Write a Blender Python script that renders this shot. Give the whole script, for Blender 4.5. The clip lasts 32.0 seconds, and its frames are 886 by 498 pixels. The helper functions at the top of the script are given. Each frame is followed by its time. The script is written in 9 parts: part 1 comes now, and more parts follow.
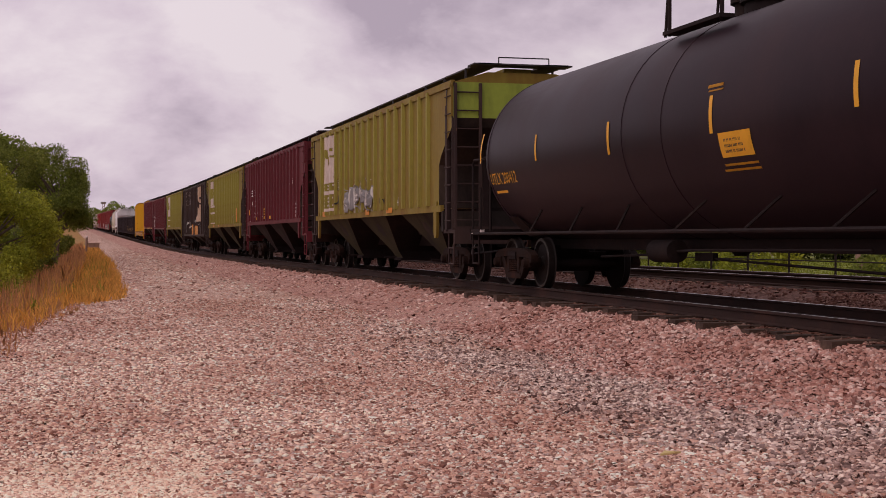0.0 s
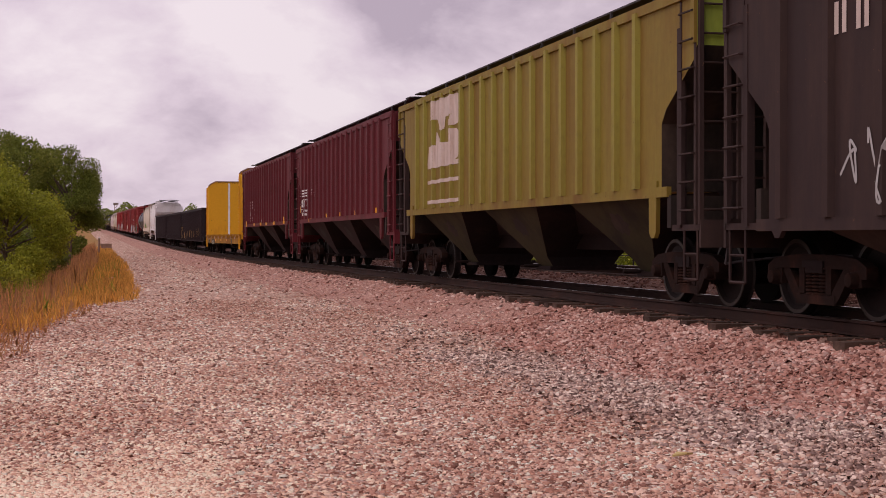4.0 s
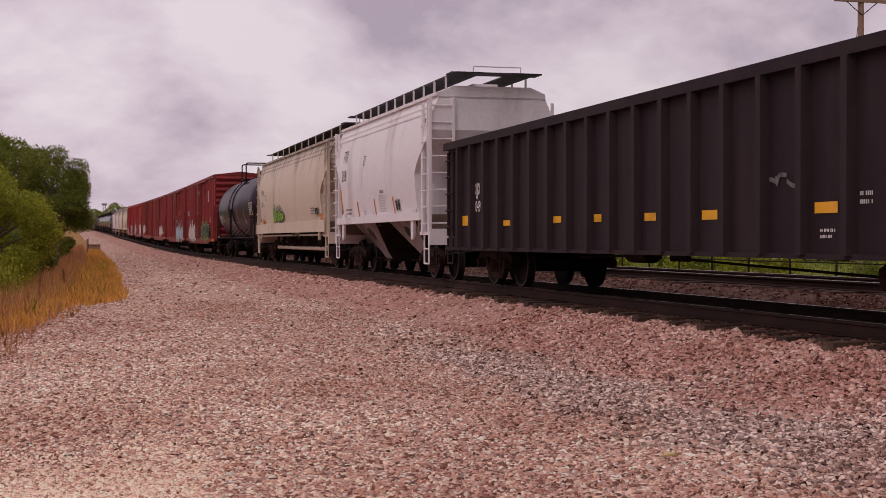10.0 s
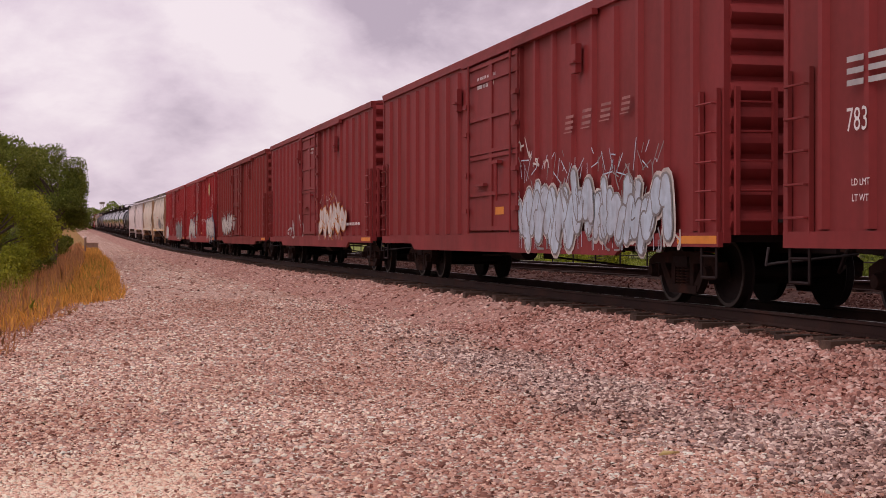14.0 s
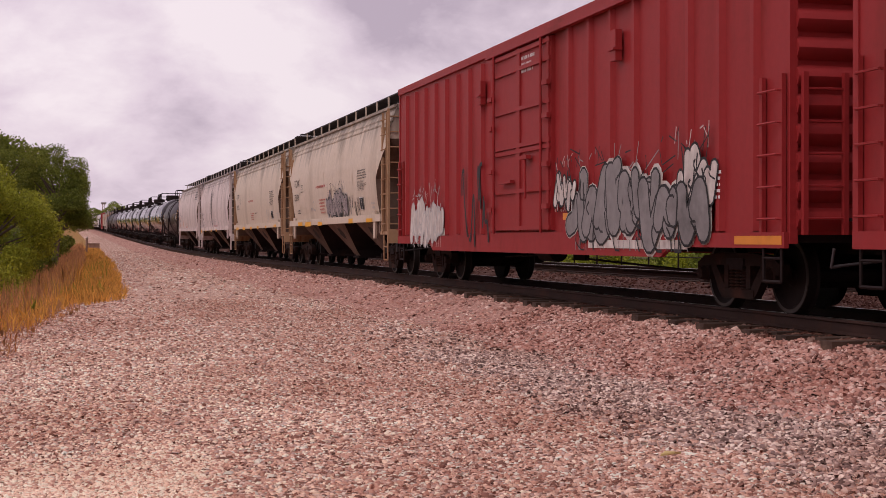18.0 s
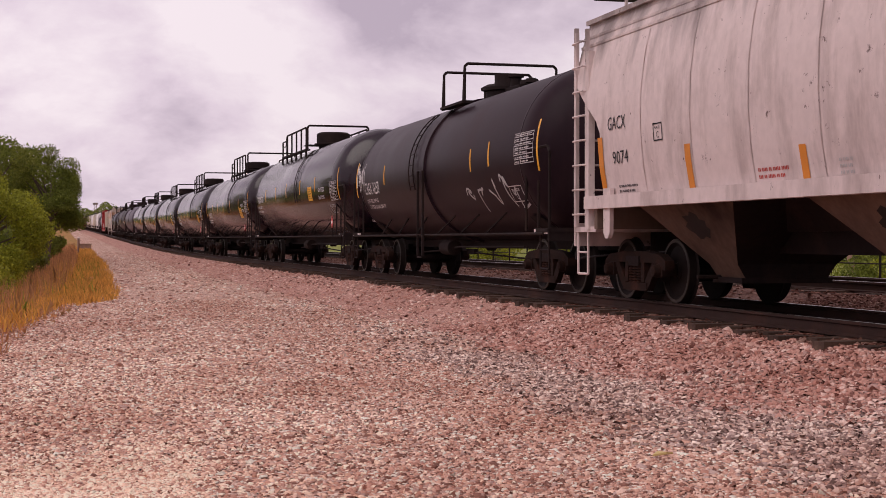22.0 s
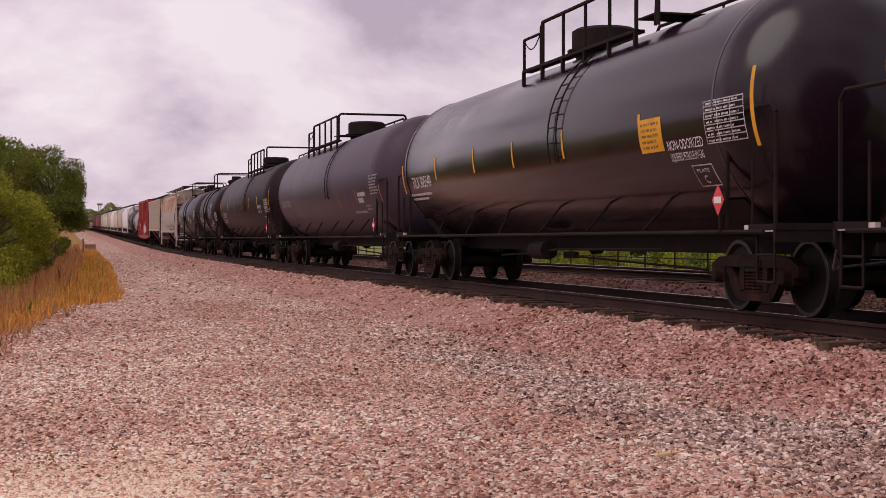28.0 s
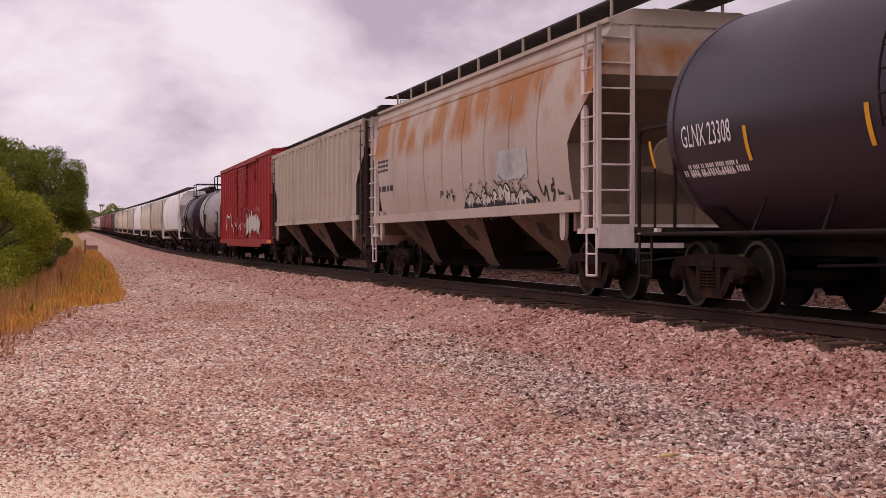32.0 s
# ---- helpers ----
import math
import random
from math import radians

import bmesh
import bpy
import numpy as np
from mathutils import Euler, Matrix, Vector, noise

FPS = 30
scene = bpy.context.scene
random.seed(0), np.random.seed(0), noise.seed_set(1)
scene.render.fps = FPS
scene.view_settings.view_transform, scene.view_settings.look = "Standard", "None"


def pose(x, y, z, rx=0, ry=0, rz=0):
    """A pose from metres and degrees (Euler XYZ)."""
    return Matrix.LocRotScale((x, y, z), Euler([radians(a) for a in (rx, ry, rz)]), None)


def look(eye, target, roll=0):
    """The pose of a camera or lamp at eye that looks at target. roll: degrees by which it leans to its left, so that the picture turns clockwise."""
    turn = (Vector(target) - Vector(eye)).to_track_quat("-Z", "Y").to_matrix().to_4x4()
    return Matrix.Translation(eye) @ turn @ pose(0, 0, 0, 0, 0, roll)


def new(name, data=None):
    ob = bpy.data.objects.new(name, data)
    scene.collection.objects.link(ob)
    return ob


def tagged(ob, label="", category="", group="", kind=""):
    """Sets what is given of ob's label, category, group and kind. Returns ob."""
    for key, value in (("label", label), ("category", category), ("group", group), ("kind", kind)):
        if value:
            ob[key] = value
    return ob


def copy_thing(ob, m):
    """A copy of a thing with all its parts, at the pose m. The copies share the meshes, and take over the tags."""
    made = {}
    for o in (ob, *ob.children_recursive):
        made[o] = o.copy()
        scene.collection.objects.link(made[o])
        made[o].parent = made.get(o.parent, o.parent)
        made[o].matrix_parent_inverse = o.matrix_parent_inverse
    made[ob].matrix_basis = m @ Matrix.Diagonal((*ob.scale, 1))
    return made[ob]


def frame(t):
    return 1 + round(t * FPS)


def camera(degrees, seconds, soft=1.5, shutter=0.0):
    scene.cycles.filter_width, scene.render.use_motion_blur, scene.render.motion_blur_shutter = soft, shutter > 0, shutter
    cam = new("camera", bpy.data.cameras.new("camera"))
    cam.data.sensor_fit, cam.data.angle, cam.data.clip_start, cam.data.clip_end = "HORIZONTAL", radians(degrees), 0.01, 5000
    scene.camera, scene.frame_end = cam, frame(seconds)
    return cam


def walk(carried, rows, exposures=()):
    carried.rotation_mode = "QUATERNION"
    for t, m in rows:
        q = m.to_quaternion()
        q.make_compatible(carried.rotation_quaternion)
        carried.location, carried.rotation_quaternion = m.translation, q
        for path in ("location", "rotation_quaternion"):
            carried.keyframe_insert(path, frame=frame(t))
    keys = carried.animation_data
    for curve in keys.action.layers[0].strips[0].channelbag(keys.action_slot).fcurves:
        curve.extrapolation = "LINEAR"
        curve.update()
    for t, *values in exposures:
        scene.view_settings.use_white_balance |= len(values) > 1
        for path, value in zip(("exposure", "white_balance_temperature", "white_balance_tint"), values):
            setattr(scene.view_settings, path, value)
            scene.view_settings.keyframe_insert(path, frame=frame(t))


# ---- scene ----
# World: x to the right across the tracks, y away along the tracks, z = 0 at the rail tops.
cam = camera(34.8, 32.0, soft=0.65)
EYE = Vector((0.0, 0.0, 0.90))
YAW, DIP = 14.81, 0.40
SWAY = [(0, 0, 0), (0.5, .071, 0), (1, .174, 0), (1.5, .245, .01), (2, .362, .03), (2.5, .406, .01), (3, .429, 0), (3.5, .497, .03),
        (4.5, .42, .03), (5.5, .28, .034), (6, .211, .025), (6.5, .144, .064), (7, .105, .025), (7.5, .066, .053), (8, .105, .053), (8.5, .112, .071),
        (9, .078, .046), (9.5, .071, .053), (10, .034, .06), (10.5, -.005, .039), (11, -.071, .034), (11.5, -.176, .05), (12, -.14, .046),
        (12.5, -.103, .071), (13, -.078, .071), (13.5, -.071, .034), (14, -.05, 0), (14.5, -.046, 0), (16.5, 0, .027), (17, .027, .032),
        (17.5, .011, .034), (18, .007, .014), (18.5, .005, .005), (19, -.034, .007), (19.5, -.071, .018), (20, -.179, .041), (20.5, -.213, .048),
        (21, -.282, .034), (21.5, -.252, .06), (22, -.309, .032), (22.5, -.284, .053), (23, -.282, .071), (23.5, -.245, .034), (24, -.252, .007),
        (24.5, -.225, .034), (25, -.231, .034), (25.5, -.186, .034), (26.5, -.15, .06), (27.5, -.138, .073), (28, -.138, .06), (28.5, -.103, .034),
        (29, -.071, .039), (29.5, -.092, .041), (30, -.105, .064), (30.5, -.105, .073), (31, -.071, .112), (31.5, -.071, .126), (32, -.066, .1)]
walk(cam, [(t, pose(EYE.x, EYE.y, EYE.z, 90 - DIP + b, 0, -(YAW - a))) for t, a, b in SWAY],
     exposures=[(0, -0.12), (1, 0.0), (3, 0.02), (6, 0.04), (7, 0.0), (8, -0.17), (10, -0.17), (12, -0.15), (13, -0.03), (14, 0.07), (19, 0.09), (21, 0.14), (24, 0.0), (28, 0.04), (32, 0.07)])

TRACK, SPEED = 9.2, 20.9


def grade(y):
    """Height of the rails: level beside the camera, then a gentle climb."""
    return 0.0115 * 20 * math.log1p(math.exp(min(60, (y - 110) / 20)))

# ---- light ----
world = bpy.data.worlds.new("overcast_sky")
scene.world = world
world.use_nodes = True
wn, wl = world.node_tree.nodes, world.node_tree.links
SUN_UP, SUN_TURN = 52.0, 236.0
sky = wn.new("ShaderNodeTexSky")
sky.sky_type, sky.sun_disc = "NISHITA", False
sky.sun_elevation, sky.sun_rotation = radians(SUN_UP), radians(SUN_TURN)
sky.air_density, sky.dust_density = 1.0, 2.5
coord = wn.new("ShaderNodeTexCoord")
# the clouds lie in a layer overhead, foreshortened towards the horizon
split = wn.new("ShaderNodeSeparateXYZ")
wl.new(coord.outputs["Generated"], split.inputs[0])
rise = wn.new("ShaderNodeMath")
rise.operation = "ABSOLUTE"
wl.new(split.outputs["Z"], rise.inputs[0])
slope = wn.new("ShaderNodeMath")
slope.operation = "ADD"
slope.inputs[1].default_value = 0.48
wl.new(rise.outputs[0], slope.inputs[0])
layer = wn.new("ShaderNodeCombineXYZ")
for axis in "XY":
    ratio = wn.new("ShaderNodeMath")
    ratio.operation = "DIVIDE"
    wl.new(split.outputs[axis], ratio.inputs[0])
    wl.new(slope.outputs[0], ratio.inputs[1])
    wl.new(ratio.outputs[0], layer.inputs[axis])
squash = wn.new("ShaderNodeMapping")
squash.inputs["Location"].default_value = (3.3, 1.4, 0.55)
wl.new(layer.outputs[0], squash.inputs["Vector"])


def cloud_noise(scale, detail, rough, warp):
    n = wn.new("ShaderNodeTexNoise")
    n.inputs["Scale"].default_value = scale
    n.inputs["Detail"].default_value = detail
    n.inputs["Roughness"].default_value = rough
    n.inputs["Distortion"].default_value = warp
    wl.new(squash.outputs["Vector"], n.inputs["Vector"])
    return n.outputs["Fac"]


big, small = cloud_noise(3.0, 8, 0.55, 0.2), cloud_noise(8.0, 7, 0.58, 0.3)
both = wn.new("ShaderNodeMath")
both.operation = "MULTIPLY_ADD"
both.inputs[1].default_value = 0.36
wl.new(small, both.inputs[0])
wl.new(big, both.inputs[2])
ramp = wn.new("ShaderNodeValToRGB")
ramp.color_ramp.elements[0].position, ramp.color_ramp.elements[0].color = 0.52, (0.50, 0.40, 0.49, 1)
ramp.color_ramp.elements[1].position, ramp.color_ramp.elements[1].color = 0.80, (0.89, 0.775, 0.825, 1)
mid = ramp.color_ramp.elements.new(0.66)
mid.color = (0.735, 0.605, 0.695, 1)
wl.new(both.outputs[0], ramp.inputs["Fac"])
veil = wn.new("ShaderNodeMix")
veil.data_type = "RGBA"
veil.inputs["Factor"].default_value = 0.96
dim = wn.new("ShaderNodeVectorMath")
dim.operation = "SCALE"
dim.inputs["Scale"].default_value = 0.1
wl.new(sky.outputs["Color"], dim.inputs[0])
wl.new(dim.outputs[0], veil.inputs[6])
wl.new(ramp.outputs["Color"], veil.inputs[7])
# the cloud is brighter towards the veiled sun, duller away from it
toward = wn.new("ShaderNodeVectorMath")
toward.operation = "DOT_PRODUCT"
toward.inputs[1].default_value = (math.sin(radians(SUN_TURN)) * 0.55, 0.42, 0.35)
wl.new(coord.outputs["Generated"], toward.inputs[0])
glow = wn.new("ShaderNodeMapRange")
glow.inputs["From Min"].default_value, glow.inputs["From Max"].default_value = -0.75, 0.85
glow.inputs["To Min"].default_value, glow.inputs["To Max"].default_value = 0.50, 1.17
wl.new(toward.outputs["Value"], glow.inputs["Value"])
lit = wn.new("ShaderNodeVectorMath")
lit.operation = "SCALE"
wl.new(veil.outputs[2], lit.inputs[0])
wl.new(glow.outputs["Result"], lit.inputs["Scale"])
wl.new(lit.outputs[0], wn["Background"].inputs["Color"])
wn["Background"].inputs["Strength"].default_value = 1.0

sun = new("sun", bpy.data.lights.new("sun", "SUN"))
sun.data.energy, sun.data.angle, sun.data.color = 1.25, radians(48), (1.0, 0.895, 0.85)
sun.matrix_world = look((0, 0, 60), (60 * math.sin(radians(SUN_TURN)) * -math.cos(radians(SUN_UP)) / math.sin(radians(SUN_UP)),
                                     60 * math.cos(radians(SUN_TURN)) * -math.cos(radians(SUN_UP)) / math.sin(radians(SUN_UP)), 0))

# ---- materials ----


def material(name, color, rough=0.6, metal=0.0, tint=None, amount=0.5, scale=1.2, stretch=(1, 1, 1), bump=0.0, fine=40.0, spread=0.12, by_piece=0.0, gloss=0.22, eave=0.0, rust=None, thin=0.0, chips=None):
    """A painted, rusty, stony or leafy surface: base colour, stains of a second colour at one scale, grain at another."""
    m = bpy.data.materials.new(name)
    m.use_nodes = True
    n, l = m.node_tree.nodes, m.node_tree.links
    b = n["Principled BSDF"]
    b.inputs["Metallic"].default_value = metal
    b.inputs["Specular IOR Level"].default_value = gloss
    tc = n.new("ShaderNodeTexCoord")
    mp = n.new("ShaderNodeMapping")
    mp.inputs["Scale"].default_value = stretch
    l.new(tc.outputs["Object"], mp.inputs["Vector"])
    stain = n.new("ShaderNodeTexNoise")
    stain.inputs["Scale"].default_value, stain.inputs["Detail"].default_value, stain.inputs["Roughness"].default_value = scale, 8, 0.65
    l.new(mp.outputs["Vector"], stain.inputs["Vector"])
    grain = n.new("ShaderNodeTexNoise")
    grain.inputs["Scale"].default_value, grain.inputs["Detail"].default_value = fine, 4
    l.new(tc.outputs["Object"], grain.inputs["Vector"])
    edge = n.new("ShaderNodeMapRange")
    edge.inputs["From Min"].default_value, edge.inputs["From Max"].default_value = 0.62 - 0.25 * amount, 0.72
    l.new(stain.outputs["Fac"], edge.inputs["Value"])
    mix = n.new("ShaderNodeMix")
    mix.data_type = "RGBA"
    mix.inputs[6].default_value = (*color, 1)
    mix.inputs[7].default_value = (*(tint or [c * 0.6 for c in color]), 1)
    l.new(edge.outputs["Result"], mix.inputs["Factor"])
    hsv = n.new("ShaderNodeHueSaturation")
    painted = mix.outputs[2]
    if eave:
        sep = n.new("ShaderNodeSeparateXYZ")
        l.new(tc.outputs["Object"], sep.inputs[0])
        runs = n.new("ShaderNodeTexNoise")
        runs.inputs["Scale"].default_value, runs.inputs["Detail"].default_value = 2.4, 6
        long = n.new("ShaderNodeMapping")
        long.inputs["Scale"].default_value = (1, 1, 0.12)
        l.new(tc.outputs["Object"], long.inputs["Vector"])
        l.new(long.outputs["Vector"], runs.inputs["Vector"])
        lift = n.new("ShaderNodeMath")
        lift.operation = "MULTIPLY_ADD"
        lift.inputs[1].default_value = 2.6
        l.new(runs.outputs["Fac"], lift.inputs[0])
        l.new(sep.outputs["Z"], lift.inputs[2])
        down = n.new("ShaderNodeMapRange")
        down.inputs["From Min"].default_value, down.inputs["From Max"].default_value = eave + 0.75, eave + 1.55
        down.inputs["To Max"].default_value = 0.85
        l.new(lift.outputs[0], down.inputs["Value"])
        grime = n.new("ShaderNodeMix")
        grime.data_type = "RGBA"
        l.new(down.outputs["Result"], grime.inputs["Factor"])
        l.new(painted, grime.inputs[6])
        grime.inputs[7].default_value = (*[c * 0.32 for c in color], 1)
        painted = grime.outputs[2]
    if rust:
        low_z, high_z, rust_color = rust
        sep = n.new("ShaderNodeSeparateXYZ")
        l.new(tc.outputs["Object"], sep.inputs[0])
        wash = n.new("ShaderNodeTexNoise")
        wash.inputs["Scale"].default_value, wash.inputs["Detail"].default_value = 1.1, 9
        tall = n.new("ShaderNodeMapping")
        tall.inputs["Scale"].default_value = (1, 1, 0.75)
        l.new(tc.outputs["Object"], tall.inputs["Vector"])
        l.new(tall.outputs["Vector"], wash.inputs["Vector"])
        rise = n.new("ShaderNodeMapRange")
        rise.interpolation_type = "SMOOTHSTEP"
        rise.inputs["From Min"].default_value, rise.inputs["From Max"].default_value = low_z, low_z + 0.45
        l.new(sep.outputs["Z"], rise.inputs["Value"])
        fall = n.new("ShaderNodeMapRange")
        fall.interpolation_type = "SMOOTHSTEP"
        fall.inputs["From Min"].default_value, fall.inputs["From Max"].default_value = high_z, high_z - 0.35
        l.new(sep.outputs["Z"], fall.inputs["Value"])
        patchy = n.new("ShaderNodeMapRange")
        patchy.inputs["From Min"].default_value, patchy.inputs["From Max"].default_value = 0.40, 0.58
        patchy.inputs["To Max"].default_value = 0.95
        l.new(wash.outputs["Fac"], patchy.inputs["Value"])
        once, twice = n.new("ShaderNodeMath"), n.new("ShaderNodeMath")
        once.operation = twice.operation = "MULTIPLY"
        l.new(rise.outputs["Result"], once.inputs[0])
        l.new(fall.outputs["Result"], once.inputs[1])
        l.new(once.outputs[0], twice.inputs[0])
        l.new(patchy.outputs["Result"], twice.inputs[1])
        rusted = n.new("ShaderNodeMix")
        rusted.data_type = "RGBA"
        l.new(twice.outputs[0], rusted.inputs["Factor"])
        l.new(painted, rusted.inputs[6])
        rusted.inputs[7].default_value = (*rust_color, 1)
        painted = rusted.outputs[2]
    if chips:
        share, chip_color = chips
        fleck = n.new("ShaderNodeTexNoise")
        fleck.inputs["Scale"].default_value, fleck.inputs["Detail"].default_value, fleck.inputs["Roughness"].default_value = 5.5, 9, 0.72
        l.new(tc.outputs["Object"], fleck.inputs["Vector"])
        bare = n.new("ShaderNodeMapRange")
        bare.inputs["From Min"].default_value, bare.inputs["From Max"].default_value = 0.72 - 0.16 * share, 0.76 - 0.16 * share
        bare.inputs["To Max"].default_value = 0.85
        l.new(fleck.outputs["Fac"], bare.inputs["Value"])
        chipped = n.new("ShaderNodeMix")
        chipped.data_type = "RGBA"
        l.new(bare.outputs["Result"], chipped.inputs["Factor"])
        l.new(painted, chipped.inputs[6])
        chipped.inputs[7].default_value = (*chip_color, 1)
        painted = chipped.outputs[2]
    l.new(painted, hsv.inputs["Color"])
    light = n.new("ShaderNodeMapRange")
    light.inputs["To Min"].default_value, light.inputs["To Max"].default_value = 1 - spread * 2, 1 + spread * 2
    l.new(grain.outputs["Fac"], light.inputs["Value"])
    value = light.outputs["Result"]
    if by_piece:
        info = n.new("ShaderNodeObjectInfo") if by_piece < 0 else n.new("ShaderNodeNewGeometry")
        piece = n.new("ShaderNodeMapRange")
        piece.inputs["To Min"].default_value, piece.inputs["To Max"].default_value = 1 - abs(by_piece), 1 + abs(by_piece)
        l.new(info.outputs["Random" if by_piece < 0 else "Random Per Island"], piece.inputs["Value"])
        times = n.new("ShaderNodeMath")
        times.operation = "MULTIPLY"
        l.new(value, times.inputs[0])
        l.new(piece.outputs["Result"], times.inputs[1])
        value = times.outputs[0]
    l.new(value, hsv.inputs["Value"])
    l.new(hsv.outputs["Color"], b.inputs["Base Color"])
    r = n.new("ShaderNodeMapRange")
    r.inputs["To Min"].default_value, r.inputs["To Max"].default_value = max(0.05, rough - 0.12), min(1, rough + 0.12)
    l.new(stain.outputs["Fac"], r.inputs["Value"])
    l.new(r.outputs["Result"], b.inputs["Roughness"])
    if thin:
        through_leaf = n.new("ShaderNodeBsdfTranslucent")
        l.new(hsv.outputs["Color"], through_leaf.inputs["Color"])
        blend = n.new("ShaderNodeMixShader")
        blend.inputs["Fac"].default_value = thin
        l.new(b.outputs[0], blend.inputs[1])
        l.new(through_leaf.outputs[0], blend.inputs[2])
        l.new(blend.outputs[0], n["Material Output"].inputs["Surface"])
    if bump:
        bp = n.new("ShaderNodeBump")
        bp.inputs["Strength"].default_value, bp.inputs["Distance"].default_value = 0.6, bump
        l.new(grain.outputs["Fac"], bp.inputs["Height"])
        l.new(bp.outputs["Normal"], b.inputs["Normal"])
    return m


def paint(name, color, tint=None, amount=0.5, rough=0.5, spread=0.06, scale=0.8, stretch=(1, 1, 0.25), fine=9.0, gloss=0.14, eave=0.0, rust=None, chips=None):
    return material(name, color, rough, 0, tint, amount, scale, stretch, 0.0, fine, spread, gloss=gloss, eave=eave, rust=rust, chips=chips)


def gravel_material(name, colors, size, wide_dark):
    """Packed small stone: cells of two sizes, each with its own shade, rounded by relief, over broad drifts of dust."""
    m = material(name, colors[0], 0.95, fine=90, spread=0.16, bump=0.003, gloss=0.04)
    n, l = m.node_tree.nodes, m.node_tree.links
    tc = next(x for x in n if x.bl_idname == "ShaderNodeTexCoord")
    hsv = next(x for x in n if x.bl_idname == "ShaderNodeHueSaturation")
    rows = []
    for k, cell in enumerate((size, size * 0.42)):
        v = n.new("ShaderNodeTexVoronoi")
        v.inputs["Scale"].default_value = 1 / cell
        l.new(tc.outputs["Object"], v.inputs["Vector"])
        sep = n.new("ShaderNodeSeparateColor")
        l.new(v.outputs["Color"], sep.inputs[0])
        row = n.new("ShaderNodeValToRGB")
        for i, c in enumerate(colors):
            e = row.color_ramp.elements[i] if i < 2 else row.color_ramp.elements.new(1.0)
            e.position, e.color = i / (len(colors) - 1), (*c, 1)
        l.new(sep.outputs[0], row.inputs["Fac"])
        rows.append((v, row, sep))
    pick = n.new("ShaderNodeMath")
    pick.operation = "GREATER_THAN"
    pick.inputs[1].default_value = 0.55
    l.new(rows[0][2].outputs[1], pick.inputs[0])
    mix = n.new("ShaderNodeMix")
    mix.data_type = "RGBA"
    l.new(pick.outputs[0], mix.inputs["Factor"])
    l.new(rows[1][1].outputs["Color"], mix.inputs[6])
    l.new(rows[0][1].outputs["Color"], mix.inputs[7])
    wide = n.new("ShaderNodeTexNoise")
    wide.inputs["Scale"].default_value, wide.inputs["Detail"].default_value = 0.5, 5
    l.new(tc.outputs["Object"], wide.inputs["Vector"])
    shade = n.new("ShaderNodeValToRGB")
    shade.color_ramp.elements[0].position, shade.color_ramp.elements[0].color = 0.36, (*wide_dark, 1)
    shade.color_ramp.elements[1].position, shade.color_ramp.elements[1].color = 0.62, (1, 1, 1, 1)
    l.new(wide.outputs["Fac"], shade.inputs["Fac"])
    times = n.new("ShaderNodeMix")
    times.data_type, times.blend_type = "RGBA", "MULTIPLY"
    times.inputs["Factor"].default_value = 1.0
    l.new(mix.outputs[2], times.inputs[6])
    l.new(shade.outputs["Color"], times.inputs[7])
    l.new(times.outputs[2], hsv.inputs["Color"])
    bp = next(x for x in n if x.bl_idname == "ShaderNodeBump")
    bp.inputs["Strength"].default_value, bp.inputs["Distance"].default_value = 0.7, size * 0.35
    bp.invert = True
    l.new(rows[0][0].outputs["Distance"], bp.inputs["Height"])
    return m


M_BALLAST = gravel_material("pink_ballast", [(0.217, 0.111, 0.0896), (0.379, 0.206, 0.167), (0.488, 0.28, 0.232), (0.615, 0.395, 0.334)], 0.045, (0.86, 0.80, 0.78))
# track beds: soot and oil stains, with shade round the rails coloured in
M_TRACKBED = gravel_material("shaded_sooty_pink_ballast", [(0.0648, 0.0324, 0.0266), (0.144, 0.0778, 0.0626), (0.194, 0.112, 0.0907), (0.274, 0.176, 0.144)], 0.05, (0.72, 0.64, 0.62))
M_OILSHADE = gravel_material("shaded_oil_stained_ballast", [(0.0175, 0.0084, 0.007), (0.042, 0.021, 0.0168), (0.0665, 0.035, 0.028), (0.126, 0.07, 0.056)], 0.05, (0.7, 0.62, 0.6))
M_GRAVEL = gravel_material("packed_pinkish_gravel", [(0.136, 0.0743, 0.0585), (0.4, 0.239, 0.186), (0.563, 0.355, 0.282), (0.793, 0.667, 0.567)], 0.042, (0.84, 0.77, 0.75))


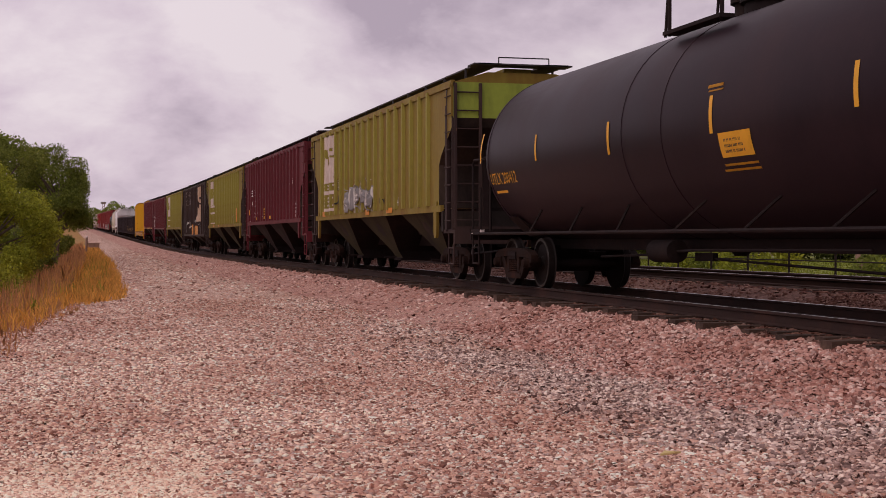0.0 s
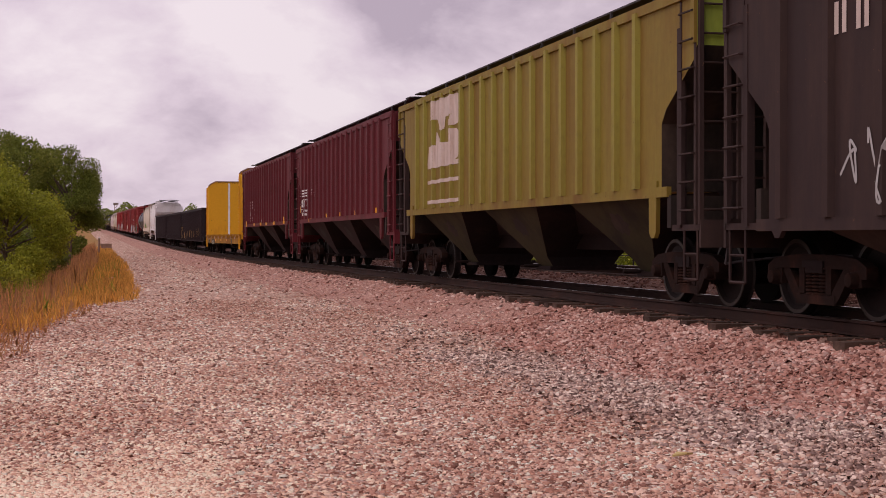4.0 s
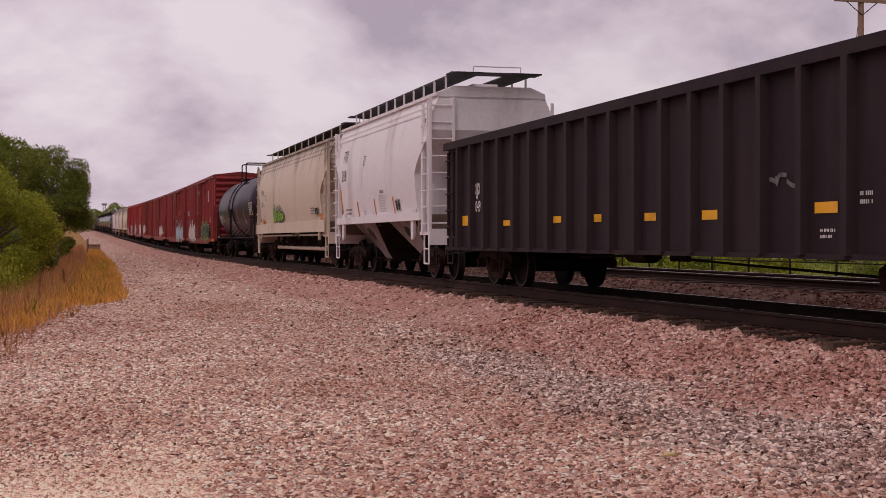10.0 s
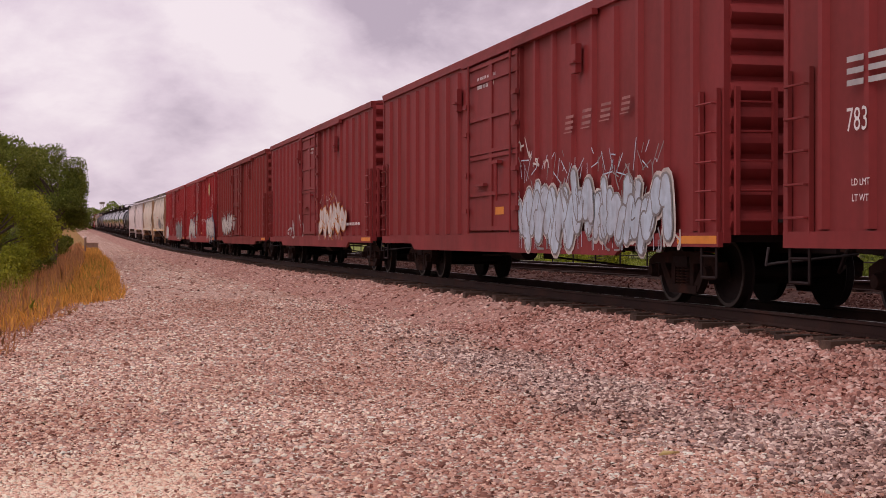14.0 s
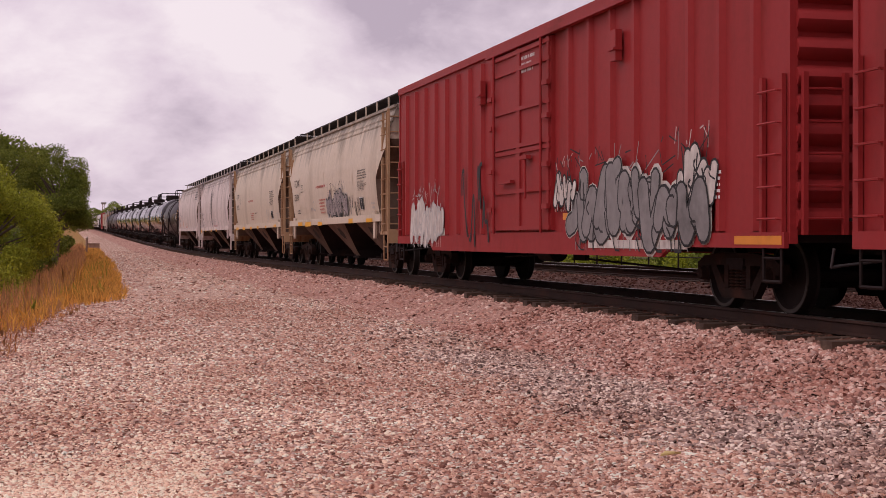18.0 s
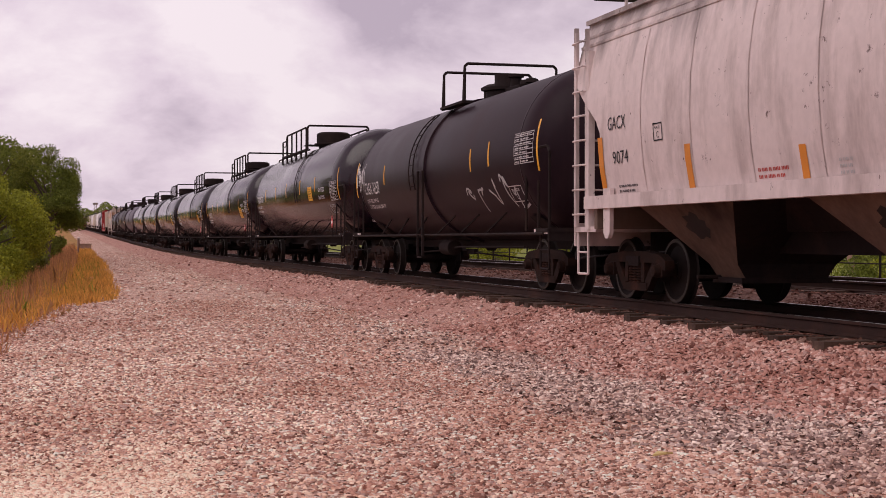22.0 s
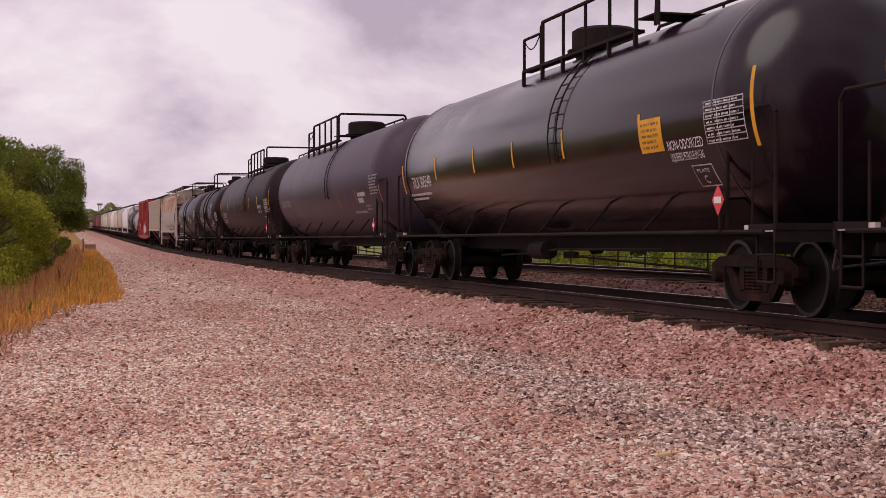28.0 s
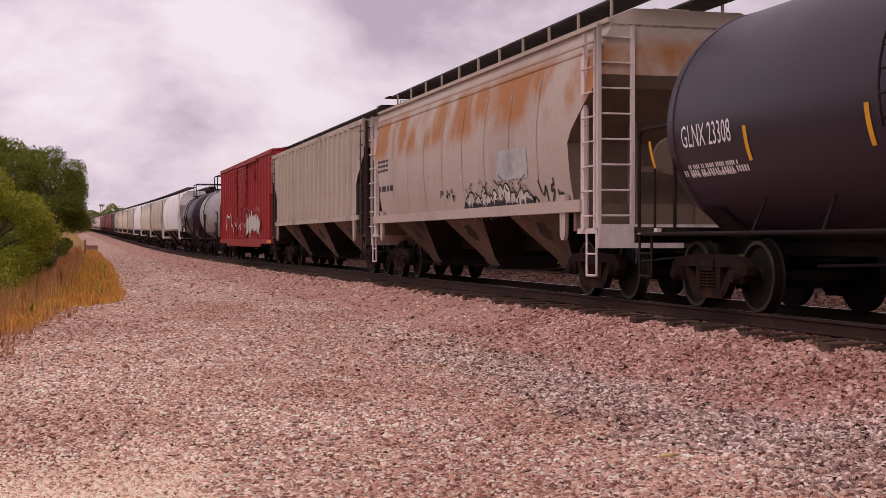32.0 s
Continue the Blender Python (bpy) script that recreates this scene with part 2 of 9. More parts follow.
def stone_material(name, colors):
    """Broken stones: each takes its own colour from the row, with grain on it."""
    m = material(name, colors[0], 0.92, fine=60, spread=0.14, bump=0.004, gloss=0.08)
    n, l = m.node_tree.nodes, m.node_tree.links
    geo = n.new("ShaderNodeNewGeometry")
    row = n.new("ShaderNodeValToRGB")
    row.color_ramp.interpolation = "CONSTANT"
    for i, c in enumerate(colors):
        e = row.color_ramp.elements[0] if i == 0 else row.color_ramp.elements.new(i / len(colors))
        e.color = (*c, 1)
    row.color_ramp.elements.remove(row.color_ramp.elements[-1])
    l.new(geo.outputs["Random Per Island"], row.inputs["Fac"])
    hsv = next(x for x in n if x.bl_idname == "ShaderNodeHueSaturation")
    wide = n.new("ShaderNodeTexNoise")
    wide.inputs["Scale"].default_value, wide.inputs["Detail"].default_value = 0.45, 3
    tc = next(x for x in n if x.bl_idname == "ShaderNodeTexCoord")
    l.new(tc.outputs["Object"], wide.inputs["Vector"])
    mix = n.new("ShaderNodeMix")
    mix.data_type, mix.blend_type = "RGBA", "MULTIPLY"
    shade = n.new("ShaderNodeValToRGB")
    shade.color_ramp.elements[0].position, shade.color_ramp.elements[0].color = 0.36, (0.80, 0.70, 0.67, 1)
    shade.color_ramp.elements[1].position, shade.color_ramp.elements[1].color = 0.62, (1.0, 1.0, 1.0, 1)
    l.new(wide.outputs["Fac"], shade.inputs["Fac"])
    mix.inputs["Factor"].default_value = 1.0
    l.new(row.outputs["Color"], mix.inputs[6])
    l.new(shade.outputs["Color"], mix.inputs[7])
    l.new(mix.outputs[2], hsv.inputs["Color"])
    return m


M_STONES = stone_material("mixed_crushed_stone", [(0.623, 0.391, 0.306), (0.448, 0.24, 0.184), (0.785, 0.564, 0.468), (0.265, 0.134, 0.105), (0.552, 0.323, 0.251), (0.495, 0.355, 0.312), (0.693, 0.469, 0.373), (0.215, 0.116, 0.0911), (0.609, 0.358, 0.28), (0.778, 0.746, 0.644)])
M_GREYSTONES = stone_material("grey_and_white_crushed_stone", [(0.565, 0.404, 0.348), (0.346, 0.234, 0.204), (0.719, 0.554, 0.475), (0.15, 0.0958, 0.0834), (0.493, 0.311, 0.251), (0.458, 0.329, 0.293), (0.851, 0.692, 0.604), (0.239, 0.159, 0.144)])
M_PALESTONES = stone_material("pale_crushed_stone", [(0.93, 0.747, 0.592), (0.861, 0.601, 0.464), (0.93, 0.856, 0.689), (0.683, 0.435, 0.33), (0.93, 0.693, 0.537), (0.93, 0.813, 0.647), (0.503, 0.29, 0.227)])
M_PINKSTONES = stone_material("pink_quartzite_ballast", [(0.55, 0.314, 0.261), (0.477, 0.25, 0.203), (0.642, 0.41, 0.351), (0.339, 0.171, 0.141), (0.523, 0.289, 0.235), (0.449, 0.289, 0.256), (0.513, 0.285, 0.235), (0.22, 0.108, 0.091), (0.733, 0.526, 0.459)])
# sooty stones, darkened further for the shade by the rails
M_DARKSTONES = stone_material("sooty_pink_ballast_stone", [(0.162, 0.0782, 0.0595), (0.123, 0.0553, 0.0425), (0.212, 0.119, 0.0935), (0.085, 0.0365, 0.0281), (0.149, 0.0706, 0.0544), (0.272, 0.17, 0.14)])
M_LITTER = material("dry_weed_litter", (0.30, 0.165, 0.062), 0.95, tint=(0.17, 0.125, 0.045), scale=0.5, bump=0.03, fine=5, spread=0.25, gloss=0.05)
M_TURF = material("green_turf", (0.17, 0.19, 0.03), 0.95, tint=(0.19, 0.16, 0.045), scale=0.12, bump=0.03, fine=3, spread=0.25)
M_DRY = material("dry_grass", (0.68, 0.35, 0.08), 0.9, tint=(0.44, 0.20, 0.065), scale=0.5, fine=3, spread=0.2, by_piece=0.35, thin=0.45)
M_RUSSET = material("russet_weeds", (0.50, 0.235, 0.11), 0.9, tint=(0.33, 0.22, 0.09), scale=0.5, fine=3, spread=0.2, by_piece=0.4, thin=0.45)
M_GREEN = material("green_blades", (0.19, 0.22, 0.028), 0.8, tint=(0.25, 0.24, 0.035), scale=0.5, fine=3, spread=0.2, by_piece=0.4, thin=0.45)
M_LEAF = material("dark_green_leaves", (0.155, 0.18, 0.03), 0.6, tint=(0.21, 0.21, 0.036), scale=0.35, fine=3, spread=0.25, by_piece=0.4, thin=0.45)
M_LEAF2 = material("yellow_green_leaves", (0.27, 0.285, 0.03), 0.6, tint=(0.38, 0.35, 0.035), scale=0.35, fine=3, spread=0.25, by_piece=0.4, thin=0.45)
M_LEAF3 = material("soft_olive_green_leaves", (0.20, 0.225, 0.055), 0.7, tint=(0.26, 0.26, 0.07), scale=0.35, fine=3, spread=0.25, by_piece=0.35, thin=0.45)
M_BARK = material("grey_bark", (0.12, 0.09, 0.07), 0.9, bump=0.02, fine=12)
M_POLE = material("weathered_pole_wood", (0.28, 0.17, 0.13), 0.85, stretch=(3, 3, 0.3), bump=0.005, fine=30)
M_RAIL = material("rusty_rail_steel", (0.032, 0.015, 0.012), 0.8, 0.0, tint=(0.06, 0.026, 0.019), fine=30)
M_RAILTOP = material("worn_rail_head", (0.35, 0.32, 0.31), 0.28, 0.9, fine=30, spread=0.05)
M_TIE = material("creosoted_tie_wood", (0.058, 0.034, 0.026), 0.9, tint=(0.12, 0.075, 0.055), stretch=(0.3, 3, 3), scale=2, bump=0.006, fine=40, by_piece=-0.3)
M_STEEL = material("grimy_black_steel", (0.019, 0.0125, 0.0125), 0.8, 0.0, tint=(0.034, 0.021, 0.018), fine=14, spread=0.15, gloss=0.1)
M_TRUCK = material("rusty_dark_castings", (0.019, 0.0100, 0.0082), 0.85, 0.0, tint=(0.050, 0.0205, 0.0140), scale=2.5, fine=14, spread=0.15, gloss=0.1)
M_WHEEL = material("dark_wheel_steel", (0.0135, 0.009, 0.0085), 0.7, 0.0, fine=14, gloss=0.12)
M_RIM = material("worn_wheel_rim", (0.030, 0.023, 0.021), 0.45, 0.2, fine=14)
M_TANK = paint("black_tank_enamel", (0.0125, 0.0052, 0.0098), (0.019, 0.0085, 0.0130), 0.7, 0.19, stretch=(1, 0.6, 0.4), gloss=0.42)
M_TANKDULL = paint("dull_black_tank_paint", (0.028, 0.0180, 0.0285), (0.042, 0.0275, 0.039), 0.9, 0.38, stretch=(1, 0.6, 0.4), gloss=0.13)
M_TANKFADED = paint("faded_grey_black_tank_paint", (0.058, 0.039, 0.060), (0.080, 0.054, 0.074), 0.9, 0.42, stretch=(1, 0.6, 0.4), gloss=0.16)
M_TANKBROWN = paint("brownish_black_tank_paint", (0.0195, 0.0102, 0.0145), (0.034, 0.0185, 0.0215), 0.8, 0.42, stretch=(1, 0.6, 0.4), gloss=0.07)
M_MAROON = paint("maroon_hopper_paint", (0.125, 0.019, 0.026), (0.080, 0.019, 0.021), 0.8, 0.6, scale=1.5, stretch=(1, 1, 0.16))
M_BNGREEN = paint("faded_olive_green_paint", (0.225, 0.165, 0.030), (0.165, 0.080, 0.022), 0.95, 0.6, scale=1.5, stretch=(1, 1, 0.16), chips=(0.45, (0.12, 0.055, 0.02)))
M_RIBGREEN = paint("mossy_green_rib_paint", (0.265, 0.225, 0.045), (0.17, 0.10, 0.028), 0.6, 0.6, scale=1.5, stretch=(1, 1, 0.3), chips=(0.4, (0.12, 0.055, 0.02)))
M_ENDGREEN = paint("bright_green_end_paint", (0.27, 0.32, 0.05), (0.10, 0.12, 0.03), 0.5, 0.6)
M_DARKCAR = paint("sooty_brown_black_paint", (0.036, 0.0215, 0.021), (0.066, 0.039, 0.033), 0.75, 0.7, scale=1.5, stretch=(1, 1, 0.16), chips=(0.45, (0.15, 0.075, 0.045)))
M_TANPAINT = paint("stained_tan_emblem_paint", (0.52, 0.37, 0.28), (0.36, 0.19, 0.10), 0.7, 0.7, scale=2.5, stretch=(1, 1, 0.15))
M_PINKPAINT = paint("dusty_white_emblem_paint", (0.58, 0.47, 0.43), (0.40, 0.28, 0.22), 0.5, 0.7, scale=2.5, stretch=(1, 1, 0.2))
M_GONDOLA = paint("dusty_black_gondola_paint", (0.022, 0.0132, 0.0170), (0.038, 0.024, 0.027), 0.8, 0.75, scale=1.6, stretch=(1, 1, 0.2), chips=(0.3, (0.075, 0.05, 0.048)))
M_YELLOW = paint("yellow_flatcar_paint", (0.66, 0.33, 0.022), (0.50, 0.22, 0.022), 0.35, 0.55, scale=1.6, stretch=(1, 1, 0.3))
# dirty yellow, also darkened for the shade under the sill flange
M_OCHRESILL = paint("shaded_grimy_ochre_sill_paint", (0.40, 0.19, 0.022), (0.17, 0.075, 0.018), 0.9, 0.65, scale=1.2, stretch=(1, 1, 0.6), chips=(0.5, (0.10, 0.045, 0.02)))
M_WHITE = paint("white_hopper_paint", (0.72, 0.66, 0.68), (0.50, 0.42, 0.41), 0.4, 0.5)
M_CREAM = paint("cream_hopper_paint", (0.58, 0.47, 0.385), (0.42, 0.33, 0.26), 0.5, 0.55, eave=4.05)
M_GREYWHITE = paint("weathered_pale_grey_paint", (0.64, 0.53, 0.515), (0.38, 0.30, 0.285), 0.6, 0.65, scale=1.8, stretch=(1, 1, 0.3), eave=4.1, chips=(0.55, (0.10, 0.06, 0.055)))
M_TAN = paint("dusty_tan_grey_paint", (0.44, 0.36, 0.30), (0.20, 0.15, 0.12), 0.55, 0.6, chips=(0.3, (0.15, 0.09, 0.06)))
M_RUSTY = paint("rust_streaked_cream_paint", (0.44, 0.35, 0.30), (0.33, 0.25, 0.21), 0.6, 0.65, scale=0.5, stretch=(1, 0.5, 0.35), rust=(2.75, 4.12, (0.36, 0.145, 0.05)), chips=(0.45, (0.17, 0.09, 0.06)))
M_BOXRED = paint("oxide_red_boxcar_paint", (0.215, 0.029, 0.030), (0.145, 0.027, 0.025), 0.8, 0.6, chips=(0.25, (0.09, 0.028, 0.024)))
M_BOXBROWN = paint("brownish_red_boxcar_paint", (0.19, 0.028, 0.025), (0.12, 0.026, 0.022), 0.6, 0.65, chips=(0.3, (0.08, 0.026, 0.022)))
M_BOXBRIGHT = paint("bright_red_boxcar_paint", (0.27, 0.024, 0.026), (0.20, 0.024, 0.022), 0.4, 0.55)
# hopper undersides: grime, with the shade beneath the cars mixed into the colours
M_SOOTSHADE = material("shaded_sooty_hopper_bottom", (0.026, 0.018, 0.016), 0.85, 0, tint=(0.07, 0.045, 0.034), amount=0.6, scale=1.1, stretch=(1, 1, 0.4), fine=12)
M_CHUTEGREEN = material("shaded_grimy_green_chute_paint", (0.040, 0.032, 0.012), 0.85, tint=(0.016, 0.011, 0.009), amount=0.7, scale=0.9, fine=12)
M_CHUTERED = material("shaded_grimy_maroon_chute_paint", (0.024, 0.0085, 0.0088), 0.85, tint=(0.013, 0.008, 0.008), amount=0.7, scale=0.9, fine=12)
M_CHUTETAN = material("shaded_grimy_tan_chute_paint", (0.165, 0.10, 0.072), 0.88, tint=(0.035, 0.019, 0.014), amount=1.0, scale=0.7, stretch=(1, 1, 0.5), fine=12)
M_CHUTEGREY = material("shaded_grimy_pale_chute_paint", (0.30, 0.24, 0.225), 0.85, tint=(0.07, 0.045, 0.038), amount=0.9, scale=0.9, stretch=(1, 1, 0.5), fine=12)
M_LETTER = material("white_lettering", (0.75, 0.70, 0.70), 0.6, fine=6, spread=0.04)
M_LETTERDARK = material("black_lettering", (0.03, 0.025, 0.03), 0.6, fine=6, spread=0.04)
M_LETTERRED = material("red_lettering", (0.45, 0.06, 0.05), 0.6, fine=6, spread=0.04)
M_STRIPE = material("amber_reflector_tape", (0.75, 0.36, 0.02), 0.45, fine=6, spread=0.05)
M_ORANGE = material("orange_patch_paint", (0.62, 0.22, 0.03), 0.5, fine=6, spread=0.05)
M_PLACARD = material("red_placard", (0.65, 0.06, 0.07), 0.4, fine=6, spread=0.04)
M_GREY = material("grey_graffiti_paint", (0.42, 0.40, 0.40), 0.6, fine=6)
M_DARKGREY = material("dark_grey_graffiti_paint", (0.22, 0.20, 0.20), 0.6, fine=6, spread=0.15)
M_FADEDRED = material("faded_pinkish_lettering", (0.34, 0.15, 0.14), 0.7, fine=6, spread=0.15)
M_FAINT = material("faint_chalky_scrawl", (0.17, 0.145, 0.145), 0.8, tint=(0.05, 0.038, 0.038), amount=1.0, scale=9, fine=30, spread=0.2)
M_CHALK = material("pale_graffiti_paint", (0.56, 0.51, 0.48), 0.7, tint=(0.34, 0.26, 0.24), amount=0.8, scale=2.5, stretch=(1, 1.5, 0.5), fine=6, spread=0.2)
M_BLUEPALE = material("pale_blue_graffiti_paint", (0.42, 0.49, 0.57), 0.7, tint=(0.36, 0.36, 0.40), amount=0.6, scale=2.5, stretch=(1, 1.5, 0.5), fine=6, spread=0.2)
M_BLUE = material("blue_graffiti_paint", (0.10, 0.20, 0.38), 0.6, fine=6)
M_MAUVE = material("mauve_grey_graffiti_paint", (0.24, 0.20, 0.21), 0.7, tint=(0.42, 0.36, 0.34), amount=0.8, scale=2.5, fine=6, spread=0.2)
M_FAINTGREY = material("faded_grey_overspray", (0.46, 0.40, 0.38), 0.8, tint=(0.55, 0.46, 0.40), amount=0.8, scale=4, fine=8, spread=0.15)
M_LIME = material("lime_graffiti_paint", (0.22, 0.42, 0.06), 0.6, fine=6)
M_VIOLET = material("violet_graffiti_paint", (0.14, 0.10, 0.26), 0.6, fine=6)
M_INK = material("black_graffiti_paint", (0.02, 0.018, 0.02), 0.6, fine=6)
M_RUSTPATCH = material("bare_rust", (0.42, 0.15, 0.03), 0.85, tint=(0.55, 0.28, 0.14), scale=3, fine=14, spread=0.2)
# grimy brown, darkened for the shade in the recessed car ends
M_ENDSHADEGRIME = paint("shaded_grimy_end_paint", (0.17, 0.115, 0.09), (0.085, 0.055, 0.042), 0.5, 0.7)
M_LADDERRUST = paint("rust_brown_ladder_paint", (0.38, 0.235, 0.14), (0.20, 0.085, 0.04), 0.8, 0.7, scale=3)
M_MESHDECK = material("dark_walkway_grating", (0.06, 0.052, 0.055), 0.7, 0.3, fine=30)

# ---- building blocks ----


class Shape:
    """Gathers the vertices and faces of one mesh."""

    def __init__(self):
        self.v, self.f = [], []

    def add(self, verts, faces):
        k = len(self.v)
        self.v += [tuple(p) for p in verts]
        self.f += [tuple(i + k for i in f) for f in faces]
        return self

    def box(self, x0, x1, y0, y1, z0, z1):
        return self.add([(x0, y0, z0), (x1, y0, z0), (x1, y1, z0), (x0, y1, z0), (x0, y0, z1), (x1, y0, z1), (x1, y1, z1), (x0, y1, z1)],
                        [(3, 2, 1, 0), (4, 5, 6, 7), (0, 1, 5, 4), (1, 2, 6, 5), (2, 3, 7, 6), (3, 0, 4, 7)])

    def prism(self, outline, lo, hi, axis):
        """An outline in the two other axes, in their order, drawn out along axis."""
        n = len(outline)

        def at(p, h):
            return {"x": (h, *p), "y": (p[0], h, p[1]), "z": (*p, h)}[axis]
        return self.add([at(p, lo) for p in outline] + [at(p, hi) for p in outline],
                        [tuple(range(n)), tuple(range(2 * n - 1, n - 1, -1))] + [(i, (i + 1) % n, n + (i + 1) % n, n + i) for i in range(n)])

    def loops(self, rings, capped=True):
        n, k = len(rings[0]), len(rings)
        faces = [(r * n + i, r * n + (i + 1) % n, (r + 1) * n + (i + 1) % n, (r + 1) * n + i) for r in range(k - 1) for i in range(n)]
        if capped:
            faces += [tuple(range(n - 1, -1, -1)), tuple(range((k - 1) * n, k * n))]
        return self.add([p for ring in rings for p in ring], faces)

    def rod(self, a, b, r, n=6, r2=None):
        a, b = Vector(a), Vector(b)
        q = (b - a).to_track_quat("Z", "Y")
        rings = [[p + q @ Vector((s * math.cos(i * math.tau / n), s * math.sin(i * math.tau / n), 0)) for i in range(n)] for p, s in ((a, r), (b, r if r2 is None else r2))]
        return self.loops(rings)

    def pipe(self, points, r, n=6):
        for a, b in zip(points, points[1:]):
            self.rod(a, b, r, n)
        return self

    def lathe(self, outline, n=32, axis="y", centre=(0, 0, 0)):
        """An outline of (distance along the axis, radius) turned about it."""
        c = Vector(centre)
        rings = []
        for h, r in outline:
            ring = []
            for i in range(n):
                a, b = r * math.cos(i * math.tau / n), r * math.sin(i * math.tau / n)
                ring.append(c + Vector({"x": (h, a, b), "y": (a, h, b), "z": (a, b, h)}[axis]))
            rings.append(ring)
        return self.loops(rings)

    def mesh(self, name, mat, angle=40):
        me = bpy.data.meshes.new(name)
        me.from_pydata(self.v, [], self.f)
        bm = bmesh.new()
        bm.from_mesh(me)
        bmesh.ops.recalc_face_normals(bm, faces=bm.faces)
        bm.to_mesh(me)
        bm.free()
        me.materials.append(mat)
        if angle:
            me.shade_smooth()
            me.set_sharp_from_angle(angle=radians(angle))
        return me


def part(name, shape, mat, parent, label="", angle=40, at=None):
    """Links a shape, or a ready mesh, as one mesh object under a thing or a part."""
    me = shape.mesh(name, mat, angle) if isinstance(shape, Shape) else shape
    ob = new(name, me)
    ob.parent = parent
    if at is not None:
        ob.matrix_basis = at
    if label:
        ob["label"] = label
    return ob


def thing(name, label, category, group="", m=None, kind=""):
    e = new(name)
    e.empty_display_size = 0.2
    if m is not None:
        e.matrix_basis = m
    return tagged(e, label, category, group, kind)


def big_mesh(name, verts, faces, mat, kind="stuff", label="", category="", smooth=False):
    """A mesh of very many small pieces from arrays."""
    verts, faces = np.asarray(verts, dtype=np.float32), np.asarray(faces, dtype=np.int32)
    me = bpy.data.meshes.new(name)
    n, k = faces.shape
    me.vertices.add(len(verts))
    me.vertices.foreach_set("co", verts.ravel())
    me.loops.add(n * k)
    me.loops.foreach_set("vertex_index", faces.ravel())
    me.polygons.add(n)
    me.polygons.foreach_set("loop_start", np.arange(0, n * k, k, dtype=np.int32))
    me.update(calc_edges=True)
    me.materials.append(mat)
    if smooth:
        me.shade_smooth()
    return tagged(new(name, me), label, category, kind=kind)

# ---- the place: ground, tracks ----
SECOND, LIFT = 14.25, 0.17


def lot_edge(y):
    """Where the gravel lot ends and the weeds begin, along the track."""
    return np.interp(y, (15, 20, 24, 27.5, 32, 34.5, 36, 41, 52, 71, 113, 160, 570), (-1.3, -0.86, -0.57, -0.16, 0.1, 0.7, 1.3, 1.5, 1.7, 2.3, 2.65, 3.0, 3.4))


def ground_height(x, y):
    """One sheet: a gravel lot, the raised track bed, a grassy field behind, a drop behind the weeds."""
    def step(a, b, v):
        k = min(1, max(0, (v - a) / (b - a)))
        return k * k * (3 - 2 * k)
    base = -0.62 + 0.42 * step(6.0, 8.4, x) + LIFT * step(11.2, 12.5, x) - (0.25 + LIFT) * step(16.2, 18.0, x) - 0.5 * step(20, 40, x)
    edge = lot_edge(y) - 0.3
    drop = -1.0 * step(edge, edge - 5, x) if x < edge else 0
    return base + drop + grade(y) * (1 if x < 40 else max(0, 1 - (x - 40) / 200))


def ground_sheet():
    xs = [-1500, -600, -250, -120, -60, -30, -15] + [-8 + 0.5 * i for i in range(60)] + [24, 27, 30, 35, 40, 50, 70, 100, 150, 250, 500, 1000, 2000]
    ys = [-200, -60, -30, -15, -8] + [-4 + 2 * i for i in range(70)] + [140, 150, 160, 180, 200, 230, 260, 300, 350, 400, 480, 560, 650, 750, 900, 1200, 1800, 3000]
    verts = [(x, y, ground_height(x, min(y, 1320))) for y in ys for x in xs]
    w = len(xs)
    faces, mats = [], []
    for j in range(len(ys) - 1):
        for i in range(w - 1):
            faces.append((j * w + i, j * w + i + 1, (j + 1) * w + i + 1, (j + 1) * w + i))
            x, y = (xs[i] + xs[i + 1]) / 2, (ys[j] + ys[j + 1]) / 2
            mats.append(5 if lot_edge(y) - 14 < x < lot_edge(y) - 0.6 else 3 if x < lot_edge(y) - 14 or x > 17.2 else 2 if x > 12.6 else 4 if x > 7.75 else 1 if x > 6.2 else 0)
    me = bpy.data.meshes.new("ground")
    me.from_pydata(verts, [], faces)
    for m in (M_GRAVEL, M_BALLAST, M_OILSHADE, M_TURF, M_TRACKBED, M_LITTER):
        me.materials.append(m)
    me.polygons.foreach_set("material_index", mats)
    me.shade_smooth()
    tagged(new("ground", me), "pinkish gravel lot, ballast bed and grassy field", "ground", kind="structure")


ground_sheet()


def rail_line(name, x, y0, y1, up):
    """A rail of T section that follows the grade."""
    foot = [(-0.07, -0.172), (0.07, -0.172), (0.07, -0.16), (0.012, -0.14), (0.012, -0.045), (0.036, -0.035), (0.036, -0.006), (0.03, -0.001), (-0.03, -0.001), (-0.036, -0.006), (-0.036, -0.035), (-0.012, -0.045), (-0.012, -0.14), (-0.07, -0.16)]
    ys = [y0 + i * 6 for i in range(int((min(y1, 300) - y0) / 6) + 1)] + [y for y in range(320, int(y1), 25)]
    s = Shape()
    s.loops([[(x + a, y, grade(y) + up + b) for a, b in foot] for y in ys])
    ob = new(name, s.mesh(name, M_RAIL))
    t = Shape()
    t.loops([[(x + a, y, grade(y) + up + b) for a, b in ((-0.028, -0.002), (0.028, -0.002), (0.024, 0.001), (-0.024, 0.001))] for y in ys])
    part("running_surface", t, M_RAILTOP, ob, "bright worn strip on the rail head")
    return tagged(ob, "rusty steel rail spiked to wooden ties", "rail", "rails of the two tracks")


for centre, up in ((TRACK, 0), (SECOND, LIFT)):
    for side in (-0.753, 0.753):
        rail_line("rail", centre + side, -40, 1320, up)


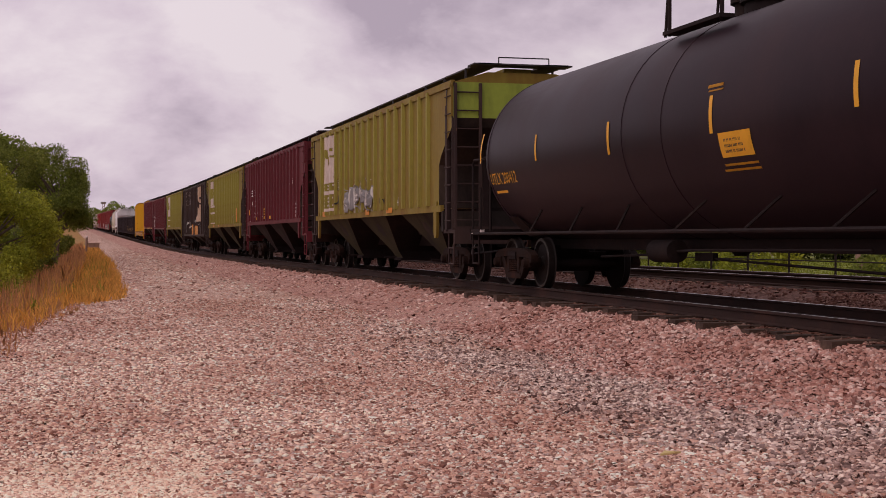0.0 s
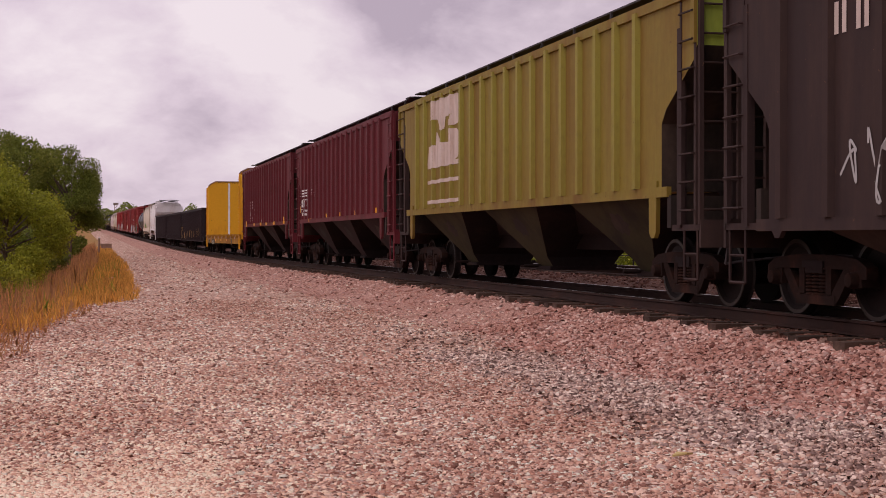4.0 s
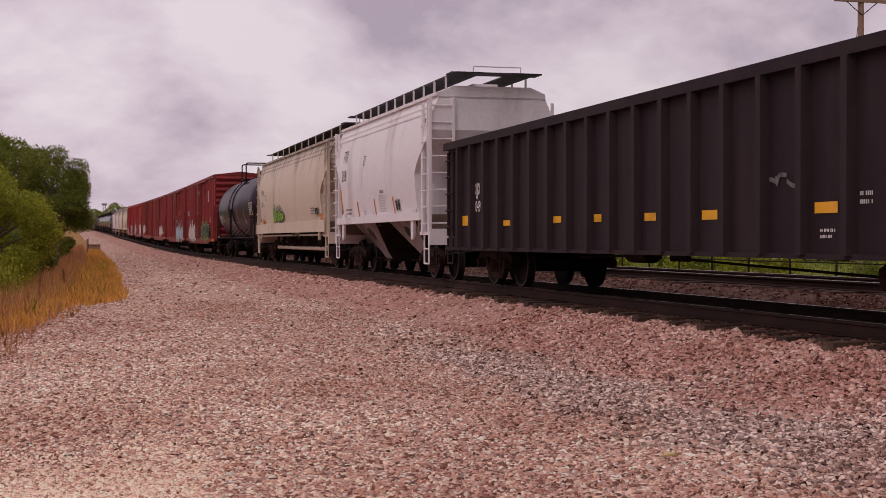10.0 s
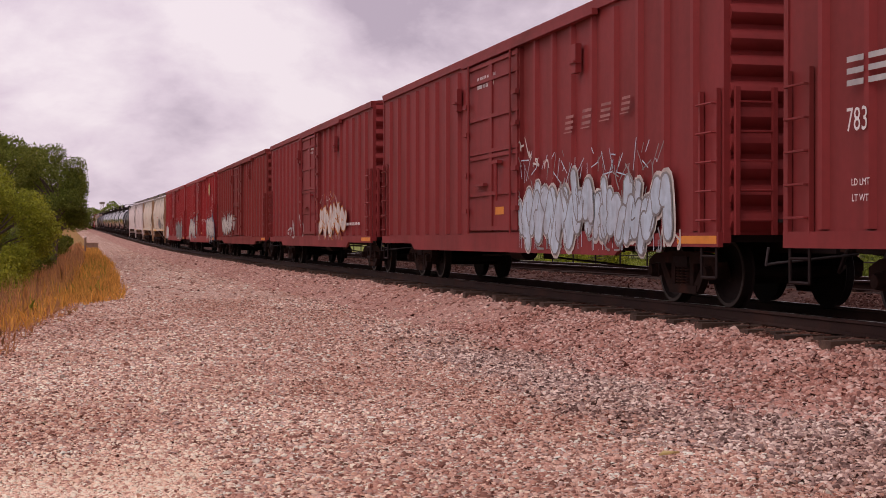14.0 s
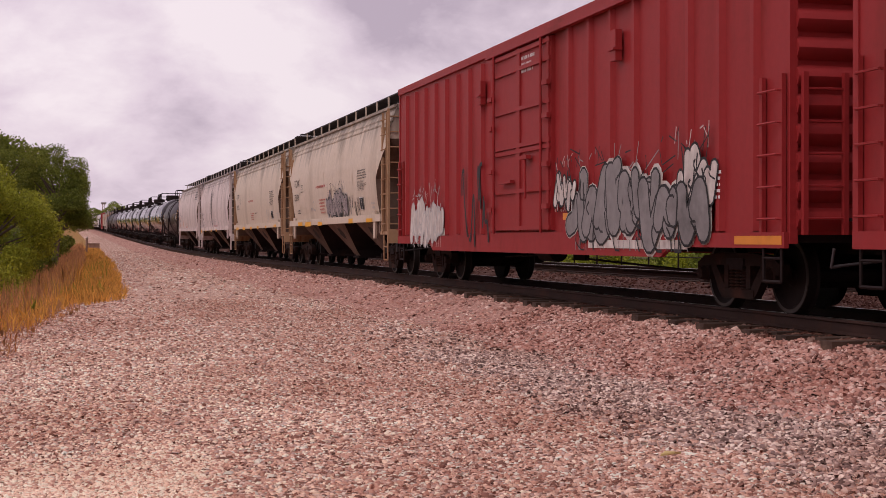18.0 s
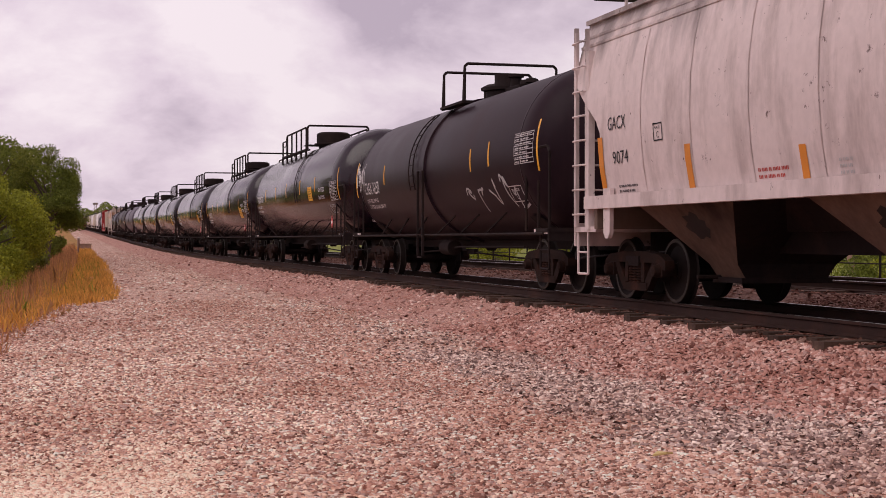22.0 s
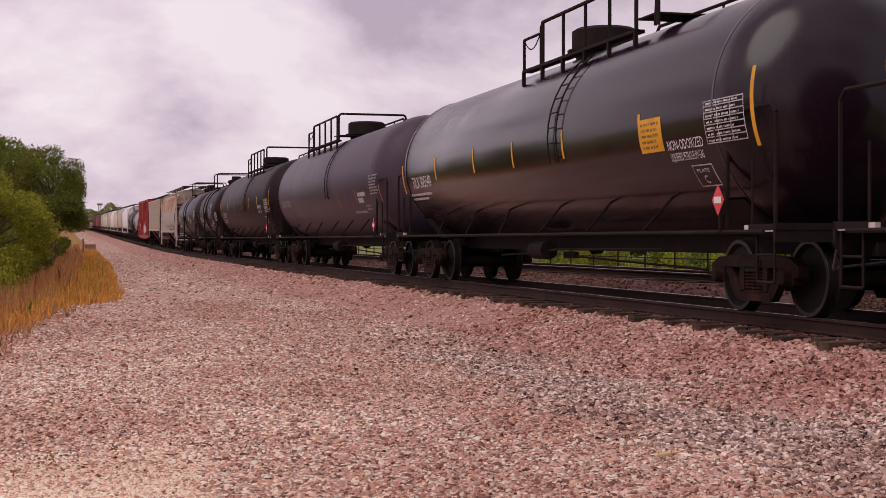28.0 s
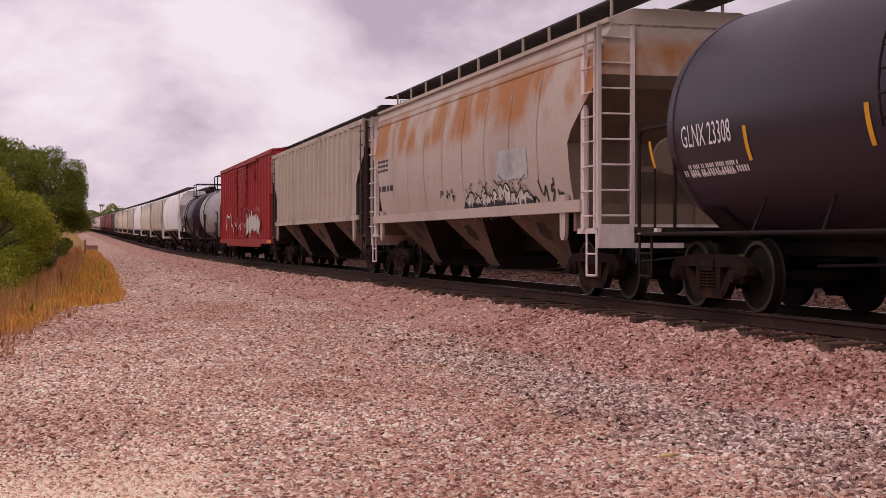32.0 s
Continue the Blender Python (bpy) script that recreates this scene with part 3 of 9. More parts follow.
def ties():
    for k, centre in enumerate((TRACK, SECOND)):
        bed = thing("track_ties", "dark creosoted wooden ties bedded in pink ballast", "railway ties", "tie rows", pose(centre, 0, LIFT * k))
        one = Shape().box(-1.3, 1.3, -0.115, 0.115, -0.36, -0.173).mesh("tie", M_TIE, 0)
        rng = random.Random(5 + k)
        for i in range(130):
            y = 2 + i * 0.52
            part("tie", one, M_TIE, bed, at=pose(rng.uniform(-0.17, 0.10), y + rng.uniform(-0.05, 0.05), grade(y) + rng.uniform(-0.022, 0.006), 0, rng.uniform(-0.4, 0.4), rng.uniform(-2.2, 2.2)))
        rest = Shape()
        for i in range(400):
            y = 2 + (130 + i) * 0.52
            rest.box(-1.3, 1.3, y - 0.115, y + 0.115, grade(y) - 0.36, grade(y) - 0.173)
        part("distant_tie", rest, M_TIE, bed, angle=0)["kind"] = "stuff"


ties()
# ---- the train: shared parts ----


def wheel_mesh():
    s = Shape().lathe([(-0.79, 0.002), (-0.79, 0.10), (-0.755, 0.13), (-0.75, 0.36), (-0.80, 0.405), (-0.80, 0.45), (-0.79, 0.457), (-0.68, 0.460), (-0.655, 0.487), (-0.650, 0.40), (-0.69, 0.14), (-0.66, 0.002)], 36, "x")
    me = s.mesh("wheel", M_WHEEL, 30)
    me.materials.append(M_RIM)
    for p in me.polygons:
        c = p.center
        if c.x < -0.78 and 0.40 < math.hypot(c.y, c.z) < 0.456:
            p.material_index = 1
    return me


WHEEL = wheel_mesh()


def frame_mesh():
    s = Shape()
    for a, b in ((-1.06, -0.92),):
        s.prism([(-1.12, 0.60), (-0.92, 0.69), (-0.4, 0.73), (0.4, 0.73), (0.92, 0.69), (1.12, 0.60), (1.12, 0.47), (1.02, 0.47), (0.98, 0.56), (0.7, 0.57), (-0.7, 0.57), (-0.98, 0.56), (-1.02, 0.47), (-1.12, 0.47)], a, b, "x")
        for k in (-1, 1):
            s.prism([(k * 0.80, 0.58), (k * 0.62, 0.58), (k * 0.36, 0.30), (k * 0.36, 0.17), (k * 0.44, 0.17), (k * 0.52, 0.24)], a + 0.02, b - 0.02, "x")
            s.box(a + 0.01, b - 0.01, k * 0.30 - 0.06, k * 0.30 + 0.06, 0.28, 0.60)
            s.box(a, b + 0.08, k * 0.89 - 0.13, k * 0.89 + 0.13, 0.38, 0.56)
        s.box(a + 0.01, b - 0.01, -0.44, 0.44, 0.16, 0.27)
    return s.mesh("side_frame", M_TRUCK)


FRAME = frame_mesh()
AXLE = Shape().rod((-0.98, 0, 0), (0.98, 0, 0), 0.08, 10).mesh("axle", M_STEEL)
CAP = Shape().lathe([(-1.16, 0.03), (-1.15, 0.075), (-1.10, 0.09), (-1.02, 0.10)], 14, "x").mesh("bearing_cap", M_TRUCK)
COIL = Shape()
for y in (-0.15, 0.0, 0.15):
    COIL.lathe([(0.27 + 0.0135 * i, (0.072, 0.072, 0.046)[i % 3]) for i in range(25)], 10, "z", (-1.0, y, 0))
SPRING = COIL.mesh("spring_nest", M_TRUCK)
BOLSTER = Shape().box(-1.085, 1.085, -0.23, 0.23, 0.58, 0.66).box(-1.07, 1.07, -0.19, 0.19, 0.52, 0.58).box(-0.35, 0.35, -0.35, 0.35, 0.62, 0.78).box(-0.9, 0.9, -0.62, -0.52, 0.3, 0.42).box(-0.9, 0.9, 0.52, 0.62, 0.3, 0.42).mesh("truck", M_STEEL)
TURN = pose(0, 0, 0, 0, 0, 180)


def truck(car, y, half=0.89):
    t = part("truck", BOLSTER, M_STEEL, car, "cast steel truck with two axles", at=pose(0, y, 0))
    for flip in (pose(0, 0, 0), TURN):
        part("side_frame", FRAME, M_TRUCK, t, at=flip)
        part("spring_nest", SPRING, M_TRUCK, t, at=flip)
        for k in (-half, half):
            part("wheel", WHEEL, M_WHEEL, t, "steel wheel with a polished rim", at=flip @ pose(0, k, 0.457))
            part("bearing_cap", CAP, M_TRUCK, t, at=flip @ pose(0, k, 0.457))
    for k in (-half, half):
        part("axle", AXLE, M_STEEL, t, at=pose(0, k, 0.457))


KNUCKLE = Shape().box(-0.09, 0.09, 0.0, 0.42, 0.80, 0.98).prism([(-0.16, 0.38), (0.16, 0.38), (0.20, 0.60), (0.06, 0.64), (0.02, 0.52), (-0.08, 0.52), (-0.14, 0.62), (-0.2, 0.56)], 0.74, 1.02, "z").mesh("coupler", M_TRUCK)
HOSE = Shape().pipe([(-0.28, 0.15, 0.86), (-0.30, 0.28, 0.70), (-0.28, 0.42, 0.55), (-0.20, 0.58, 0.50), (-0.08, 0.66, 0.56)], 0.028, 7).mesh("brake_hose", M_STEEL)
CUT = Shape().pipe([(-1.42, 0.06, 0.80), (-1.42, 0.12, 0.60), (-1.30, 0.12, 0.62), (-0.2, 0.16, 0.72)], 0.018, 6).mesh("uncoupling_lever", M_MESHDECK)


def underframe(car, L, lever=True):
    """Centre sill, couplers, hoses, levers, brake gear. L is the length over the end sills."""
    part("centre_sill", Shape().box(-0.22, 0.22, -L / 2, L / 2, 0.72, 1.06), M_STEEL, car)
    for m in (pose(0, L / 2 - 0.02, 0), TURN @ pose(0, L / 2 - 0.02, 0)):
        part("coupler", KNUCKLE, M_TRUCK, car, "rusty knuckle coupler", at=m)
        part("brake_hose", HOSE, M_STEEL, car, at=m)
        if lever:
            part("uncoupling_lever", CUT, M_MESHDECK, car, at=m)
    return car


BRAKE = Shape().lathe([(-0.42, 0.05), (-0.40, 0.17), (0.36, 0.17), (0.42, 0.10)], 16, "y").mesh("air_reservoir", M_STEEL)


def brake_gear(car, y=0.6, z=0.72):
    part("air_reservoir", BRAKE, M_STEEL, car, at=pose(-0.62, y, z))
    part("brake_pipe", Shape().pipe([(-0.75, -4.6, z + 0.05), (-0.75, y - 1.2, z + 0.02), (-0.62, y - 0.4, z)], 0.022, 6).pipe([(-0.4, y + 0.4, z - 0.05), (-0.4, 4.4, z - 0.12)], 0.022, 6), M_STEEL, car)
    part("brake_rod", Shape().rod((-0.3, -5.2, z - 0.24), (-0.3, y - 0.7, z - 0.10), 0.02).box(-0.34, -0.26, y - 1.0, y - 0.4, z - 0.14, z - 0.02), M_STEEL, car)


def ladder(car, x, y0, y1, z0, z1, rungs, mat, r=0.022, flat=True, name="ladder"):
    """A ladder that stands along the car's side."""
    s = Shape()
    if flat:
        for y in (y0, y1):
            s.box(x - 0.012, x + 0.045, y - 0.03, y + 0.03, z0, z1)
    for i in range(rungs):
        z = z0 + (z1 - z0) * (i + 0.5) / rungs
        s.pipe([(x, y0, z), (x - 0.05, y0 + 0.02 * (1 if y1 > y0 else -1), z), (x - 0.05, y1, z), (x, y1, z)], r * 0.7, 5)
    return part(name, s, mat, car)


def ladder_across(car, y, x0, x1, z0, z1, rungs, mat, name="end_ladder"):
    """A ladder on the end of a car, its rungs across."""
    s = Shape()
    for x in (x0, x1):
        s.box(x - 0.03, x + 0.03, y - 0.03, y + 0.03, z0, z1)
    for i in range(rungs):
        z = z0 + (z1 - z0) * (i + 0.5) / rungs
        s.rod((x0, y, z), (x1, y, z), 0.016, 5)
    return part(name, s, mat, car)


def step_iron(car, x, y, z0, z1, mat, w=0.42):
    part("step", Shape().pipe([(x, y - w / 2, z1), (x, y - w / 2, z0), (x, y + w / 2, z0), (x, y + w / 2, z1)], 0.02, 5).pipe([(x, y - w / 2, (z0 + z1) / 2), (x, y + w / 2, (z0 + z1) / 2)], 0.016, 5), mat, car)


def brake_wheel(car, x, y, z, mat):
    part("hand_brake", Shape().lathe([(-0.02, 0.28), (0.0, 0.30), (0.02, 0.28), (0.0, 0.26)], 24, "y", (x, y, z)).box(x - 0.27, x + 0.27, y - 0.01, y + 0.01, z - 0.02, z + 0.02).box(x - 0.02, x + 0.02, y - 0.01, y + 0.01, z - 0.27, z + 0.27).box(x - 0.12, x + 0.12, y + 0.02, y + 0.18, z - 0.2, z + 0.2), mat, car, "hand brake wheel")


# ---- lettering and paint marks ----
TEXTS = {}


def letters(text, size):
    """Vertices and faces of a line of text, in its own plane."""
    if text not in TEXTS:
        cu = bpy.data.curves.new("lettering", "FONT")
        cu.body, cu.resolution_u = text, 2
        ob = bpy.data.objects.new("lettering", cu)
        me = bpy.data.meshes.new_from_object(ob)
        TEXTS[text] = ([tuple(v.co) for v in me.vertices], [tuple(p.vertices) for p in me.polygons])
        bpy.data.objects.remove(ob)
        bpy.data.curves.remove(cu)
        bpy.data.meshes.remove(me)
    v, f = TEXTS[text]
    return [(a * size, b * size) for a, b, c in v], f


def on_side(x=-1.5, lift=0.006):
    """Maps a flat mark, its u towards the car's front and its v upwards, on to the car's near side."""
    return lambda u, v, k=0: (x - lift - k, -u, v)


def on_tank(r=1.55, centre=2.43, lift=0.006):
    def put(u, v, k=0):
        a = (v - centre) / r
        return (-(r + lift + k) * math.cos(a), -u, centre + (r + lift + k) * math.sin(a))
    return put


def on_profile(profile, lift=0.008):
    """On a side that bulges as the profile of (half width, height) does."""
    def put(u, v, k=0):
        for (a, za), (b, zb) in zip(profile, profile[1:]):
            if za <= v <= zb:
                w = a + (b - a) * (v - za) / (zb - za)
                return (-w - lift - k, -u, v)
        w = profile[0][0] if v < profile[0][1] else profile[-1][0]
        return (-w - lift - k, -u, v)
    return put


def grid_mark(s, put, u0, u1, v0, v1, k=0.0, lean=0.0):
    """A painted rectangle, finely cut so that it follows a curved side."""
    n = max(1, int((v1 - v0) / 0.08))
    base = len(s.v)
    for i in range(n + 1):
        v = v0 + (v1 - v0) * i / n
        d = lean * (v - v0)
        s.v += [put(u0 + d, v, k), put(u1 + d, v, k)]
    s.f += [(base + 2 * i, base + 2 * i + 1, base + 2 * i + 3, base + 2 * i + 2) for i in range(n)]


def mark(car, name, put, rects, mat, label="", k=0.0, lean=0.0):
    """Painted rectangles: each strip or patch a part, the strokes of one sign together."""
    whole = name in ("frame", "stencil_box", "cross", "legend", "stencil_line", "stencil")
    for group in ([rects] if whole else [[r] for r in rects]):
        s = Shape()
        for r in group:
            grid_mark(s, put, *r, k, lean)
            made = part(name, s, mat, car, label, angle=0)
        if len(group) > 1:
            made["kind"] = "stuff"
    return made


def lettering(car, put, text, u, v, height, mat=None, wide=1.0, name="lettering", slant=0.0):
    vs, fs = letters(text, height / 0.69)
    s = Shape()
    s.v, s.f = [put(u + a * wide + slant * b, v + b, 0.001) for a, b in vs], [tuple(f) for f in fs]
    return part(name, s, mat or M_LETTER, car, angle=0)


def lines_of_print(car, put, u0, u1, v0, v1, rows, mat=None, seed=1, gap=0.45):
    """Small print too fine to read: rows of bars."""
    rng = random.Random(seed)
    h = (v1 - v0) / rows
    s = Shape()
    for i in range(rows):
        u, v = u0, v1 - (i + 1) * h
        end = u1 - rng.random() * 0.3 * (u1 - u0)
        step = max(h * 0.42, (u1 - u0) / 40)
        left = 0
        while u < end - step * 0.5:
            if left == 0:
                left = rng.randint(2, 7)
                u += step * 0.8
                continue
            grid_mark(s, put, u, u + step * 0.62, v + h * gap * 0.55, v + h * (1 - gap * 0.55))
            u += step
            left -= 1
    made = part("small_print", s, mat or M_LETTER, car, angle=0)
    made["kind"] = "stuff"
    return made


def stroke(s, put, points, w, k):
    for (a, b), (c, d) in zip(points, points[1:]):
        n = math.hypot(c - a, d - b) or 1
        px, py = -(d - b) / n * w / 2, (c - a) / n * w / 2
        ex, ey = (c - a) / n * w * 0.12, (d - b) / n * w * 0.12
        q = [(a - ex + px, b - ey + py), (a - ex - px, b - ey - py), (c + ex - px, d + ey - py), (c + ex + px, d + ey + py)]
        i = len(s.v)
        s.v += [put(u, v, k) for u, v in q]
        s.f.append((i, i + 1, i + 2, i + 3))
        k += 0.00004
        if w > 0.06:
            i = len(s.v)
            s.v += [put(a + w * 0.5 * math.cos(j * math.tau / 10), b + w * 0.5 * math.sin(j * math.tau / 10), k) for j in range(10)]
            s.f.append(tuple(range(i, i + 10)))
            k += 0.00004


def soften(points, turns=2):
    """Rounds a path's corners by cutting them."""
    for _ in range(turns):
        out = [points[0]]
        for (a, b), (c, d) in zip(points, points[1:]):
            out += [(a * 0.75 + c * 0.25, b * 0.75 + d * 0.25), (a * 0.25 + c * 0.75, b * 0.25 + d * 0.75)]
        points = out + [points[-1]]
    return points


def bent_shape(rng):
    """The skeleton of one sprayed shape in a unit square: a jagged or hooked run, never a letter."""
    n = rng.randint(4, 6)
    high = rng.random() < 0.5
    out = []
    for i in range(n):
        a = i / (n - 1) * 1.1 - 0.05 + rng.uniform(-0.22, 0.22)
        b = rng.uniform(0.62, 1.0) if high else rng.uniform(0.0, 0.38)
        out.append((a, b))
        high = not high if rng.random() < 0.85 else high
    if rng.random() < 0.5:
        a, b = out[-1]
        out += [(a - rng.uniform(0.15, 0.4), 1 - b), (a - rng.uniform(0.3, 0.6), rng.uniform(0.3, 0.7))]
    return out


def graffiti(car, put, u0, u1, v0, v1, count, fill, line, seed, halo=None, thick=0.16, label=""):
    """Sprayed tangle: fat fills, dark outlines, a thin broken halo, cross strokes, specks and drips, none of it readable."""
    rng = random.Random(seed)
    w, h = (u1 - u0) / count, v1 - v0
    low = max(v0, 0.74)
    flat = lambda pts: [(u, max(low, v)) for u, v in pts]
    fills, lines, glow = Shape(), Shape(), Shape()
    for i in range(count * 2):
        lean, rise, tall = rng.uniform(-0.1, 0.25), rng.uniform(-0.06, 0.06) * h, rng.uniform(0.7, 1.0)
        fat = min(0.40 * w, 0.30 * h) * rng.uniform(0.55, 1.1)
        k = 0.003 + 0.0022 * i
        pts = []
        for a, b in bent_shape(rng):
            v = v0 + fat * 0.5 + b * tall * (h - fat) + rise
            pts.append((u0 + (i * 0.5 + 0.05 + 0.8 * a) * w + lean * (v - v0) * 0.5, v))
        pts = flat(soften(pts, 2))
        if halo:
            stroke(glow, put, pts, fat + 0.13 * rng.uniform(0.5, 1.4), 0.0008 + 0.00002 * i)
        stroke(lines, put, pts, fat + 0.07, k)
        stroke(fills, put, pts, fat, k + 0.0009)
        for _ in range(3):
            a, b = u0 + (i * 0.5 + rng.uniform(0.0, 0.7)) * w, v0 + rng.uniform(0.15, 0.9) * h
            stroke(lines, put, flat(soften([(a, b), (a + rng.uniform(-0.2, 0.25) * w, b - rng.uniform(0.05, 0.2) * h), (a + rng.uniform(-0.1, 0.4) * w, b - rng.uniform(0.1, 0.4) * h)])), rng.uniform(0.02, 0.045), k + 0.0017)
        for _ in range(3):
            a, b = u0 + (i * 0.5 + rng.random() * 0.6) * w, v0 + rng.uniform(0.0, 0.35) * h
            stroke(fills, put, flat([(a, b), (a + 0.01, b - rng.uniform(0.1, 0.3) * h)]), 0.018, 0.0012)
            stroke(fills if rng.random() < 0.5 else lines, put, flat([(a + rng.uniform(-0.3, 0.3) * w, v0 + rng.uniform(0.7, 1.15) * h), (a + rng.uniform(-0.3, 0.3) * w, v0 + rng.uniform(0.8, 1.1) * h)]), 0.02, 0.0014)
    g = part("graffiti", fills, fill, car, label or "sprayed graffiti tangle with dark outlines", angle=0)
    g["kind"] = "stuff"
    part("outline", lines, line, g, angle=0)["kind"] = "stuff"
    if halo:
        part("halo", glow, halo, g, angle=0)["kind"] = "stuff"
    return g


def scribble(car, put, u0, u1, v0, v1, mat, seed, n=3, thick=0.035):
    """A thin tag of loose strokes."""
    rng = random.Random(seed)
    s = Shape()
    for i in range(n):
        a = u0 + (u1 - u0) * i / n
        b = a + (u1 - u0) / n
        pts = [(rng.uniform(a, b), rng.uniform(v0, v1)) for _ in range(6)]
        pts.sort(key=lambda p: p[0] + rng.uniform(-0.4, 0.4) * (b - a))
        stroke(s, put, soften(pts), thick, 0.001 + 0.002 * i)
    tag = part("graffiti", s, mat, car, "thin scrawled graffiti tag", angle=0)
    tag["kind"] = "stuff"
    return tag


def columns(s, put, polygons, u0, u1, step=0.03, skip=None, k=0.0):
    """Fills polygons of (u, v) with upright strips, so that the paint can follow ribs."""
    n = max(2, int((u1 - u0) / step))
    for i in range(n):
        a, b = u0 + (u1 - u0) * i / n, u0 + (u1 - u0) * (i + 1) / n
        c = (a + b) / 2
        if skip and skip(c):
            continue
        for poly in polygons:
            cuts = sorted(p[1] + (q[1] - p[1]) * (c - p[0]) / (q[0] - p[0]) for p, q in zip(poly, poly[1:] + poly[:1]) if (p[0] - c) * (q[0] - c) < 0)
            for lo, hi in zip(cuts[::2], cuts[1::2]):
                grid = len(s.v)
                s.v += [put(a, lo, k), put(b, lo, k), put(b, hi, k), put(a, hi, k)]
                s.f.append((grid, grid + 1, grid + 2, grid + 3))


RIB_SPAN = 6.80


def rib_at(half):
    """How far a ribbed hopper's side stands out at u."""
    places = np.array([-RIB_SPAN + 2 * RIB_SPAN * i / (half - 1) for i in range(half)])
    return lambda u: 0.074 * min(1.0, max(0.0, (0.094 - float(np.min(np.abs(places - u)))) / 0.03))


def on_ribs(half):
    out = rib_at(half)
    return lambda u, v, k=0: (-1.508 - out(u) - k, -u, v)


def ribbed_paint(car, name, half, polygons, mat, label=""):
    """Paint that lies on the side sheet and over the ribs."""
    out = rib_at(half)
    us = [p[0] for poly in polygons for p in poly]
    s = Shape()
    columns(s, lambda u, v, k=0: (-1.507 - out(u), -u, v), polygons, min(us), max(us), 0.02)
    made = part(name, s, mat, car, label, angle=0)
    made["kind"] = "stuff"
    return made


def stain(car, name, put, u0, u1, v0, v1, mat, label, seed):
    """A running stain: narrow upright streaks of uneven length under a ragged top."""
    rng = random.Random(seed)
    s = Shape()
    n = max(4, int((u1 - u0) / 0.035))
    drop, rise = 0.5, 0.2
    for i in range(n):
        drop = min(1, max(0.1, drop + rng.uniform(-0.34, 0.34)))
        rise = min(0.6, max(0, rise + rng.uniform(-0.16, 0.16)))
        edge = min(1.0, 4 * min(i + 0.6, n - i - 0.4) / n)
        if rng.random() < 0.12:
            continue
        a = u0 + (u1 - u0) * i / n
        hi = v1 - (v1 - v0) * rise * (1.2 - 0.5 * edge)
        lo = hi - (hi - v0) * (0.25 + 0.75 * drop) * edge
        if hi - lo > 0.03:
            grid_mark(s, put, a, a + (u1 - u0) / n, lo, hi)
    return part(name, s, mat, car, label, angle=0)


# ---- tank cars ----


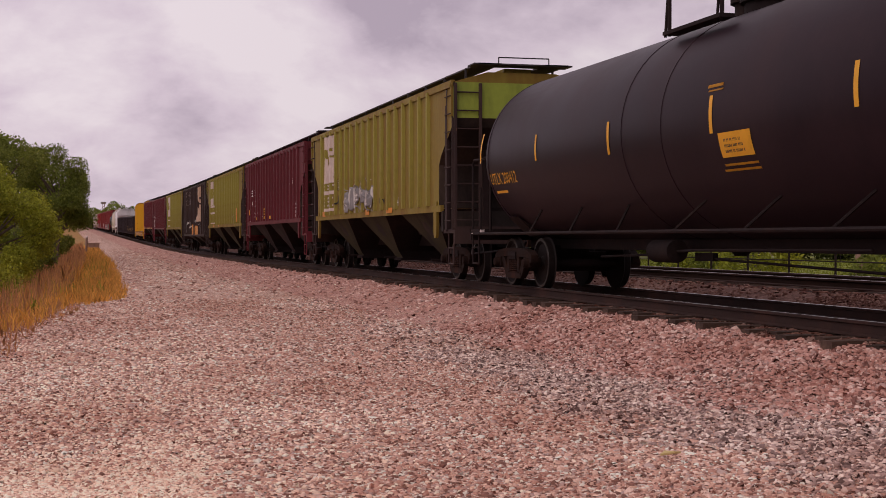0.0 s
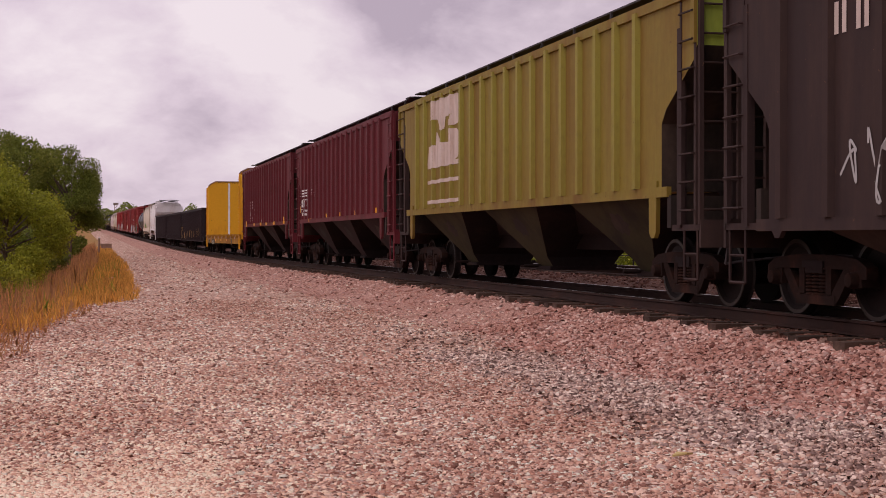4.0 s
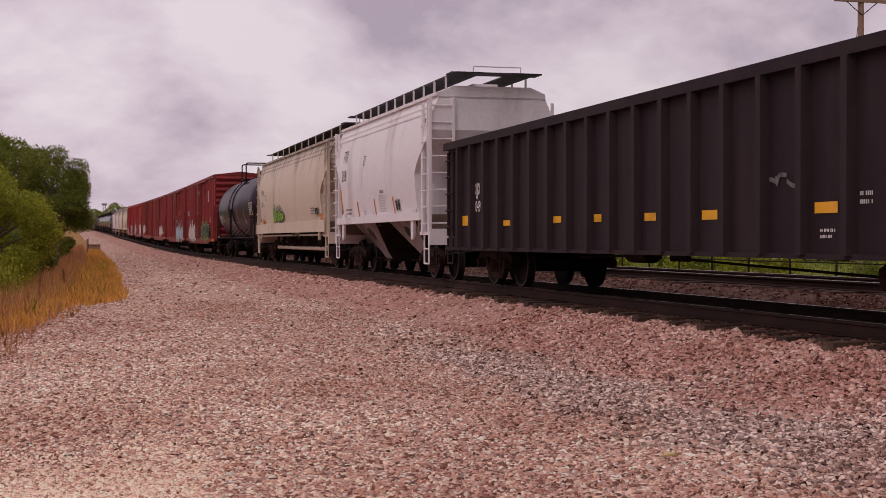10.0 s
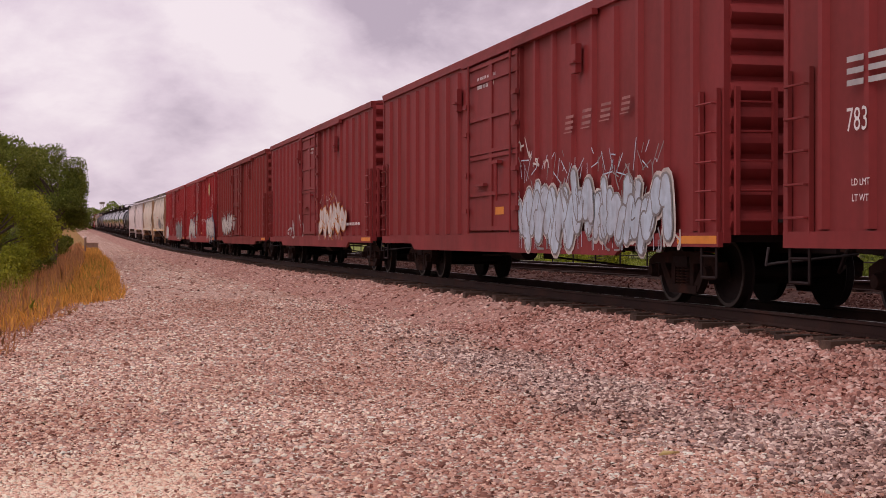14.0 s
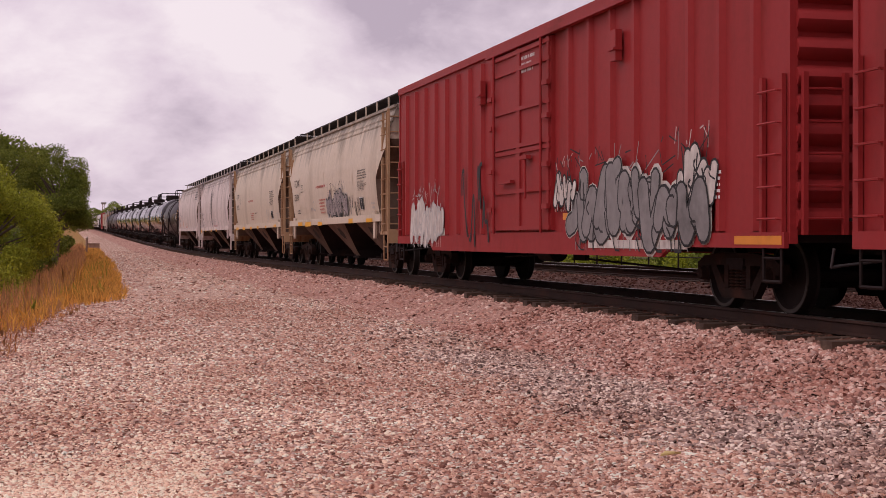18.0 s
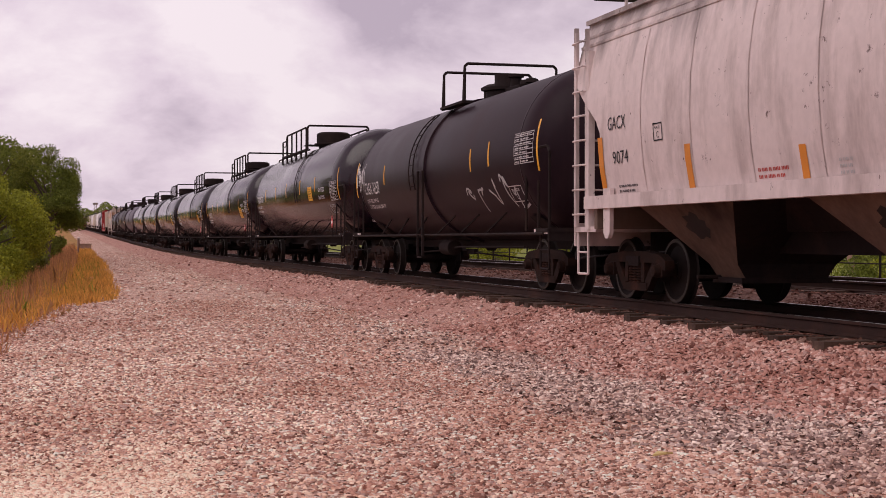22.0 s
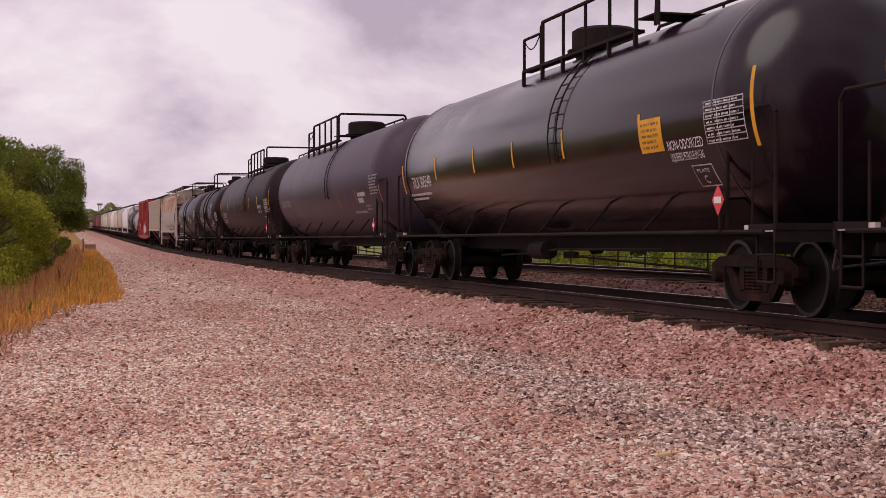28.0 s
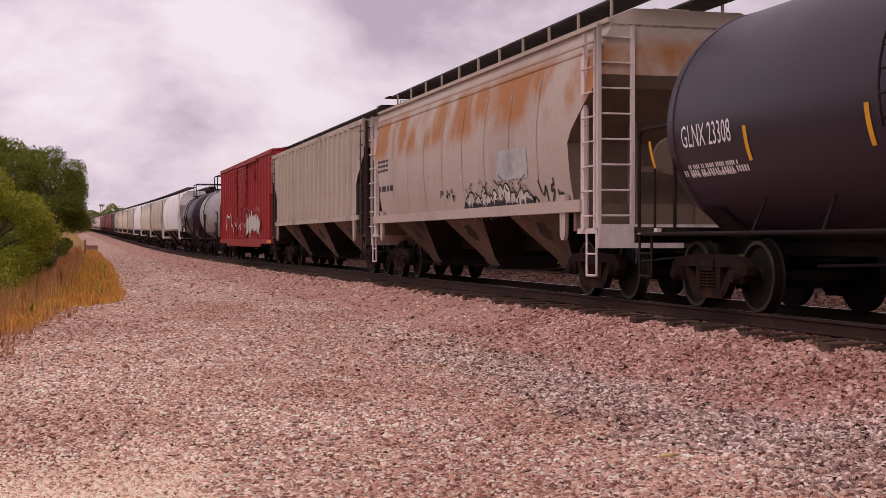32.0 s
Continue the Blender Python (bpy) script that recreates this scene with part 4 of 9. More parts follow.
def tank_car(L, shell, R=1.55, centre=2.43, style="lpg", name="tank_car", label="", tank_len=None, deck_at=(-4.4, 0.85, -4.2, -0.2, -5.2), dome_at=-0.4):
    car = thing(name, label, "tank car", "cars of the freight train")
    T = (tank_len or L - 0.96) / 2
    head = [(0.0, 0.05), (0.03, 0.35), (0.10, 0.70), (0.24, 1.05), (0.42, 1.30), (0.62, 1.44), (0.85, 1.5)]
    s = Shape().lathe([(-T + a, R * b / 1.5) for a, b in head] + [(T - a, R * b / 1.5) for a, b in reversed(head)], 56, "y", (0, 0, centre))
    tank = part("tank", s, shell, car, angle=50)
    bands = {"lpg": (-T + 0.95, T - 0.95), "plain": (-T + 0.95, -0.7, 0.7, T - 0.95), "band": (-T + 0.95, -0.15, 0.15, T - 0.95)}[style]
    for b in bands:
        part("weld_seam", Shape().lathe([(b - 0.03, R - 0.01), (b - 0.02, R + 0.008), (b + 0.02, R + 0.008), (b + 0.03, R - 0.01)], 56, "y", (0, 0, centre)), shell, tank)
    underframe(car, L)
    for k in (-1, 1):
        truck(car, k * (L / 2 - 1.43))
        y = k * (L / 2 - 1.75)
        part("saddle", Shape().prism([(-1.15, centre - R * 0.72), (-0.75, 0.95), (0.75, 0.95), (1.15, centre - R * 0.72), (0.6, centre - R * 0.93), (-0.6, centre - R * 0.93)], y - 0.28, y + 0.28, "y"), M_STEEL, car)
        e = k * (L / 2 - 0.35)
        part("end_platform", Shape().box(-1.5, 1.5, e - 0.33, e + 0.33, 1.02, 1.09).box(-1.5, 1.5, e + k * 0.30 - 0.02, e + k * 0.30 + 0.03, 0.88, 1.10), M_STEEL, car)
        for x in (-1.46, 1.46):
            part("end_railing", Shape().pipe([(x, e - k * 0.95, 1.05), (x, e - k * 0.95, 2.35), (x, e - k * 0.85, 2.45), (x, e + k * 0.15, 2.45), (x, e + k * 0.25, 2.35), (x, e + k * 0.25, 1.05)], 0.025, 7).rod((x, e - k * 0.3, 1.05), (x, e - k * 0.3, 1.9), 0.02, 6), M_STEEL, car)
            step_iron(car, x, e + k * 0.02, 0.42, 1.05, M_STEEL)
            part("sill_plate", Shape().box(x - 0.03, x + 0.03, e - k * 0.1 - 0.35, e - k * 0.1 + 0.35, 1.0, 1.08), M_GREYWHITE, car, "pale stencilled sill plate")
    for x in (-1.5, 1.5):
        rail = part("side_rail", Shape().rod((x, -L / 2 + 0.3, 1.0), (x, L / 2 - 0.3, 1.0), 0.028, 7), M_STEEL, car)
        n = 6
        for i in range(n):
            y = (-0.5 + (i + 0.5) / n) * (L - 5.5)
            part("rail_bracket", Shape().rod((x, y, 1.0), (x * 0.74, y + (0.35 if y > 0 else -0.35), centre - R * 0.62), 0.02, 5), M_STEEL, rail)
    brake_gear(car, 1.2, 0.72)
    part("bottom_outlet", Shape().lathe([(0.66, 0.09), (0.74, 0.16), (0.98, 0.20)], 14, "z"), M_STEEL, car)
    top = centre + R
    if style == "lpg":
        part("valve_dome", Shape().lathe([(top - 0.10, 0.50), (top + 0.02, 0.52), (top + 0.05, 0.66), (top + 0.09, 0.66), (top + 0.10, 0.58), (top + 0.42, 0.58), (top + 0.44, 0.55), (top + 0.47, 0.5), (top + 0.48, 0.05)], 28, "z", (0, dome_at, 0)), M_STEEL, car, "black round protective valve housing")
        n0, n1, f0, f1, cross = deck_at
        inward = 0.7 if cross < 0 else -0.7
        deck = part("top_platform", Shape().box(-1.12, -0.94, n0, n1, top - 0.20, top - 0.15).box(0.62, 1.1, min(f0, f1), max(f0, f1), top - 0.17, top - 0.14).box(-1.1, 1.1, min(cross, cross + inward), max(cross, cross + inward), top - 0.04, top - 0.015), M_STEEL, car, "thin steel grating platform round the valve housing")
        for i in range(6):
            y = n0 + (n1 - n0) * i / 5
            part("deck_bracket", Shape().box(-1.12, -1.06, y - 0.03, y + 0.03, top - 0.44, top - 0.18), M_STEEL, deck)
        low_end, high_end = (n1, n0) if cross < 0 else (n0, n1)
        back = (high_end - low_end) / abs(high_end - low_end)
        near = Shape()
        for i in range(6):
            y = low_end + (high_end - low_end) * i / 5
            part("railing_post", Shape().rod((-1.08, y, top - 0.17), (-1.08, y, top + (0.58 if i else 0.40)), 0.03, 6), M_STEEL, deck)
        part("railing", Shape().pipe([(-1.08, low_end, top + 0.40), (-1.08, low_end + back * 0.85, top + 0.40)], 0.026, 6), M_STEEL, deck)
        near.pipe([(-1.08, low_end + back * 0.95, top - 0.17), (-1.08, low_end + back * 0.95, top + 0.48), (-1.08, low_end + back * 1.05, top + 0.58), (-1.08, high_end - back * 0.1, top + 0.58), (-1.08, high_end, top + 0.50), (-1.08, high_end, top - 0.17)], 0.032, 7)
        part("railing", near, M_STEEL, deck)
        far = Shape().pipe([(1.08, f0, top - 0.17), (1.08, f0, top + 0.48), (1.08, f0 + (f1 - f0) * 0.03, top + 0.57), (1.08, f0 + (f1 - f0) * 0.97, top + 0.57), (1.08, f1, top + 0.48), (1.08, f1, top - 0.17)], 0.03, 7)
        for i in (1, 2):
            part("railing_post", Shape().rod((1.08, f0 + (f1 - f0) * i / 3, top - 0.17), (1.08, f0 + (f1 - f0) * i / 3, top + 0.57), 0.024, 6), M_STEEL, deck)
        part("railing", far, M_STEEL, deck)
        hoop = Shape().pipe([(-1.08, cross, top - 0.2), (-1.08, cross, top + 0.56), (-1.02, cross, top + 0.63), (0.98, cross, top + 0.63), (1.04, cross, top + 0.56), (1.04, cross, top - 0.2)], 0.034, 8)
        part("railing_brace", Shape().rod((-1.08, cross + inward * 0.14, top - 0.2), (-1.08, cross, top + 0.56), 0.028, 6), M_STEEL, deck)
        part("railing", hoop, M_STEEL, deck)
        part("chain", Shape().pipe([(-1.08, low_end + back * i * 0.11, top + 0.38 - 0.2 * math.sin(math.pi * i / 8)) for i in range(9)], 0.012, 4), M_STEEL, deck)
        ly = dome_at - 1.9
    else:
        part("manway", Shape().lathe([(top - 0.1, 0.30), (top + 0.16, 0.30), (top + 0.17, 0.36), (top + 0.23, 0.36), (top + 0.30, 0.22), (top + 0.33, 0.04)], 20, "z", (0, -0.45, 0)), M_STEEL, car, "black manway cover")
        part("valve_manifold", Shape().lathe([(top - 0.08, 0.44), (top + 0.10, 0.44), (top + 0.11, 0.50), (top + 0.17, 0.50), (top + 0.18, 0.3), (top + 0.30, 0.26), (top + 0.46, 0.26), (top + 0.48, 0.04)], 18, "z", (0.05, -0.95, 0)).box(-0.12, 0.2, -2.3, -1.3, top - 0.02, top + 0.12).lathe([(top, 0.12), (top + 0.3, 0.12), (top + 0.32, 0.17), (top + 0.37, 0.17), (top + 0.38, 0.03)], 12, "z", (0.0, -1.75, 0)).rod((0.3, -2.2, top + 0.2), (0.3, -1.2, top + 0.2), 0.05, 8), M_STEEL, car, "black flanged valve manifold")
        for dy in (-2.1, -2.45):
            part("valve", Shape().lathe([(top - 0.06, 0.09), (top + 0.12, 0.09), (top + 0.14, 0.13), (top + 0.22, 0.11), (top + 0.24, 0.03)], 12, "z", (0.1, dy, 0)), M_STEEL, car)
        deck = part("top_platform", Shape().box(-1.12, -0.9, -1.6, 0.2, top - 0.22, top - 0.17).box(0.5, 1.1, -1.6, 0.2, top - 0.20, top - 0.16), M_STEEL, car)
        for y in (-1.55, 0.1):
            g = Shape().pipe([(-1.06, y, top - 0.24), (-1.06, y, top + 0.54), (-1.0, y, top + 0.6), (0.9, y, top + 0.6), (0.96, y, top + 0.54), (0.96, y, top - 0.24)], 0.03, 7)
            g.rod((-1.06, y + 0.14, top - 0.24), (-1.06, y + 0.02, top + 0.54), 0.022, 6)
            part("railing", g, M_STEEL, deck)
        ly = 0.95 if style == "band" else -0.05
    arc = [radians(-15 + 7.5 * i) for i in range(10)]
    point = lambda a, y: (-(R + 0.06) * math.cos(a), y, centre + (R + 0.06) * math.sin(a))
    if style != "plain":
        rails = part("ladder", Shape().pipe([point(a, ly - 0.2) for a in arc] + [point(a, ly + 0.2) for a in reversed(arc)], 0.014, 5), M_STEEL, car)
        for i in range(8):
            a = radians(-12 + 8.5 * i)
            part("rung", Shape().rod(point(a, ly - 0.2), point(a, ly + 0.2), 0.012, 5), M_STEEL, rails)
    if style == "band":
        part("jacket_wrap", Shape().lathe([(-0.16, R), (-0.15, R + 0.05), (0.15, R + 0.05), (0.16, R)], 56, "y", (0, 0, centre)), shell, tank)
        part("ladder", Shape().box(-R - 0.10, -R - 0.05, -0.24, -0.19, 0.5, 2.4).box(-R - 0.10, -R - 0.05, 0.19, 0.24, 0.5, 2.4).box(-R - 0.1, -R - 0.04, -0.24, 0.24, 0.5, 0.54).box(-R - 0.1, -R - 0.04, -0.24, 0.24, 1.0, 1.03), M_STEEL, car)
    return car


# ---- covered hoppers ----


def notch(z, half, low, top, deep=0.95):
    """How far a hopper's side sheet reaches at a height: to the end at the top, cut back lower down."""
    a, b = low + (top - low) * 0.67, low + (top - low) * 0.39
    if z >= a:
        return half
    if z >= b:
        return half - deep * (a - z) / (a - b)
    return half - deep


def hopper_body(profile, half, low, top, deep=1.15):
    """The bin: sides after the profile, ends cut back after notch()."""
    s = Shape()
    zs = [low + (top - low) * i / 14 for i in range(15)]

    def width(z):
        for (a, za), (b, zb) in zip(profile, profile[1:]):
            if za <= z <= zb:
                return a + (b - a) * (z - za) / (zb - za)
        return profile[-1][0]
    rows = [[(-width(z), -notch(z, half, low, top, deep), z), (width(z), -notch(z, half, low, top, deep), z), (width(z), notch(z, half, low, top, deep), z), (-width(z), notch(z, half, low, top, deep), z)] for z in zs]
    return s.loops(rows)


def coat_ends(body, mat, low, top, upper=None):
    """Coats a hopper's lower, cut-back end sheets: dark coats mix grime and painted-in shade."""
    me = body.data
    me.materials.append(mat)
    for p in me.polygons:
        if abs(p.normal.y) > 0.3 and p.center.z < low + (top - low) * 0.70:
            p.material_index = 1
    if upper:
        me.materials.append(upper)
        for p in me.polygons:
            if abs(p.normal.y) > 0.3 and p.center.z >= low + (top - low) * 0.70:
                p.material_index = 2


PROFILE_FLAT = [(1.5, 1.56), (1.5, 4.16)]
PROFILE_ROUND = [(1.42, 1.56), (1.50, 2.0), (1.54, 2.5), (1.53, 3.0), (1.46, 3.5), (1.34, 3.95), (1.24, 4.16)]


def roofwalk(car, half, z, mat, posts, width=0.62, reach=0.55, edge=1.0):
    """The walkway of dark grating along the roof, on posts along its edge, and the end platforms."""
    walkway = part("roof_walkway", Shape().box(-edge, -edge + width, -half - reach, half + reach, z - 0.03, z).box(edge - width, edge, -half - reach, half + reach, z - 0.03, z).box(-edge - 0.1, edge + 0.1, -half - reach, -half - reach + 0.5, z - 0.034, z - 0.004).box(-edge - 0.1, edge + 0.1, half + reach - 0.5, half + reach, z - 0.034, z - 0.004), M_MESHDECK, car, "dark steel grating roof walkway")
    post = Shape().box(-0.02, 0.02, -0.02, 0.02, -0.42, 0.0).mesh("walkway_post", mat)
    for i in range(posts):
        y = -half + (i + 0.5) * 2 * half / posts
        for x in (-edge, edge):
            part("walkway_post", post, mat, walkway, at=pose(x, y, z - 0.02))
    for k in (-1, 1):
        part("grab_rail", Shape().pipe([(-0.55, k * (half + reach), z), (-0.55, k * (half + reach), z + 0.12), (0.55, k * (half + reach), z + 0.12), (0.55, k * (half + reach), z)], 0.014, 5), mat, walkway)
    return walkway


def hopper_ends(car, L, half, mat, dark, low, top, end_mat=None, pad=None):
    """End platforms, posts, ladders, draft sills and chutes' ends."""
    for k in (-1, 1):
        e = k * L / 2
        part("end_platform", Shape().box(-1.48, 1.48, min(e, e - k * 0.9), max(e, e - k * 0.9), 1.02, 1.10).box(-1.48, 1.48, e - 0.03, e + 0.03, 0.80, 1.16), mat, car)
        for x in (-1.46, 1.46):
            part("corner_post", Shape().box(x - 0.05, x + 0.05, e - k * 0.62 - 0.05, e - k * 0.62 + 0.05, 1.06, top - 0.45), mat, car)
            step_iron(car, x, e - k * 0.32, 0.38, 1.04, mat)
        part("end_post", Shape().box(-0.62, -0.5, e - k * 0.95, e - k * 0.83, 1.06, top - 0.3).box(0.5, 0.62, e - k * 0.95, e - k * 0.83, 1.06, top - 0.3).box(-0.5, 0.5, e - k * 0.95, e - k * 0.88, 2.0, 2.1), end_mat or mat, car)
        ladder(car, -1.5, e - k * 0.55, e - k * 0.10, 1.1, top - 0.1, 8, mat)
        ladder_across(car, e - k * 0.06, 0.95, 1.42, 1.1, top - 0.1, 8, mat)
        ladder_across(car, e - k * 0.02, -1.46, -0.92, 1.1, top - 0.02, 8, mat)
        part("end_sill", Shape().box(-1.5, 1.5, e - k * 0.95 - 0.06, e - k * 0.95 + 0.06, 1.06, 1.5), dark, car)
        y = e - k * 1.45
        for x in (-1.5, 1.5):
            part("jacking_pad", Shape().prism([(y - 0.14, low + 0.15), (y + 0.14, low + 0.15), (y + 0.12, 1.0), (y + 0.05, 0.92), (y - 0.05, 0.92), (y - 0.12, 1.0)], x - 0.03, x + 0.03, "x"), pad or mat, car)
    brake_wheel(car, -0.25, -L / 2 + 0.1, 2.2, dark)


def chutes(car, half, bays, dark, low, reach=0.95):
    """Pyramid chutes: their side sheets lean in to the outlets, their end sheets are painted black for shade and road
    dirt.
    """
    a = -(half - reach) + 0.15
    w = 2 * (half - reach - 0.15) / bays
    for i in range(bays):
        y = a + (i + 0.5) * w
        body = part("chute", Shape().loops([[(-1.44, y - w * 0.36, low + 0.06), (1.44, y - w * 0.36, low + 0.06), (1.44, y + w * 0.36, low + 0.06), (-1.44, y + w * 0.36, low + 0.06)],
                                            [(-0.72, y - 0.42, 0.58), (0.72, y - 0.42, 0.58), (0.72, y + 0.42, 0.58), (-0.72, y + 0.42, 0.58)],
                                            [(-0.60, y - 0.40, 0.40), (0.60, y - 0.40, 0.40), (0.60, y + 0.40, 0.40), (-0.60, y + 0.40, 0.40)]]), dark, car, "soot-stained sloping hopper chute, its end sheets painted black as shade", angle=20)
        # black on the end sheets stands for their shade, besides road dirt
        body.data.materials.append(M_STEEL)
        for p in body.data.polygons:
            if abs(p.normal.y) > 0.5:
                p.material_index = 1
        spot = Shape()
        lean = lambda u, v: (-1.44 + 0.72 * (low + 0.06 - v) / (low - 0.52) - 0.006, y + u, v)
        edge = [(0.30 * math.cos(a * math.tau / 18) * (1 + 0.22 * math.sin(3 * a + i)), low - 0.42 + 0.17 * math.sin(a * math.tau / 18) * (1 + 0.2 * math.cos(2 * a + i))) for a in range(18)]
        spot.v, spot.f = [lean(u, v) for u, v in edge], [tuple(range(18))]
        part("soot_stain", spot, M_SOOTSHADE, body, "dark rusty soot stain", angle=0)
        part("outlet_gate", Shape().box(-0.66, 0.66, y - 0.42, y + 0.42, 0.33, 0.40).rod((-0.95, y + 0.3, 0.40), (0.95, y + 0.3, 0.40), 0.03, 7), M_STEEL, body)
    part("inner_slope", Shape().prism([(-0.7, low + 0.02), (0.7, low + 0.02), (0.3, 1.0), (-0.3, 1.0)], a, a + w * bays, "y"), M_STEEL, car)


RIB = [(-1.575, -0.06), (-1.575, 0.06), (-1.498, 0.085), (-1.498, -0.085)]


def ribbed_hopper(L, mat, end_mat=None, label="", bays=3, chute_mat=None, low=1.56, rib_mat=None, end_paint=None, ribs=18):
    car = thing("covered_hopper_car", label, "hopper car", "cars of the freight train")
    half, top = L / 2 - 0.05, 4.16
    body = part("body", hopper_body([(1.5, low), (1.5, top)], half, low, top), mat, car, angle=25)
    coat_ends(body, M_SOOTSHADE, low, top, end_paint)
    part("top_chord", Shape().box(-1.54, -1.46, -half, half, top - 0.10, top + 0.04), mat, body)
    part("top_chord", Shape().box(1.46, 1.54, -half, half, top - 0.10, top + 0.04), mat, body)
    for x in (-1.5, 1.5):
        part("side_sill", Shape().box(x - 0.035, x + 0.035, -half + 0.9, half - 0.9, low - 0.08, low + 0.06), mat, body)
    rib = Shape().prism(RIB, low + 0.06, 4.12, "z").mesh("side_rib", rib_mat or mat)
    for i in range(ribs):
        y = -RIB_SPAN + 2 * RIB_SPAN * i / (ribs - 1)
        for m in (pose(0, y, 0), TURN @ pose(0, y, 0)):
            part("side_rib", rib, rib_mat or mat, body, at=m)
    for k in (-1, 1):
        for x in (-1.5, 1.5):
            part("corner_stiffener", Shape().box(x - 0.04, x + 0.04, k * (half - 0.06) - 0.05, k * (half - 0.06) + 0.05, 3.45, top), mat, body)
    part("roof", Shape().prism([(-1.5, top), (-0.75, top + 0.22), (0.75, top + 0.22), (1.5, top)], -half, half, "y"), mat, car)
    for i in range(8):
        y = -half + (i + 0.5) * 2 * half / 8
        part("roof_hatch", Shape().box(-0.30, 0.30, y - 0.8, y + 0.8, top + 0.2, top + 0.34), mat, car)
    roofwalk(car, half, top + 0.40, M_MESHDECK, 10, 0.5, 0.12, 0.98)
    chutes(car, half, bays, chute_mat or M_SOOTSHADE, low)
    hopper_ends(car, L, half, end_mat or mat, M_SOOTSHADE, low, top, pad=mat)
    underframe(car, L)
    for k in (-1, 1):
        truck(car, k * (L / 2 - 1.45))
    return car


def smooth_hopper(L, mat, label="", bays=3, top=4.16, seams=9, name="covered_hopper_car", walk_edge=0.95, bottom="chutes", dark=None, rungs=None, ends=None):
    car = thing(name, label, "hopper car", "cars of the freight train")
    half, low = L / 2 - 0.05, 1.50
    profile = [(w, 1.50 + (z - 1.56) * (top - 1.50) / 2.6) for w, z in PROFILE_ROUND]
    body = part("body", hopper_body(profile, half, low, top, 1.15), mat, car, angle=25)
    coat_ends(body, ends or M_ENDSHADEGRIME, low, top)
    for i in range(1, seams):
        y = -half + 1.1 + (2 * half - 2.2) * i / seams
        part("side_seam", Shape().loops([[(-w - d, y - 0.011, z), (-w - d, y + 0.011, z)] for w, z in profile for d in (0.003,)], False), mat, body)
    part("side_sill", Shape().box(-1.56, -1.40, -half + 0.55, half - 0.55, low - 0.14, low + 0.05), mat, body)
    part("side_sill", Shape().box(1.40, 1.56, -half + 0.55, half - 0.55, low - 0.14, low + 0.05), mat, body)
    part("roof", Shape().prism([(-1.26, top - 0.04), (-1.24, top + 0.10), (-0.9, top + 0.24), (0.9, top + 0.24), (1.24, top + 0.10), (1.26, top - 0.04)], -half, half, "y"), mat, car)
    part("eave_angle", Shape().box(-1.31, -1.22, -half, half, top + 0.02, top + 0.09), mat, body)
    for z, x in ((top - 0.20, 1.325), (top - 0.34, 1.37)):
        part("roof_ledge", Shape().box(-x - 0.02, -x + 0.03, -half, half, z - 0.02, z + 0.02), mat, body)
    part("trough_hatch", Shape().box(-0.30, 0.30, -half + 0.6, half - 0.6, top + 0.24, top + 0.36), mat, car)
    roofwalk(car, half, top + 0.52, mat, 11, 0.62, 0.35, walk_edge)
    if bottom == "chutes":
        chutes(car, half, bays, dark or M_SOOTSHADE, low, 1.05)
    else:
        for i in range(4):
            y = (-1.5 + i) * (half * 0.44)
            tub = part("discharge_cone", Shape().loops([[(-1.38, y - 1.4, low), (1.38, y - 1.4, low), (1.38, y + 1.4, low), (-1.38, y + 1.4, low)], [(-0.3, y - 0.28, 0.62), (0.3, y - 0.28, 0.62), (0.3, y + 0.28, 0.62), (-0.3, y + 0.28, 0.62)]]), dark or M_SOOTSHADE, car, angle=20)
            part("outlet_gate", Shape().lathe([(0.45, 0.2), (0.64, 0.24)], 14, "z", (0, y, 0)), M_STEEL, tub)
        part("discharge_pipe", Shape().rod((-0.95, -half + 2.8, 0.62), (-0.95, half - 2.6, 0.62), 0.07, 10).rod((-0.95, -half + 2.75, 0.62), (-0.95, -half + 2.95, 0.62), 0.11, 10), mat, car)
        part("side_skirt", Shape().box(-1.57, -1.53, -half + 0.2, half - 0.2, 1.17, low + 0.05), mat, body)
        for i in range(9):
            y = -half + 2.6 + (2 * half - 5.2) * i / 8
            part("pipe_bracket", Shape().box(-1.02, -0.90, y - 0.03, y + 0.03, 0.66, low).box(-1.5, -1.0, y - 0.03, y + 0.03, 1.12, 1.2), dark or M_SOOTSHADE, car)
        part("side_pipe", Shape().rod((-1.42, -half + 1.2, 1.08), (-1.42, half - 1.2, 1.08), 0.035, 8), mat, car)
    hopper_ends(car, L, half, rungs or mat, M_ENDSHADEGRIME, low, top, M_ENDSHADEGRIME, mat)
    underframe(car, L)
    for q in (-1, 1):
        truck(car, q * (L / 2 - 1.35))
    car["eave"] = top
    return car


# ---- boxcars ----


